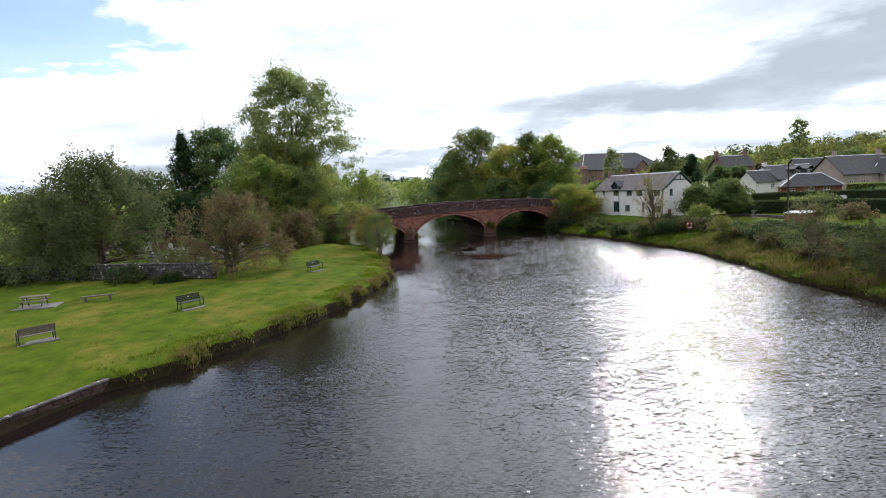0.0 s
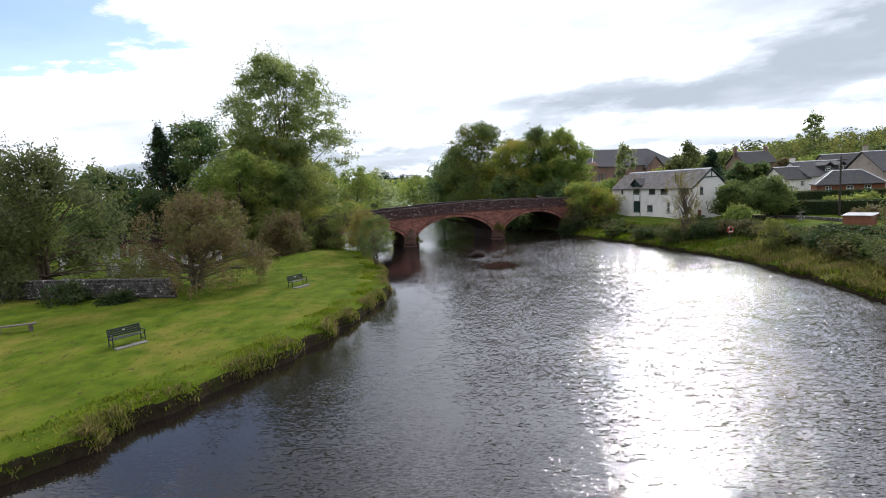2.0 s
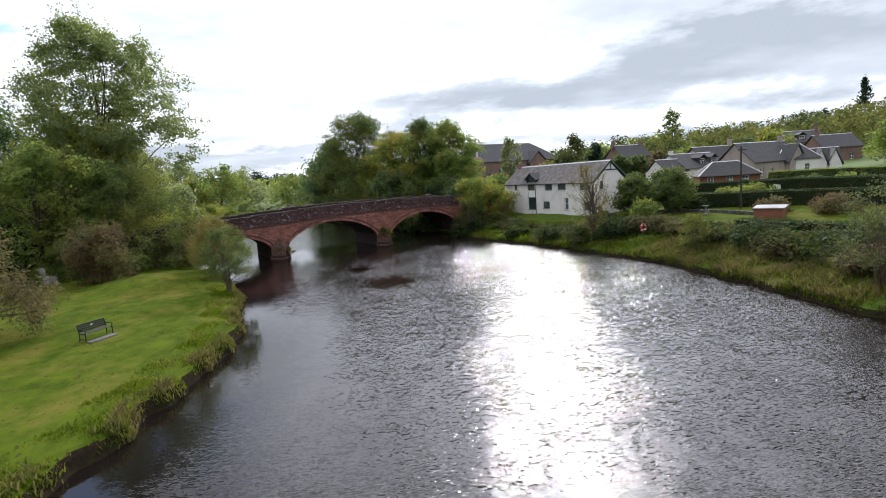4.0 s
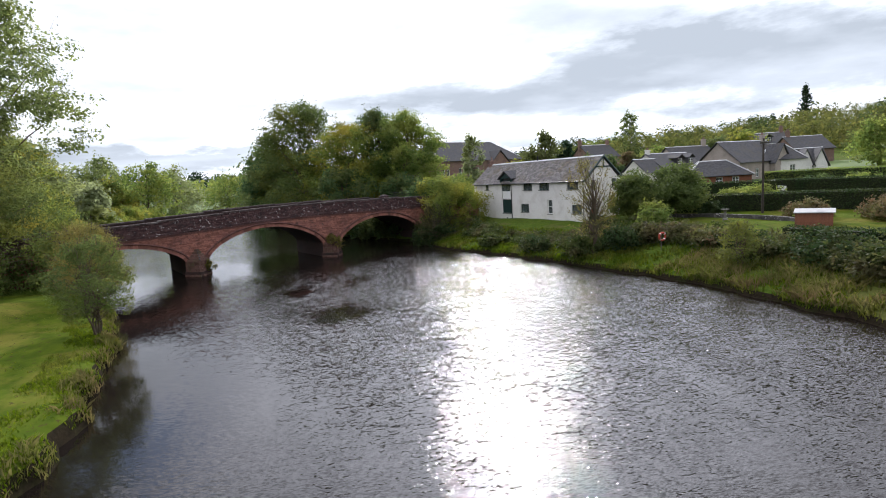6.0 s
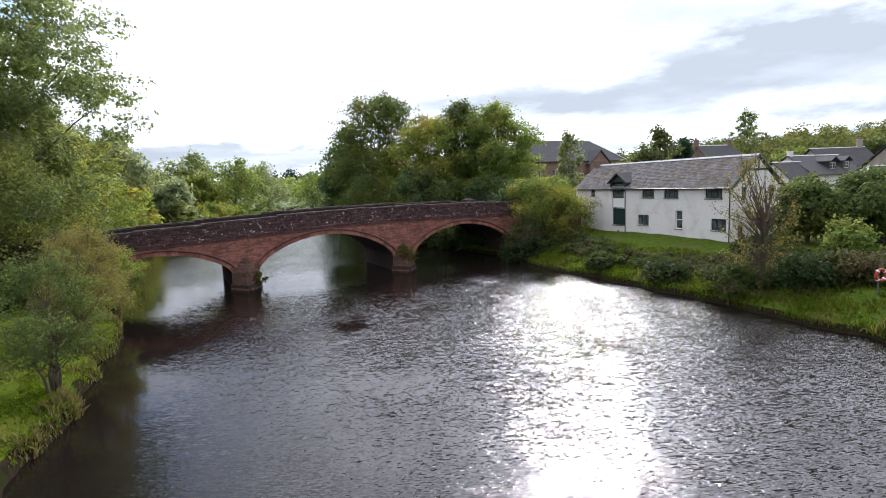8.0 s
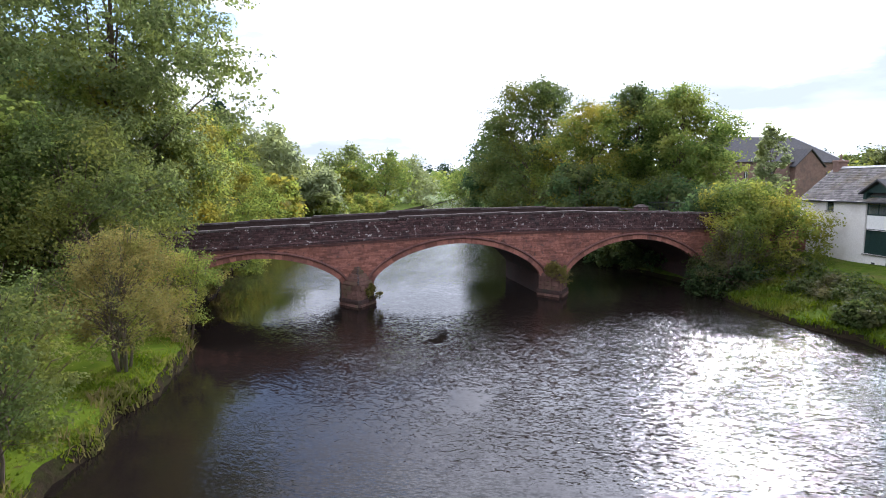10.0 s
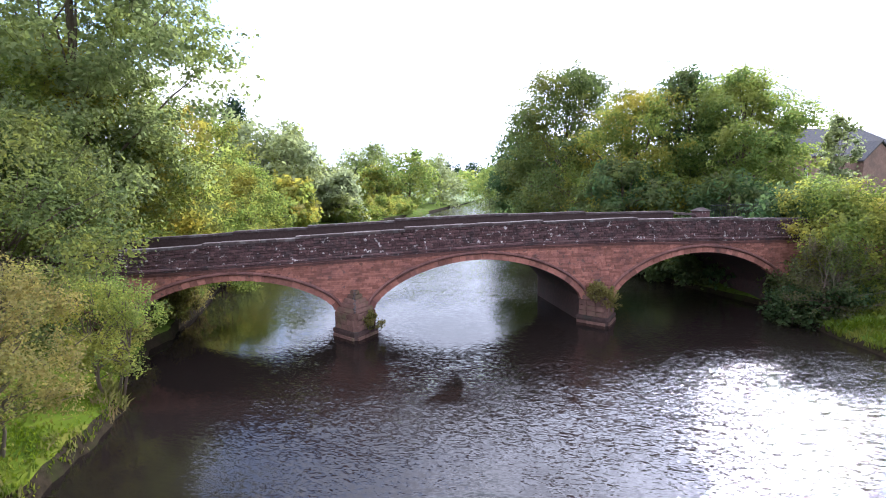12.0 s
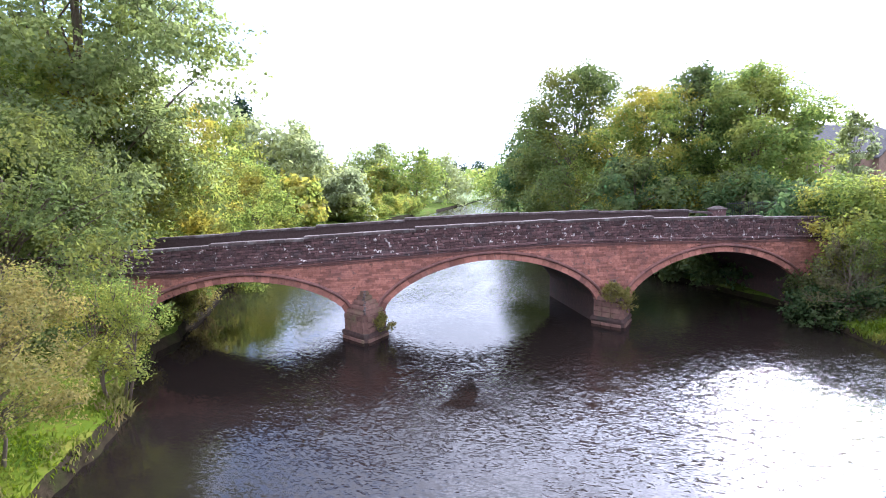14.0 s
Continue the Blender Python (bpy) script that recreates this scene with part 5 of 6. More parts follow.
plant("spruce_tree", -55.6, 91.0, 20.2, 5.6, "dark narrow spruce beside a beech", kind_of="spruce", shape="cone", bare=2, clumps=260, csize=0.5, leaves=16000, leaf=0.34, girth=0.3, seed=14, droop=1.2, flat=0.4)
plant("beech_tree", -52.0, 96.5, 21.5, 8.2, "dark green broad beech in the cemetery", kind_of="dark", shape="round", bare=2.0, clumps=120, csize=1.9, leaves=34000, leaf=0.4, girth=0.5, seed=15)
plant("beech_tree", -58, 82, 12.5, 6.5, "dark green low beech in the cemetery", kind_of="dark", shape="round", bare=0.8, clumps=80, csize=1.7, leaves=9000, leaf=0.55, girth=0.4, seed=55)
for i, (x, y, hh, rr) in enumerate(((-48.5, 77, 8.8, 4.8), (-42.5, 76, 8.2, 4.4), (-37.2, 71.5, 6.0, 3.6))):
    plant("yew_tree", x, y, hh, rr, "dark dense yew behind the gravestones", kind_of="hedge", shape="dome", bare=0.2, clumps=80, csize=1.2, leaves=11000, leaf=0.3, girth=0.3, limbs=24, seed=330 + i, group="yews of the cemetery")
plant("sycamore_tree", -37.4, 91.4, 18.2, 8.2, "olive-yellow sycamore behind the bridge end", kind_of="yellow", shape="round", bare=0.8, clumps=140, csize=1.7, leaves=60000, leaf=0.31, girth=0.4, limbs=40, seed=16)
plant("ash_tree", -28.4, 79.6, 11.6, 6.4, "grey-green feathery ash in front of the bridge end", kind_of="ash", shape="round", bare=0.6, clumps=190, csize=1.1, leaves=66000, leaf=0.19, girth=0.3, stems=2, limbs=60, seed=17, droop=0.5)
plant("ash_tree", -34.5, 75.5, 13.5, 6.0, "green ash behind the lawn", kind_of="green", shape="round", bare=0.8, clumps=110, csize=1.4, leaves=28000, leaf=0.32, girth=0.3, limbs=40, seed=57)
plant("sycamore_tree", -38.2, 103.6, 16.0, 6.0, "orange-yellow young sycamore beyond the bridge end", kind_of="yellow", shape="round", bare=0.4, clumps=80, csize=1.3, leaves=30000, leaf=0.23, girth=0.25, limbs=30, seed=59)
for i, (x, hh, rr) in enumerate(((-46.2, 2.2, 1.8), (-44.2, 1.5, 1.4), (-32.4, 1.7, 1.5), (-28.6, 0.9, 1.2))):
    plant("bramble_bush", x, 41.8, hh, rr, "dark bramble bush against the cemetery wall", category="bush", kind_of="hedge", shape="round", bare=0.0, clumps=34, csize=0.5, leaves=2600, leaf=0.17, girth=0.03, stems=4, limbs=24, seed=260 + i, group="brambles along the wall", shoots=30)
plant("alder_tree", -41.2, 117.0, 10.5, 4.4, "green alder with a few orange boughs beyond the bridge", kind_of="yellow", shape="round", bare=0.3, clumps=90, csize=1.1, leaves=20000, leaf=0.26, girth=0.2, stems=2, limbs=30, seed=341)
for i, (x, y, hh) in enumerate(((-23.9, 82.0, 1.6), (-25.6, 87.4, 1.7), (-27.0, 90.6, 2.2))):
    plant("sallow_bush", x, y, hh, 1.3, "straggling tan sallow at the foot of the arch", category="bush", kind_of="pale", shape="round", bare=0.0, clumps=30, csize=0.42, leaves=3200, leaf=0.13, girth=0.03, stems=4, limbs=24, seed=350 + i, group="sallows at the bridge foot", shoots=30)
plant("sallow_bush", -31.8, 99.6, 5.4, 3.6, "golden sallow overhanging the water beyond the arch", category="bush", kind_of="yellow", shape="round", bare=0.0, clumps=60, csize=0.95, leaves=11000, leaf=0.2, girth=0.08, stems=4, limbs=30, seed=61)
plant("elder_bush", -26.2, 69.0, 5.6, 3.4, "brownish leggy elder bush on the mound", kind_of="rust", shape="spread", bare=0.4, clumps=80, csize=0.8, leaves=14000, leaf=0.22, girth=0.1, stems=4, limbs=40, seed=58, droop=0.6)
plant("sapling", -13.3, 62.5, 5.6, 3.0, "small bushy alder sapling on the river edge", kind_of="ash", shape="spread", bare=1.4, clumps=80, csize=0.48, leaves=15000, leaf=0.1, girth=0.06, stems=5, limbs=50, seed=18)
plant("sapling", -16.8, 70.6, 6.1, 3.4, "pale brownish alder sapling on the river edge", kind_of="pale", shape="spread", bare=1.5, clumps=130, csize=0.45, leaves=26000, leaf=0.09, girth=0.06, stems=6, limbs=70, seed=19, droop=0.5)
plant("sapling", -18.6, 76.2, 4.8, 2.3, "small green alder sapling below the bridge", kind_of="yellow", shape="spread", bare=1.2, clumps=70, csize=0.42, leaves=13000, leaf=0.1, girth=0.06, stems=4, limbs=50, seed=20, droop=0.5)
# behind the bridge on the right
G2 = "trees behind the bridge"
plant("lime_tree", -4.5, 137, 23.0, 9.2, "tall olive-green lime behind the bridge", kind_of="ash", shape="round", bare=0.5, clumps=170, csize=1.8, leaves=62000, leaf=0.33, girth=0.5, limbs=40, seed=30, group=G2)
plant("lime_tree", 3.6, 126, 17.2, 7.0, "yellow-green lime behind the bridge", kind_of="yellow", shape="round", bare=0.5, clumps=150, csize=1.5, leaves=46000, leaf=0.3, girth=0.4, limbs=40, seed=31, group=G2)
plant("fir_tree", 9.2, 127, 18.8, 4.2, "dark blue-green fir behind the bridge", kind_of="dark", shape="tall", bare=1.0, clumps=110, csize=1.2, leaves=30000, leaf=0.31, girth=0.35, limbs=40, seed=32, group=G2)
plant("maple_tree", 14.0, 123.5, 17.4, 6.6, "green maple behind the bridge", kind_of="green", shape="round", bare=0.8, clumps=140, csize=1.5, leaves=52000, leaf=0.31, girth=0.4, limbs=40, seed=33, group=G2)
plant("lime_tree", -10.5, 146, 17, 7.5, "dark green lime behind the bridge", kind_of="dark", shape="round", bare=0.3, clumps=100, csize=1.8, leaves=12000, leaf=0.55, girth=0.4, seed=34, group=G2)
plant("holly_tree", 2.0, 118, 10.5, 5.5, "dark holly in the shade of the limes", kind_of="dark", shape="round", bare=0.2, clumps=80, csize=1.4, leaves=9000, leaf=0.42, girth=0.3, seed=35, group=G2)
plant("holly_tree", 11.5, 115, 7.0, 4.5, "dark holly in the shade of the limes", kind_of="dark", shape="round", bare=0.2, clumps=80, csize=1.3, leaves=8000, leaf=0.42, girth=0.3, seed=36, group=G2)
plant("bare_bush", 12.9, 96.3, 4.6, 2.9, "half-bare dark bush against the bridge end", kind_of="bramble", shape="spread", bare=0.2, clumps=110, csize=0.5, leaves=2200, leaf=0.15, girth=0.07, stems=6, limbs=110, seed=47, shoots=220)
plant("holly_tree", 13.6, 104.2, 6.4, 3.8, "dark holly in the shade of the limes", kind_of="dark", shape="round", bare=0.1, clumps=80, csize=1.2, leaves=7000, leaf=0.4, girth=0.2, seed=37, group=G2)
plant("willow_bush", 15.2, 100.6, 7.3, 4.5, "round yellow-green willow bush at the bridge end", kind_of="yellow", shape="round", bare=0.1, clumps=120, csize=0.95, leaves=34000, leaf=0.2, girth=0.1, stems=5, limbs=60, seed=40, droop=0.4)
# upstream left bank
for i, (x, y, hh, rr) in enumerate(((8.5, 107.5, 3.0, 3.2), (5.0, 111.5, 3.4, 3.4), (1.5, 121, 4.5, 3.5), (13.0, 108.0, 3.0, 3.4))):
    plant("laurel_bush", x, y, hh, rr, "dark laurel bush on the shaded upper bank", category="bush", kind_of="dark", shape="round", bare=0.0, clumps=60, csize=0.95, leaves=4500, leaf=0.38, girth=0.08, stems=3, limbs=20, seed=60 + i, group="laurels beyond the bridge")
G3 = "trees along the upper river"
for i, (x, y, hh, rr, kind_, shp, lab) in enumerate((
        (-76, 163, 26, 5.5, "spruce", "cone", "dark spruce on the upper bank"), (-66, 150, 20, 6.5, "sallow", "round", "grey willow on the upper bank"),
        (-60, 156, 19, 6.0, "sallow", "round", "pale willow on the upper bank"), (-69, 174, 20, 4.5, "poplar", "tall", "dark pine on the upper bank"),
        (-52, 142, 9, 5.5, "yellow", "round", "yellow-green sallow by the water"), (-57, 150, 17, 6.0, "sallow", "round", "grey willow on the upper bank"), (-50.5, 160, 10, 5.0, "sallow", "round", "pale sallow by the water"), (-57, 168, 11, 6.0, "sallow", "round", "pale sallow by the water"),
        (-49, 122, 12, 5.0, "green", "round", "green maple beyond the bridge"), (-80, 232, 18, 8.0, "poplar", "round", "dark oak at the river bend"),
        (-76, 240, 21, 6.0, "poplar", "tall", "tall birch at the river bend"), (-66, 215, 12, 6.0, "yellow", "round", "yellowing oak at the river bend"),
        (-57, 222, 17.5, 8.0, "green", "round", "green oak at the river bend"), (-55, 247, 17, 7.5, "sallow", "round", "grey willow at the river bend"),
        (-44, 285, 17, 9.0, "green", "round", "green oak beyond the river bend"), (-92, 205, 16, 8.0, "green", "round", "green oak behind the meadow"), (-33, 300, 16, 9.0, "dark", "round", "dark oak beyond the river bend"), (-24, 240, 16, 8, "dark", "round", "dark oak on the far upper bank"), (-14, 190, 17, 8, "dark", "round", "dark oak on the far upper bank"))):
    plant("riverside_tree", x, y, hh * 1.0, rr * 1.08, lab, kind_of=kind_, shape=shp, bare=0.4, clumps=64, csize=rr * 0.34, leaves=4400, leaf=0.85, girth=0.35, seed=70 + i, group=G3)
for i, (x, y) in enumerate(((-49, 160), (-50.5, 172), (-51, 182), (-50, 192), (-53, 200))):
    plant("sallow_bush", x, y, 3.6 + 0.6 * (i % 3), 4.0, "low yellow-green sallow bush by the water", kind_of="yellow", shape="round", bare=0.0, clumps=40, csize=1.1, leaves=4500, leaf=0.4, girth=0.08, stems=3, limbs=12, seed=95 + i, group="sallows by the upper river", category="bush")
plant("spruce_tree", 304, 330, 54 - gz(304, 330), 8.0, "tall dark conifer on the far hill", kind_of="spruce", shape="cone", bare=2, clumps=170, csize=0.8, leaves=6000, leaf=0.8, girth=0.4, seed=48, droop=1.2, flat=0.4, shoots=20)
plant("poplar_tree", 135, 256, 23.0, 5.0, "tall feathery poplar above the town", kind_of="poplar", shape="tall", bare=0.6, clumps=90, csize=1.1, leaves=9000, leaf=0.6, girth=0.4, seed=49, shoots=60)
# right bank and gardens
plant("bare_tree", 22.6, 74.0, 8.4, 2.5, "thin half-bare tree on the bank by the house", kind_of="pale", shape="tall", bare=1.5, clumps=110, csize=0.5, leaves=1200, leaf=0.14, girth=0.15, stems=2, limbs=100, seed=41, shoots=170)
plant("apple_tree", 31.6, 81.6, 4.9, 2.1, "round green garden tree beside the house", kind_of="ash", shape="round", bare=1.2, clumps=80, csize=0.95, leaves=13000, leaf=0.26, girth=0.14, limbs=30, seed=42, group="garden trees")
plant("apple_tree", 34.8, 79.2, 5.3, 2.9, "round dark green garden tree with a clear trunk", kind_of="ash", shape="round", bare=1.3, clumps=90, csize=0.95, leaves=15000, leaf=0.26, girth=0.14, limbs=30, seed=43, group="garden trees")
plant("sapling", 27.4, 61.6, 3.2, 2.0, "sparse green sapling on the garden bank", kind_of="ash", shape="spread", bare=0.4, clumps=60, csize=0.45, leaves=3000, leaf=0.15, girth=0.05, stems=5, limbs=90, seed=44)
plant("sapling", 27.6, 43.5, 6.4, 3.2, "sparse olive-brown sapling on the garden bank", kind_of="willow", shape="spread", bare=1.2, clumps=80, csize=0.5, leaves=3000, leaf=0.16, girth=0.06, stems=6, limbs=110, seed=45)
plant("bare_bush", 28.2, 36.6, 4.6, 2.2, "half-bare brown bush on the garden bank", kind_of="bramble", shape="spread", bare=0.5, clumps=60, csize=0.5, leaves=2200, leaf=0.16, girth=0.06, stems=5, limbs=90, seed=46)
for i, (x, y, hh, rr, kind_) in enumerate(((21.6, 74.6, 2.6, 2.1, "bramble"), (19.6, 79.6, 1.7, 1.6, "hedge"), (24.6, 72.6, 2.4, 1.9, "hedge"), (26.9, 71.4, 2.2, 1.8, "bramble"), (29.4, 75.0, 3.8, 1.7, "green"), (28.4, 70.0, 2.2, 2.0, "bramble"), (29.6, 67.0, 1.7, 1.9, "rust"), (30.2, 64.4, 1.5, 1.7, "hedge"), (29.6, 62.2, 1.5, 1.8, "bramble"), (31.0, 58.0, 2.2, 2.2, "hedge"), (30.0, 53.5, 2.0, 2.0, "bramble"), (31.5, 49.5, 2.4, 2.2, "hedge"), (29.8, 46.0, 1.8, 1.8, "rust"), (31.0, 40.5, 2.2, 2.2, "hedge"), (33.5, 36.0, 2.6, 2.4, "bramble"), (17.0, 86.5, 1.3, 1.2, "bramble"), (11.6, 97.0, 3.2, 1.9, "hedge"), (13.2, 96.8, 2.6, 1.9, "hedge"), (12.6, 99.2, 3.4, 2.0, "bramble"), (26.6, 80.5, 1.8, 1.5, "hedge"), (38.0, 78.5, 1.6, 1.2, "hedge"), (41.2, 69.4, 1.9, 1.7, "rust"), (43.0, 64.0, 2.4, 1.9, "rust"), (46.5, 85.5, 2.0, 1.8, "green"), (52.5, 88.0, 2.0, 2.2, "green"), (60.0, 86.5, 2.6, 2.4, "dark"), (63.0, 83.5, 2.6, 2.2, "green"), (54.5, 93.0, 1.6, 1.4, "willow"))):
    plant("shrub", x, y, hh * 0.74, rr, {"bramble": "tangled brownish bramble on the bank", "hedge": "dark evergreen shrub near the garden edge", "rust": "rusty autumn shrub near the garden", "green": "leafy green shrub in the gardens", "dark": "dark purple-green shrub by the road", "willow": "pale leafy shrub in the garden"}[kind_], category="bush", kind_of=kind_, shape="round", bare=0.0, clumps=34, csize=rr * 0.36, leaves=2000, leaf=0.25, girth=0.03, stems=4, limbs=24, seed=120 + i, group="shrubs of the garden bank")
for i, (x, y, hh, rr, kind_, shp, lab) in enumerate(((41, 129.5, 12, 3.6, "willow", "tall", "slender birch behind the white house"), (33.5, 153, 13.8, 2.4, "sallow", "column", "drooping grey-green birch before the school"), (36.5, 131, 7, 3.6, "yellow", "round", "yellow-green tree before the school"), (27, 140, 5, 3.4, "green", "round", "green tree before the school"), (48.5, 135, 10, 3.2, "spruce", "cone", "dark conifer behind the roofs"), (78, 150, 7, 4.5, "green", "round", "green garden tree in the town"), (59.5, 146, 6.6, 3.0, "dark", "round", "dark garden tree behind the roofs"), (65, 147.5, 6.0, 3.0, "dark", "round", "dark garden tree behind the roofs"), (70.5, 149, 6.4, 2.8, "rust", "round", "purple-brown garden tree in the town"), (95, 140, 9, 5, "yellow", "round", "yellow-green garden tree in the town"), (88, 140, 8, 3.4, "dark", "round", "dark garden tree behind the roofs"), (100, 112, 9, 5, "green", "round", "green garden tree in the town"), (86, 93, 5.5, 3.8, "green", "round", "green garden tree by the gables"), (108, 104, 7, 4.5, "green", "round", "green garden tree in the town"))):
    plant("town_tree", x, y, hh, rr, lab, kind_of=kind_, shape=shp, bare=0.6, clumps=60, csize=rr * 0.3, leaves=3600, leaf=0.55, girth=0.2, seed=160 + i, group="trees of the town")


def leaf_mass(name, spots, material, label, category, leaf, per, seed):
    """Many far or low bushes and trees joined into one: (x, y, height, radius) each."""
    rng = np.random.default_rng(seed)
    P, Q, S = [], [], []
    for x, y, hh, rr in spots:
        c, r = clump_points(rng, "round", hh, 0.05 * hh, rr, 16, rr * 0.42)
        p_, n_, s_ = foliage(rng, c, r, per, leaf)
        P.append(p_ + np.array([x, y, gz(x, y)])); Q.append(n_); S.append(s_)
    me = leaves_mesh(name, np.concatenate(P), np.concatenate(Q), np.concatenate(S), rng)
    me.materials.append(material)
    return tagged(new(name, me), label, category, kind="stuff")


def build_woods():
    rng = np.random.default_rng(77)
    hill = []
    while len(hill) < 430:
        az, r = radians(rng.uniform(16, 62)), rng.uniform(175, 470)
        x, y = r * math.sin(az), 30 + r * math.cos(az)
        if gz(x, y) > 7.2 + rng.uniform(0, 1.5):
            hill.append((x, y, rng.uniform(8, 15), rng.uniform(3.6, 5.6)))
    leaf_mass("hill_woods", hill, LEAF["woods"], "autumn-tinted woods on the far hill", "woods", 0.95, 300, 78)
    cone = []
    for i in range(14):
        az, r = radians(rng.uniform(18, 60)), rng.uniform(300, 470)
        x, y = r * math.sin(az), 30 + r * math.cos(az)
        cone.append((x, y, rng.uniform(11, 16), 2.6))
    leaf_mass("hill_conifers", cone, LEAF["spruce"], "dark conifers among the hill woods", "woods", 1.3, 300, 79)
    ring = []
    for i in range(300):
        az, r = radians(rng.uniform(-75, 30)), rng.uniform(330, 620)
        x, y = r * math.sin(az), 30 + r * math.cos(az)
        dl, dr = float(shore(LEFT, y)) - x, x - float(shore(RIGHT, y))
        if max(dl, dr) > 8:
            ring.append((x, y, rng.uniform(10, 16), rng.uniform(6, 10)))
    leaf_mass("far_woods", ring, LEAF["green"], "green woods along the horizon", "woods", 3.0, 125, 80)
    far = []
    for i in range(150):
        az, r = radians(rng.uniform(-32, 10)), rng.uniform(660, 760)
        far.append((r * math.sin(az), 30 + r * math.cos(az), rng.uniform(17, 27), rng.uniform(5, 8)))
    leaf_mass("far_conifers", far, LEAF["spruce"], "dark conifers on the skyline", "woods", 2.4, 200, 81)
    side = []
    for i in range(70):
        x, y = rng.uniform(-150, -62), rng.uniform(60, 190)
        side.append((x, y, rng.uniform(5, 9), rng.uniform(3, 6)))
    leaf_mass("cemetery_woods", side, LEAF["green"], "mixed trees beyond the cemetery", "woods", 1.0, 320, 82)
    back = []
    for i in range(60):
        az, r = radians(rng.uniform(100, 260)), rng.uniform(170, 330)
        back.append((r * math.sin(az), 30 + r * math.cos(az), rng.uniform(10, 16), rng.uniform(6, 9)))
    leaf_mass("downstream_woods", back, LEAF["green"], "woods further down the river", "woods", 2.2, 200, 83)
    under = []
    for i in range(330):
        y = rng.uniform(30, 98)
        d = rng.uniform(3.6, 9.5)
        x = float(shore(RIGHT, y)) + d
        if y > 80 and x > 19:
            continue
        if y > 60 and d < 5.0:
            continue
        under.append((x, y, rng.uniform(0.5, 1.5), rng.uniform(0.5, 1.2)))
    for i in range(110):
        y = rng.uniform(74, 94)
        under.append((float(shore(RIGHT, y)) + rng.uniform(2.6, 5.2), y, rng.uniform(0.25, 0.8), rng.uniform(0.4, 0.9)))
    leaf_mass("undergrowth", under, LEAF["bramble"], "tangled brambles and weeds on the garden bank", "undergrowth", 0.22, 155, 84)
    low = []
    for i in range(60):
        u = rng.uniform(-30, -14)
        x, y = -13.68 + u * 0.906, 88.32 + u * 0.423 - rng.uniform(1, 9)
        if float(shore(LEFT, y)) - x > 1:
            low.append((x, y, rng.uniform(0.8, 2.6), rng.uniform(0.8, 1.8)))
    leaf_mass("left_undergrowth", low, LEAF["green"], "leafy undergrowth beside the bridge end", "undergrowth", 0.22, 420, 85)


build_woods()


def grass_blades(name, xy, height, width, material, label, seed):
    rng = np.random.default_rng(seed)
    n = len(xy)
    z = ground_height(xy[:, 0], xy[:, 1]) - 0.03
    base = np.column_stack([xy, z])
    a = rng.random(n) * 6.283
    side = np.stack([np.cos(a), np.sin(a), np.zeros(n)], 1) * (width * (0.6 + 0.8 * rng.random(n)))[:, None]
    hgt = height * (0.5 + 0.9 * rng.random(n))
    bend = rng.normal(size=(n, 2)) * 0.45 * hgt[:, None]
    tip = base + np.column_stack([bend, hgt])
    mid = base + np.column_stack([bend * 0.3, hgt * 0.6])
    v = np.stack([base - side, base + side, mid + side * 0.7, tip, mid - side * 0.7], 1).reshape(-1, 3)
    me = bpy.data.meshes.new(name)
    me.vertices.add(5 * n); me.loops.add(5 * n); me.polygons.add(n)
    me.vertices.foreach_set("co", v.ravel()); me.loops.foreach_set("vertex_index", np.arange(5 * n))
    me.polygons.foreach_set("loop_start", np.arange(n) * 5)
    me.update(calc_edges=True)
    me.materials.append(material)
    return tagged(new(name, me), label, "grass", kind="stuff")


def build_grass():
    rng = np.random.default_rng(91)
    def band(table, sign, y0, y1, d0, d1, n, clump=0.5):
        y = rng.uniform(y0, y1, n)
        d = d0 + (d1 - d0) * rng.random(n) ** 1.3
        thick = np.sin(y * 1.3) * np.sin(y * 0.47 + d) + rng.random(n) * 1.6
        keep = thick > clump
        y, d = y[keep], d[keep]
        return np.column_stack([shore(table, y) + bank_wobble(y) * (1 if sign < 0 else 0.8) + sign * d, y])
    grass_blades("bank_grass", band(LEFT, -1, 19.5, 82, 0.1, 2.4, 32000, 0.75), 0.15, 0.03, GRASS_BLADE, "uneven green grass overhanging the lawn bank", 92)
    grass_blades("bank_weeds", band(LEFT, -1, 20, 78, 0.0, 0.9, 16000, 1.35), 0.3, 0.035, DRY_BLADE, "dry seeding weeds at the water edge", 93)
    grass_blades("lawn_tufts", band(LEFT, -1, 19.5, 72, 1.5, 15, 30000, 1.75), 0.07, 0.03, GRASS_BLADE, "tufts of longer grass in the mown lawn", 96)
    grass_blades("bank_grass", band(RIGHT, 1, 30, 100, 0.1, 7.5, 38000, 0.55), 0.3, 0.045, GRASS_BLADE, "long green grass on the garden bank", 94)
    grass_blades("bank_weeds", band(RIGHT, 1, 30, 66, 0.2, 8.0, 24000, 0.8), 0.48, 0.04, DRY_BLADE, "dry yellowing grass on the garden bank", 95)


build_grass()


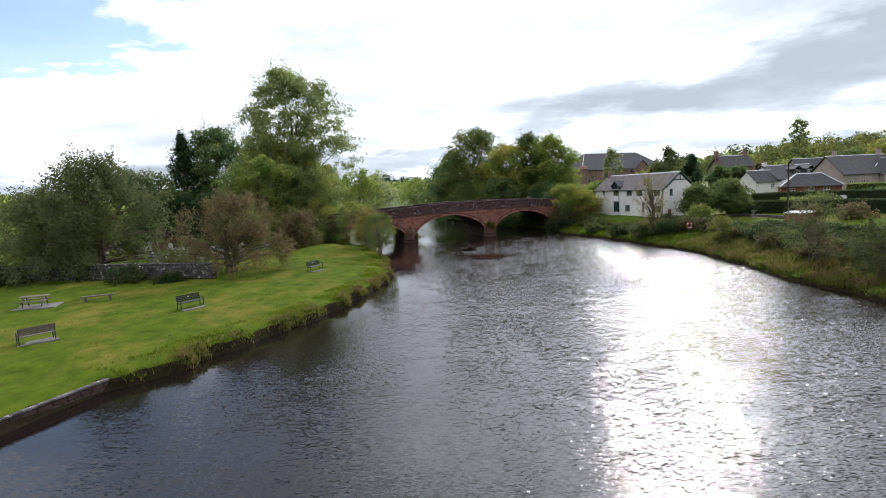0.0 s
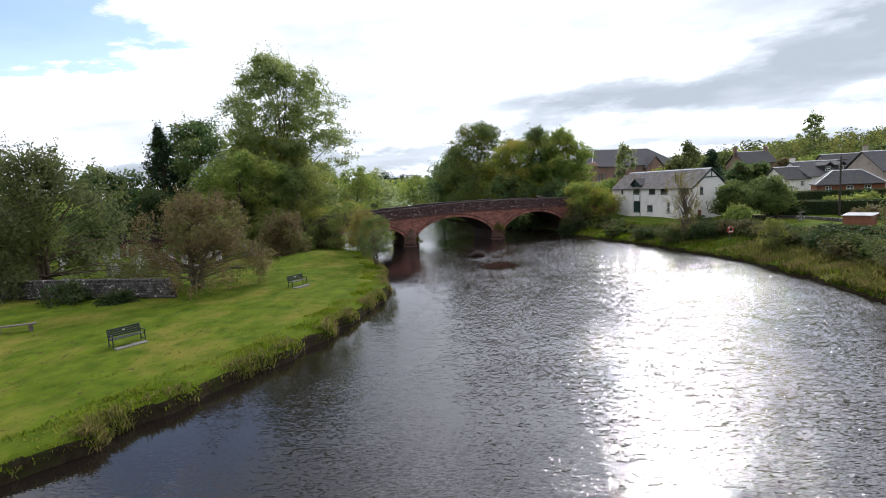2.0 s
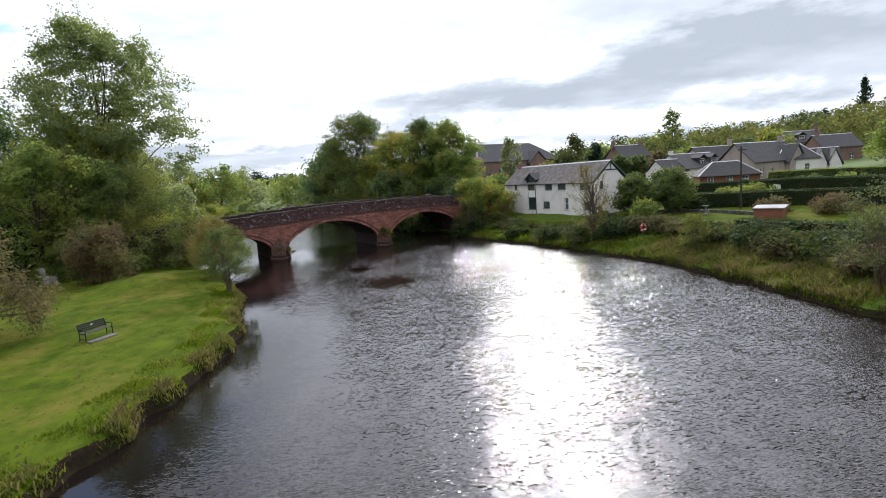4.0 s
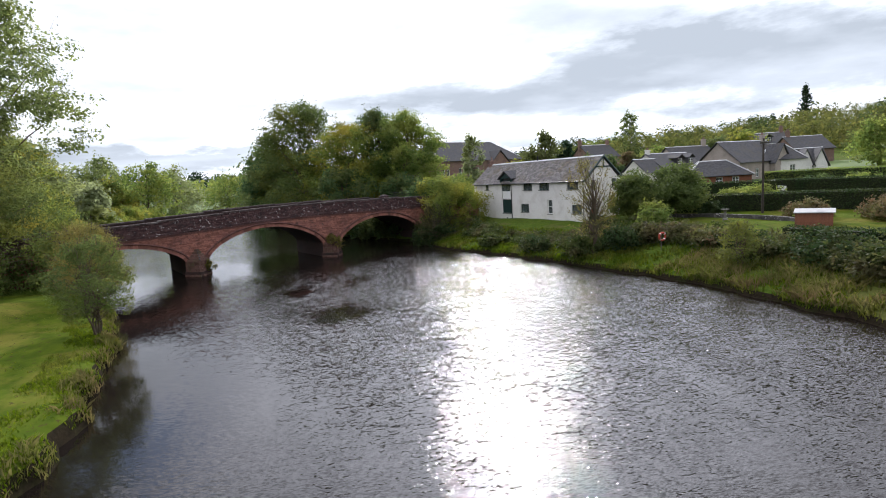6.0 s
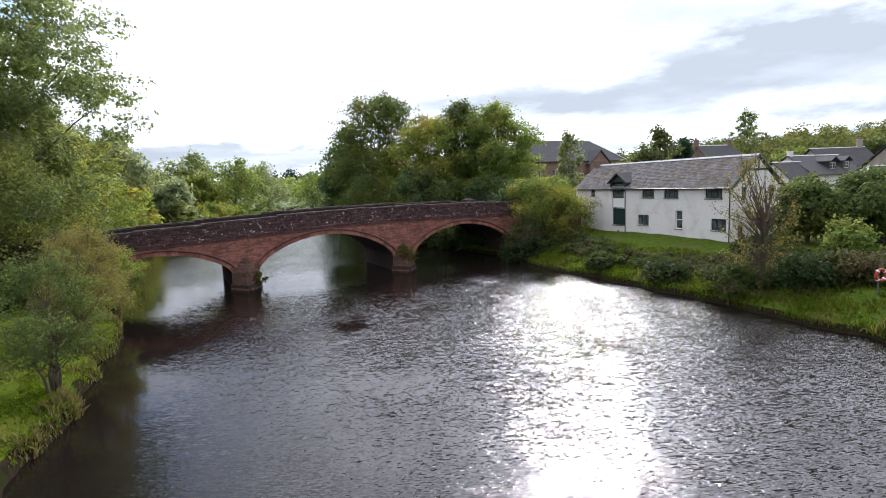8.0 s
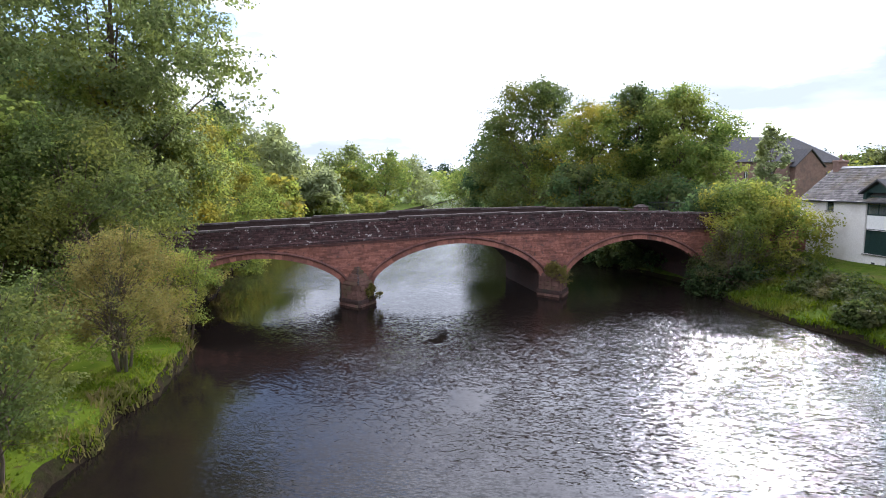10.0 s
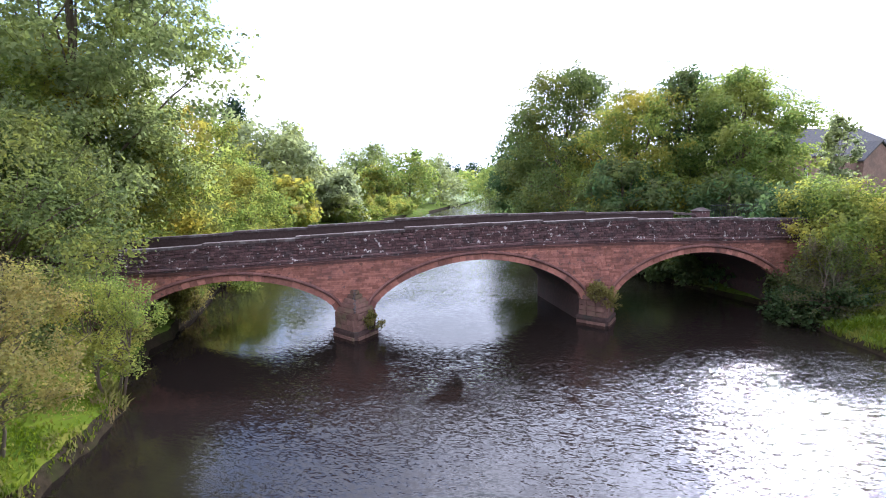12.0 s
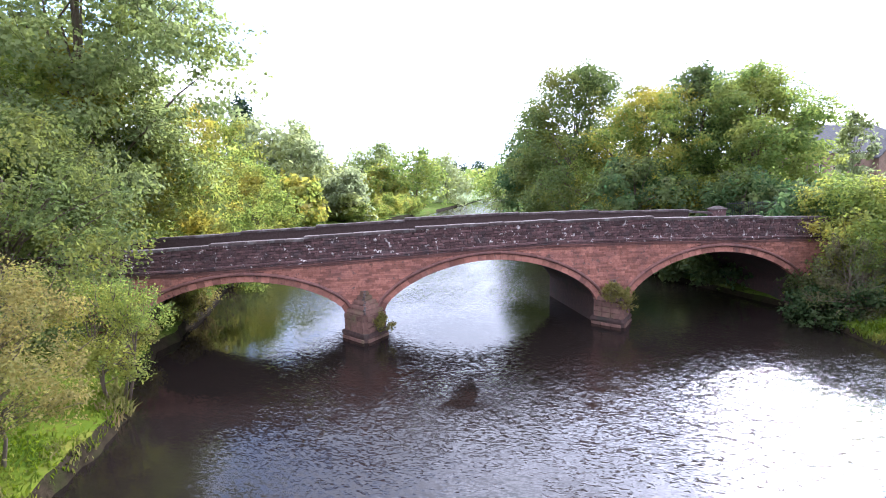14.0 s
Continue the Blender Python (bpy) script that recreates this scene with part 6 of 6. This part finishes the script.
# ---- lawn furniture ----
def build_bench(m, label, slatted=False):
    b = thing("park_bench", m, label, "bench", "benches on the lawn")
    w = 1.7
    for x in (-w / 2, w / 2):
        g = Geo()
        g.tube([(x, -0.24, 0), (x, -0.24, 0.4), (x, -0.26, 0.62)], [0.03] * 3, 6)
        g.tube([(x, 0.24, 0), (x, 0.2, 0.42), (x, 0.32, 0.92)], [0.03] * 3, 6)
        g.tube([(x, -0.28, 0.62), (x, 0.0, 0.66), (x, 0.24, 0.62)], [0.032] * 3, 6)
        g.tube([(x, -0.24, 0.4), (x, 0.22, 0.4)], [0.028] * 2, 6)
        g.tube([(x, -0.24, 0.12), (x, 0.23, 0.12)], [0.02] * 2, 6)
        part("end_frame", g, DARK_METAL, b)
    for i in range(5):
        y = -0.22 + i * 0.1
        part("seat_slat", Geo().box(-w / 2, w / 2, y, y + 0.085, 0.415, 0.445, None, 0.008), DARK_METAL if not slatted else GREY_WOOD, b)
    for i in range(4):
        z = 0.5 + i * 0.11
        y = 0.215 + (z - 0.42) * 0.24
        part("back_slat", Geo().box(-w / 2, w / 2, y, y + 0.025, z, z + 0.095, None, 0.006), DARK_METAL if not slatted else GREY_WOOD, b)
    if not slatted:
        part("plaque", Geo().box(-0.07, 0.07, 0.262, 0.27, 0.74, 0.8), LEAD, b, "small pale plaque")
    return b


def pad(x, y, rz, w, d):
    solid("bench_pad", Geo().box(-w / 2, w / 2, -d / 2, d / 2, -0.12, 0.035, None, 0.015), CONCRETE, pose(x, y, gz(x, y) + 0.02, rz=rz), "pale concrete slab under a park bench", "paving slab", "bench slabs")


def furniture():
    for x, y, rz, lab in ((-20.4, 31.7, 62, "black metal park bench with a small plaque"), (-17.1, 48.6, 66, "black metal park bench by the river")):
        build_bench(pose(x, y, gz(x, y) + 0.05, rz=rz), lab)
        c, s_ = math.cos(radians(rz)), math.sin(radians(rz))
        pad(x + 0.38 * s_, y - 0.38 * c, rz, 1.7, 0.45)
    build_bench(pose(-24.6, 23.2, gz(-24.6, 23.2) + 0.05, rz=236), "weathered slatted park bench with metal arms", True)
    pad(-24.6, 23.2, 56, 2.0, 0.9)
    # low plank bench
    x, y = -29.0, 33.6
    b = thing("plank_bench", pose(x, y, gz(x, y) + 0.03, rz=30), "low weathered plank bench on two posts", "bench", "benches on the lawn")
    part("plank", Geo().box(-1.1, 1.1, -0.16, 0.16, 0.36, 0.44, None, 0.015), GREY_WOOD, b)
    for x_ in (-0.8, 0.8):
        part("leg", Geo().box(x_ - 0.09, x_ + 0.09, -0.12, 0.12, -0.1, 0.36), GREY_WOOD, b)
    # picnic table on its slab
    x, y = -32.4, 31.6
    t = thing("picnic_table", pose(x, y, gz(x, y) + 0.07, rz=24), "grey weathered wooden picnic table with fixed benches", "picnic table")
    for i in range(5):
        part("top_board", Geo().box(-0.9, 0.9, -0.37 + i * 0.15, -0.235 + i * 0.15, 0.72, 0.76, None, 0.008), GREY_WOOD, t)
    for s_ in (-1, 1):
        part("seat_board", Geo().box(-0.9, 0.9, s_ * 0.72 - 0.13, s_ * 0.72 + 0.13, 0.42, 0.46, None, 0.008), GREY_WOOD, t)
        g = Geo().tube([(s_ * 0.6, -0.6, 0), (s_ * 0.6, -0.25, 0.72)], [0.055] * 2, 4).tube([(s_ * 0.6, 0.6, 0), (s_ * 0.6, 0.25, 0.72)], [0.055] * 2, 4)
        g.box(s_ * 0.6 - 0.04, s_ * 0.6 + 0.04, -0.78, 0.78, 0.34, 0.42)
        part("leg_frame", g, GREY_WOOD, t)
    solid("table_pad", Geo().box(-1.2, 1.5, -1.0, 1.0, -0.15, 0.015, None, 0.02), CONCRETE, pose(x, y, gz(x, y) + 0.04, rz=24), "pale worn concrete slab under the picnic table", "paving slab")


furniture()


# ---- cemetery ----
def build_cemetery():
    rng = np.random.default_rng(61)
    w = thing("cemetery_wall", pose(-61, 43.0, 0, rz=0.6), "dark dry-stone cemetery wall with upright copes", "stone wall")
    n = 37
    base = [gz(-61 + u, 43.0) for u in range(n)]
    zb = lambda u: float(np.interp(u, range(n), base))
    part("core", strip(Geo(), [float(u) for u in range(n)], 0.06, 0.5, lambda u: zb(u) - 0.4, lambda u: zb(u) + 1.2), MORTAR, w)
    spots = []
    for row in range(6):
        u = rng.uniform(0, 0.3)
        while u < 35.7:
            l_ = rng.uniform(0.22, 0.6)
            spots.append((u + l_ / 2, 0.06 - rng.uniform(0, 0.05), zb(u) + 0.03 + (row + 0.5) * 0.2 + rng.uniform(-0.02, 0.02), l_ - 0.02, 0.16, 0.2 * rng.uniform(0.8, 0.98), 0.0))
            u += l_
    lay_stones("wall_stone", spots, DRY_STONE, w, 32, 62, 0.1, 0.09)
    kinds = unit_meshes("cope_stone", DRY_STONE, 4, 63, 0.12, 0.1)
    u = 0.05
    while u < 35.8:
        ob = part("cope_stone", kinds[int(rng.integers(4))], None, w)
        ob.matrix_basis = pose(u, 0.27, zb(u) + 1.32, rng.uniform(-4, 4), rng.uniform(-6, 6), rng.uniform(-4, 4)) @ Matrix.Diagonal((rng.uniform(0.12, 0.2), 0.5, rng.uniform(0.26, 0.36), 1))
        u += 0.2
    # gravestones
    for i in range(64):
        x, y = rng.uniform(-62, -31), rng.uniform(50, 76)
        if i < 8:
            x, y = (-41.0 + i * 1.15, 57.5 + (i % 3) * 2.2)
        hgt, wd = rng.uniform(0.8, 1.7), rng.uniform(0.55, 0.85)
        g = Geo()
        k = [(-wd / 2, 0), (-wd / 2, hgt * 0.8)] + [(-wd / 2 * math.cos(math.pi * j / 8), hgt * 0.8 + hgt * 0.2 * math.sin(math.pi * j / 8)) for j in range(1, 8)] + [(wd / 2, hgt * 0.8), (wd / 2, 0)]
        t = thing("gravestone", pose(x, y, gz(x, y) - 0.05, rng.uniform(-4, 4), rng.uniform(-3, 3), rng.uniform(-25, 15)), "grey weathered round-topped gravestone in the grass", "gravestone", "gravestones")
        part("slab", g.prism(k, -0.07, 0.07), GRAVE_STONE, t)
        part("base", Geo().box(-wd / 2 - 0.12, wd / 2 + 0.12, -0.18, 0.18, -0.05, 0.16, None, 0.02), GRAVE_STONE, t)


build_cemetery()


def build_quay():
    rng = np.random.default_rng(66)
    q = thing("river_wall", pose(-19.6, 9.0, 0, rz=76.5), "low stone retaining wall along the lawn", "retaining wall")
    part("core", Geo().box(0, 10.4, 0.06, 0.5, -0.9, 0.5), MORTAR, q)
    spots = []
    for row in range(4):
        u = 0.0
        while u < 10.3:
            l_ = min(rng.uniform(0.3, 0.7), 10.4 - u)
            spots.append((u + l_ / 2, 0.06, -0.25 + row * 0.2, l_ - 0.02, 0.14, 0.185, 0.0))
            u += l_
    lay_stones("wall_stone", spots, DAMP_SHADE_STONE, q, 9, 67, 0.08, 0.06)
    u = 0.0
    while u < 10.3:
        l_ = min(rng.uniform(0.6, 0.95), 10.4 - u)
        ob = part("cope_stone", Geo().box(-l_ / 2 + 0.01, l_ / 2 - 0.01, -0.03, 0.22, 0, 0.09, None, 0.02), DRY_STONE, q)
        ob.matrix_basis = pose(u + l_ / 2, 0, 0.5)
        u += l_


build_quay()


# ---- right bank things ----
def hedge(points, height, width, label, seed, mat="hedge"):
    """A clipped hedge along a line of (x, y) points."""
    rng = np.random.default_rng(seed)
    h = thing("hedge", Matrix(), label, "hedge", "garden hedges")
    P, Q = [], []
    g = Geo()
    for (xa, ya), (xb, yb) in zip(points, points[1:]):
        ln = math.hypot(xb - xa, yb - ya)
        d, nrm = np.array([(xb - xa) / ln, (yb - ya) / ln]), np.array([-(yb - ya) / ln, (xb - xa) / ln])
        n = int(ln * (height * 2 + width) * 100)
        t, face = rng.random(n) * ln, rng.random(n)
        side, top = face < 0.78, face >= 0.78
        s_ = np.where(side, np.where(rng.random(n) < 0.5, -1, 1) * width / 2, rng.uniform(-0.5, 0.5, n) * width) + rng.normal(size=n) * 0.05
        z = np.where(side, rng.random(n) * height, height) + rng.normal(size=n) * 0.04
        x, y = xa + d[0] * t + nrm[0] * s_, ya + d[1] * t + nrm[1] * s_
        P.append(np.column_stack([x, y, ground_height(x, y) + z]))
        nn = np.where(side[:, None], np.sign(s_)[:, None] * np.append(nrm, 0.25), np.array([0, 0, 1.0])) + rng.normal(size=(n, 3)) * 0.45
        Q.append(nn / np.linalg.norm(nn, axis=1, keepdims=True))
        m_ = Matrix(((d[0], nrm[0], 0, xa), (d[1], nrm[1], 0, ya), (0, 0, 1, 0), (0, 0, 0, 1)))
        k = max(2, int(ln / 2))
        for i in range(k):
            a, b_ = ln * i / k, ln * (i + 1) / k
            z0 = min(gz(xa + d[0] * a, ya + d[1] * a), gz(xa + d[0] * b_, ya + d[1] * b_))
            g.box(a, b_, -width / 2 + 0.12, width / 2 - 0.12, z0 - 0.2, z0 + height - 0.12, m_)
    part("core", g, HEDGE_CORE, h)
    P, Q = np.concatenate(P), np.concatenate(Q)
    part("foliage", leaves_mesh("foliage", P, Q, 0.15 * (0.6 + 0.8 * rng.random(len(P))), rng), LEAF[mat], h)


HEDGE_CORE = surface("hedge_twigs", (0.012, 0.018, 0.008), (0.025, 0.03, 0.012), None, None, 8, 1, 0.95, 0.5, 0.05)
hedge([(36.4, 83.2), (38.9, 79.9), (44.9, 72.6), (50.0, 64), (54, 54)], 1.75, 0.9, "tall dark clipped hedge behind the garden lawn", 1)
hedge([(32.6, 63.2), (34.6, 55.0), (36.0, 44.0)], 1.15, 0.9, "dark clipped hedge along the bank", 2)
hedge([(46.5, 98.0), (51.0, 93.4), (56.8, 86.5), (60.5, 77.0), (63, 66)], 1.75, 0.9, "dark clipped hedge beside the lane", 3)
hedge([(62.0, 97.5), (66.0, 92.0), (70.5, 80.0)], 2.2, 1.0, "green clipped hedge below the tan house", 4, "green")


def build_right_bank():
    # low kerb wall of the garden lawn and the lane's pale wall
    for name, pts, hh, ww, mat, lab in (("garden_wall", [(33.6, 80.5), (36.8, 76.0), (38.4, 70.2), (38.2, 66.8)], 0.35, 0.3, DRY_STONE, "low dark stone edging of the garden lawn"), ("lane_wall", [(46.4, 90.6), (49.4, 83.0), (52.2, 75.5), (57, 64.0)], 0.6, 0.3, CONCRETE, "low pale wall along the lane")):
        w = thing(name, Matrix(), lab, "garden wall")
        for (xa, ya), (xb, yb) in zip(pts, pts[1:]):
            ln = math.hypot(xb - xa, yb - ya)
            k = max(2, int(ln / 1.5))
            m_ = Matrix((((xb - xa) / ln, -(yb - ya) / ln, 0, xa), ((yb - ya) / ln, (xb - xa) / ln, 0, ya), (0, 0, 1, 0), (0, 0, 0, 1)))
            for i in range(k):
                t = (i + 0.5) / k
                z = gz(xa + (xb - xa) * t, ya + (yb - ya) * t)
                part("wall_block", Geo().box(ln * i / k + 0.008, ln * (i + 1) / k - 0.008, -ww / 2, ww / 2, z - 0.3, z + hh, m_, 0.03), mat, w)
    # lifebuoy on its post
    x, y = 25.9, 68.4
    z = gz(x, y)
    l_ = thing("lifebuoy", pose(x, y, z, rz=10), "orange lifebuoy on a post on the bank", "lifebuoy")
    part("post", Geo().tube([(0, 0.06, -0.3), (0, 0.06, 1.45)], [0.045, 0.045], 8), GREY_WOOD, l_)
    g = Geo(); g.smooth = True
    R_, r_ = 0.31, 0.085
    vs = [((R_ + r_ * math.cos(b)) * math.cos(a), r_ * math.sin(b) - 0.05, 1.15 + (R_ + r_ * math.cos(b)) * math.sin(a)) for a in np.linspace(0, 2 * math.pi, 24, endpoint=False) for b in np.linspace(0, 2 * math.pi, 10, endpoint=False)]
    g.add(vs, [(i * 10 + j, i * 10 + (j + 1) % 10, ((i + 1) % 24) * 10 + (j + 1) % 10, ((i + 1) % 24) * 10 + j) for i in range(24) for j in range(10)])
    part("ring", g, ORANGE, l_)
    for k in range(4):
        a = math.pi / 4 + k * math.pi / 2
        part("band", Geo().tube([(math.cos(a - 0.12) * R_, -0.05, 1.15 + math.sin(a - 0.12) * R_), (math.cos(a + 0.12) * R_, -0.05, 1.15 + math.sin(a + 0.12) * R_)], [0.093, 0.093], 10), WHITE_PAINT, l_)
    # utility pole
    x, y = 40.8, 74.4
    p_ = thing("utility_pole", pose(x, y, gz(x, y), rz=20), "dark tarred wooden utility pole with a crossarm", "utility pole")
    part("pole", Geo().tube([(0, 0, -0.5), (0, 0, 3.5), (0, 0, 7.1)], [0.12, 0.1, 0.085], 8), POLE_WOOD, p_)
    part("crossarm", Geo().box(-0.75, 0.75, -0.16, -0.06, 6.6, 6.72), POLE_WOOD, p_)
    for x_ in (-0.65, -0.25, 0.25, 0.65):
        part("insulator", Geo().tube([(x_, -0.11, 6.72), (x_, -0.11, 6.8), (x_, -0.11, 6.86)], [0.03, 0.045, 0.02], 8), CONCRETE, p_)
    # garden shed
    s_ = thing("garden_shed", pose(36.4, 66.2, gz(37.5, 65.5) + 0.02, rz=-48), "brown wooden garden shed with a pale felt roof", "shed")
    part("body", Geo().box(0, 2.5, 0, 1.7, -0.4, 1.1), BROWN_WOOD, s_)
    for i in range(6):
        part("weatherboard", Geo().box(-0.012, 2.512, -0.03, 0.0, 0.02 + i * 0.17, 0.175 + i * 0.17), BROWN_WOOD, s_)
    part("roof", Geo().prism([(-0.12, 1.06), (1.85, 1.24), (1.85, 1.3), (-0.12, 1.12)], -0.12, 2.65, Matrix(((0, 1, 0, 0), (1, 0, 0, 0), (0, 0, 1, 0), (0, 0, 0, 1)))), FELT, s_)
    # bird bath on the garden lawn
    x, y = 36.0, 73.6
    b = thing("bird_bath", pose(x, y, gz(x, y)), "grey stone bird bath on the garden lawn", "bird bath")
    part("pedestal", Geo().tube([(0, 0, -0.1), (0, 0, 0.1), (0, 0, 0.2), (0, 0, 0.8), (0, 0, 0.9)], [0.25, 0.25, 0.13, 0.11, 0.2], 10), CONCRETE, b)
    part("bowl", Geo().tube([(0, 0, 0.88), (0, 0, 0.97), (0, 0, 1.05), (0, 0, 1.0)], [0.12, 0.34, 0.38, 0.3], 14), CONCRETE, b)
    # parked cars by the lane
    for x, y, rz, mat, lab in ((55.6, 89.2, 112, CAR_WHITE, "white hatchback parked by the lane"), (59.4, 88.2, 118, CAR_SILVER, "silver car parked by the lane")):
        c = thing("car", pose(x, y, gz(x, y) + 0.05, rz=rz), lab, "car", "parked cars")
        g = Geo(); g.smooth = False
        prof = [(-2.0, 0.3), (-2.05, 0.62), (-1.95, 0.85), (-1.2, 0.95), (1.2, 0.95), (1.95, 0.85), (2.05, 0.55), (2.0, 0.3)]
        part("body", g.prism(prof, -0.85, 0.85), mat, c)
        part("cabin", Geo().prism([(-1.9, 0.95), (-1.5, 1.42), (0.35, 1.45), (1.05, 0.95)], -0.72, 0.72), RUBBER, c, "dark glazed cabin")
        part("roof", Geo().prism([(-1.5, 1.43), (-1.4, 1.49), (0.25, 1.5), (0.36, 1.455)], -0.73, 0.73), mat, c)
        for wx in (-1.25, 1.25):
            for wy in (-0.8, 0.8):
                wh = part("wheel", Geo().tube([(wx, wy - 0.09, 0.31), (wx, wy + 0.09, 0.31)], [0.31, 0.31], 14), RUBBER, c)
                part("rim", Geo().tube([(wx, wy - 0.1, 0.31), (wx, wy + 0.1, 0.31)], [0.2, 0.2], 10), LEAD, wh)


build_right_bank()


# weeds rooted in the piers
for k, (u, v, z) in enumerate(((0.9, -0.6, 0.55), (15.0, -0.95, 1.4), (15.6, -0.6, 0.9), (14.5, -0.9, 1.7))):
    p_ = BR @ Vector((u, v, z))
    tree("pier_weed", (p_.x, p_.y, p_.z), 0.9, 0.55, "yellow-green weeds rooted in the bridge pier", "weed", "round", 0.0, 14, 0.26, 900, 0.12, "pale", 0.012, 300 + k, 0.4, 3, 12, group="weeds on the piers")
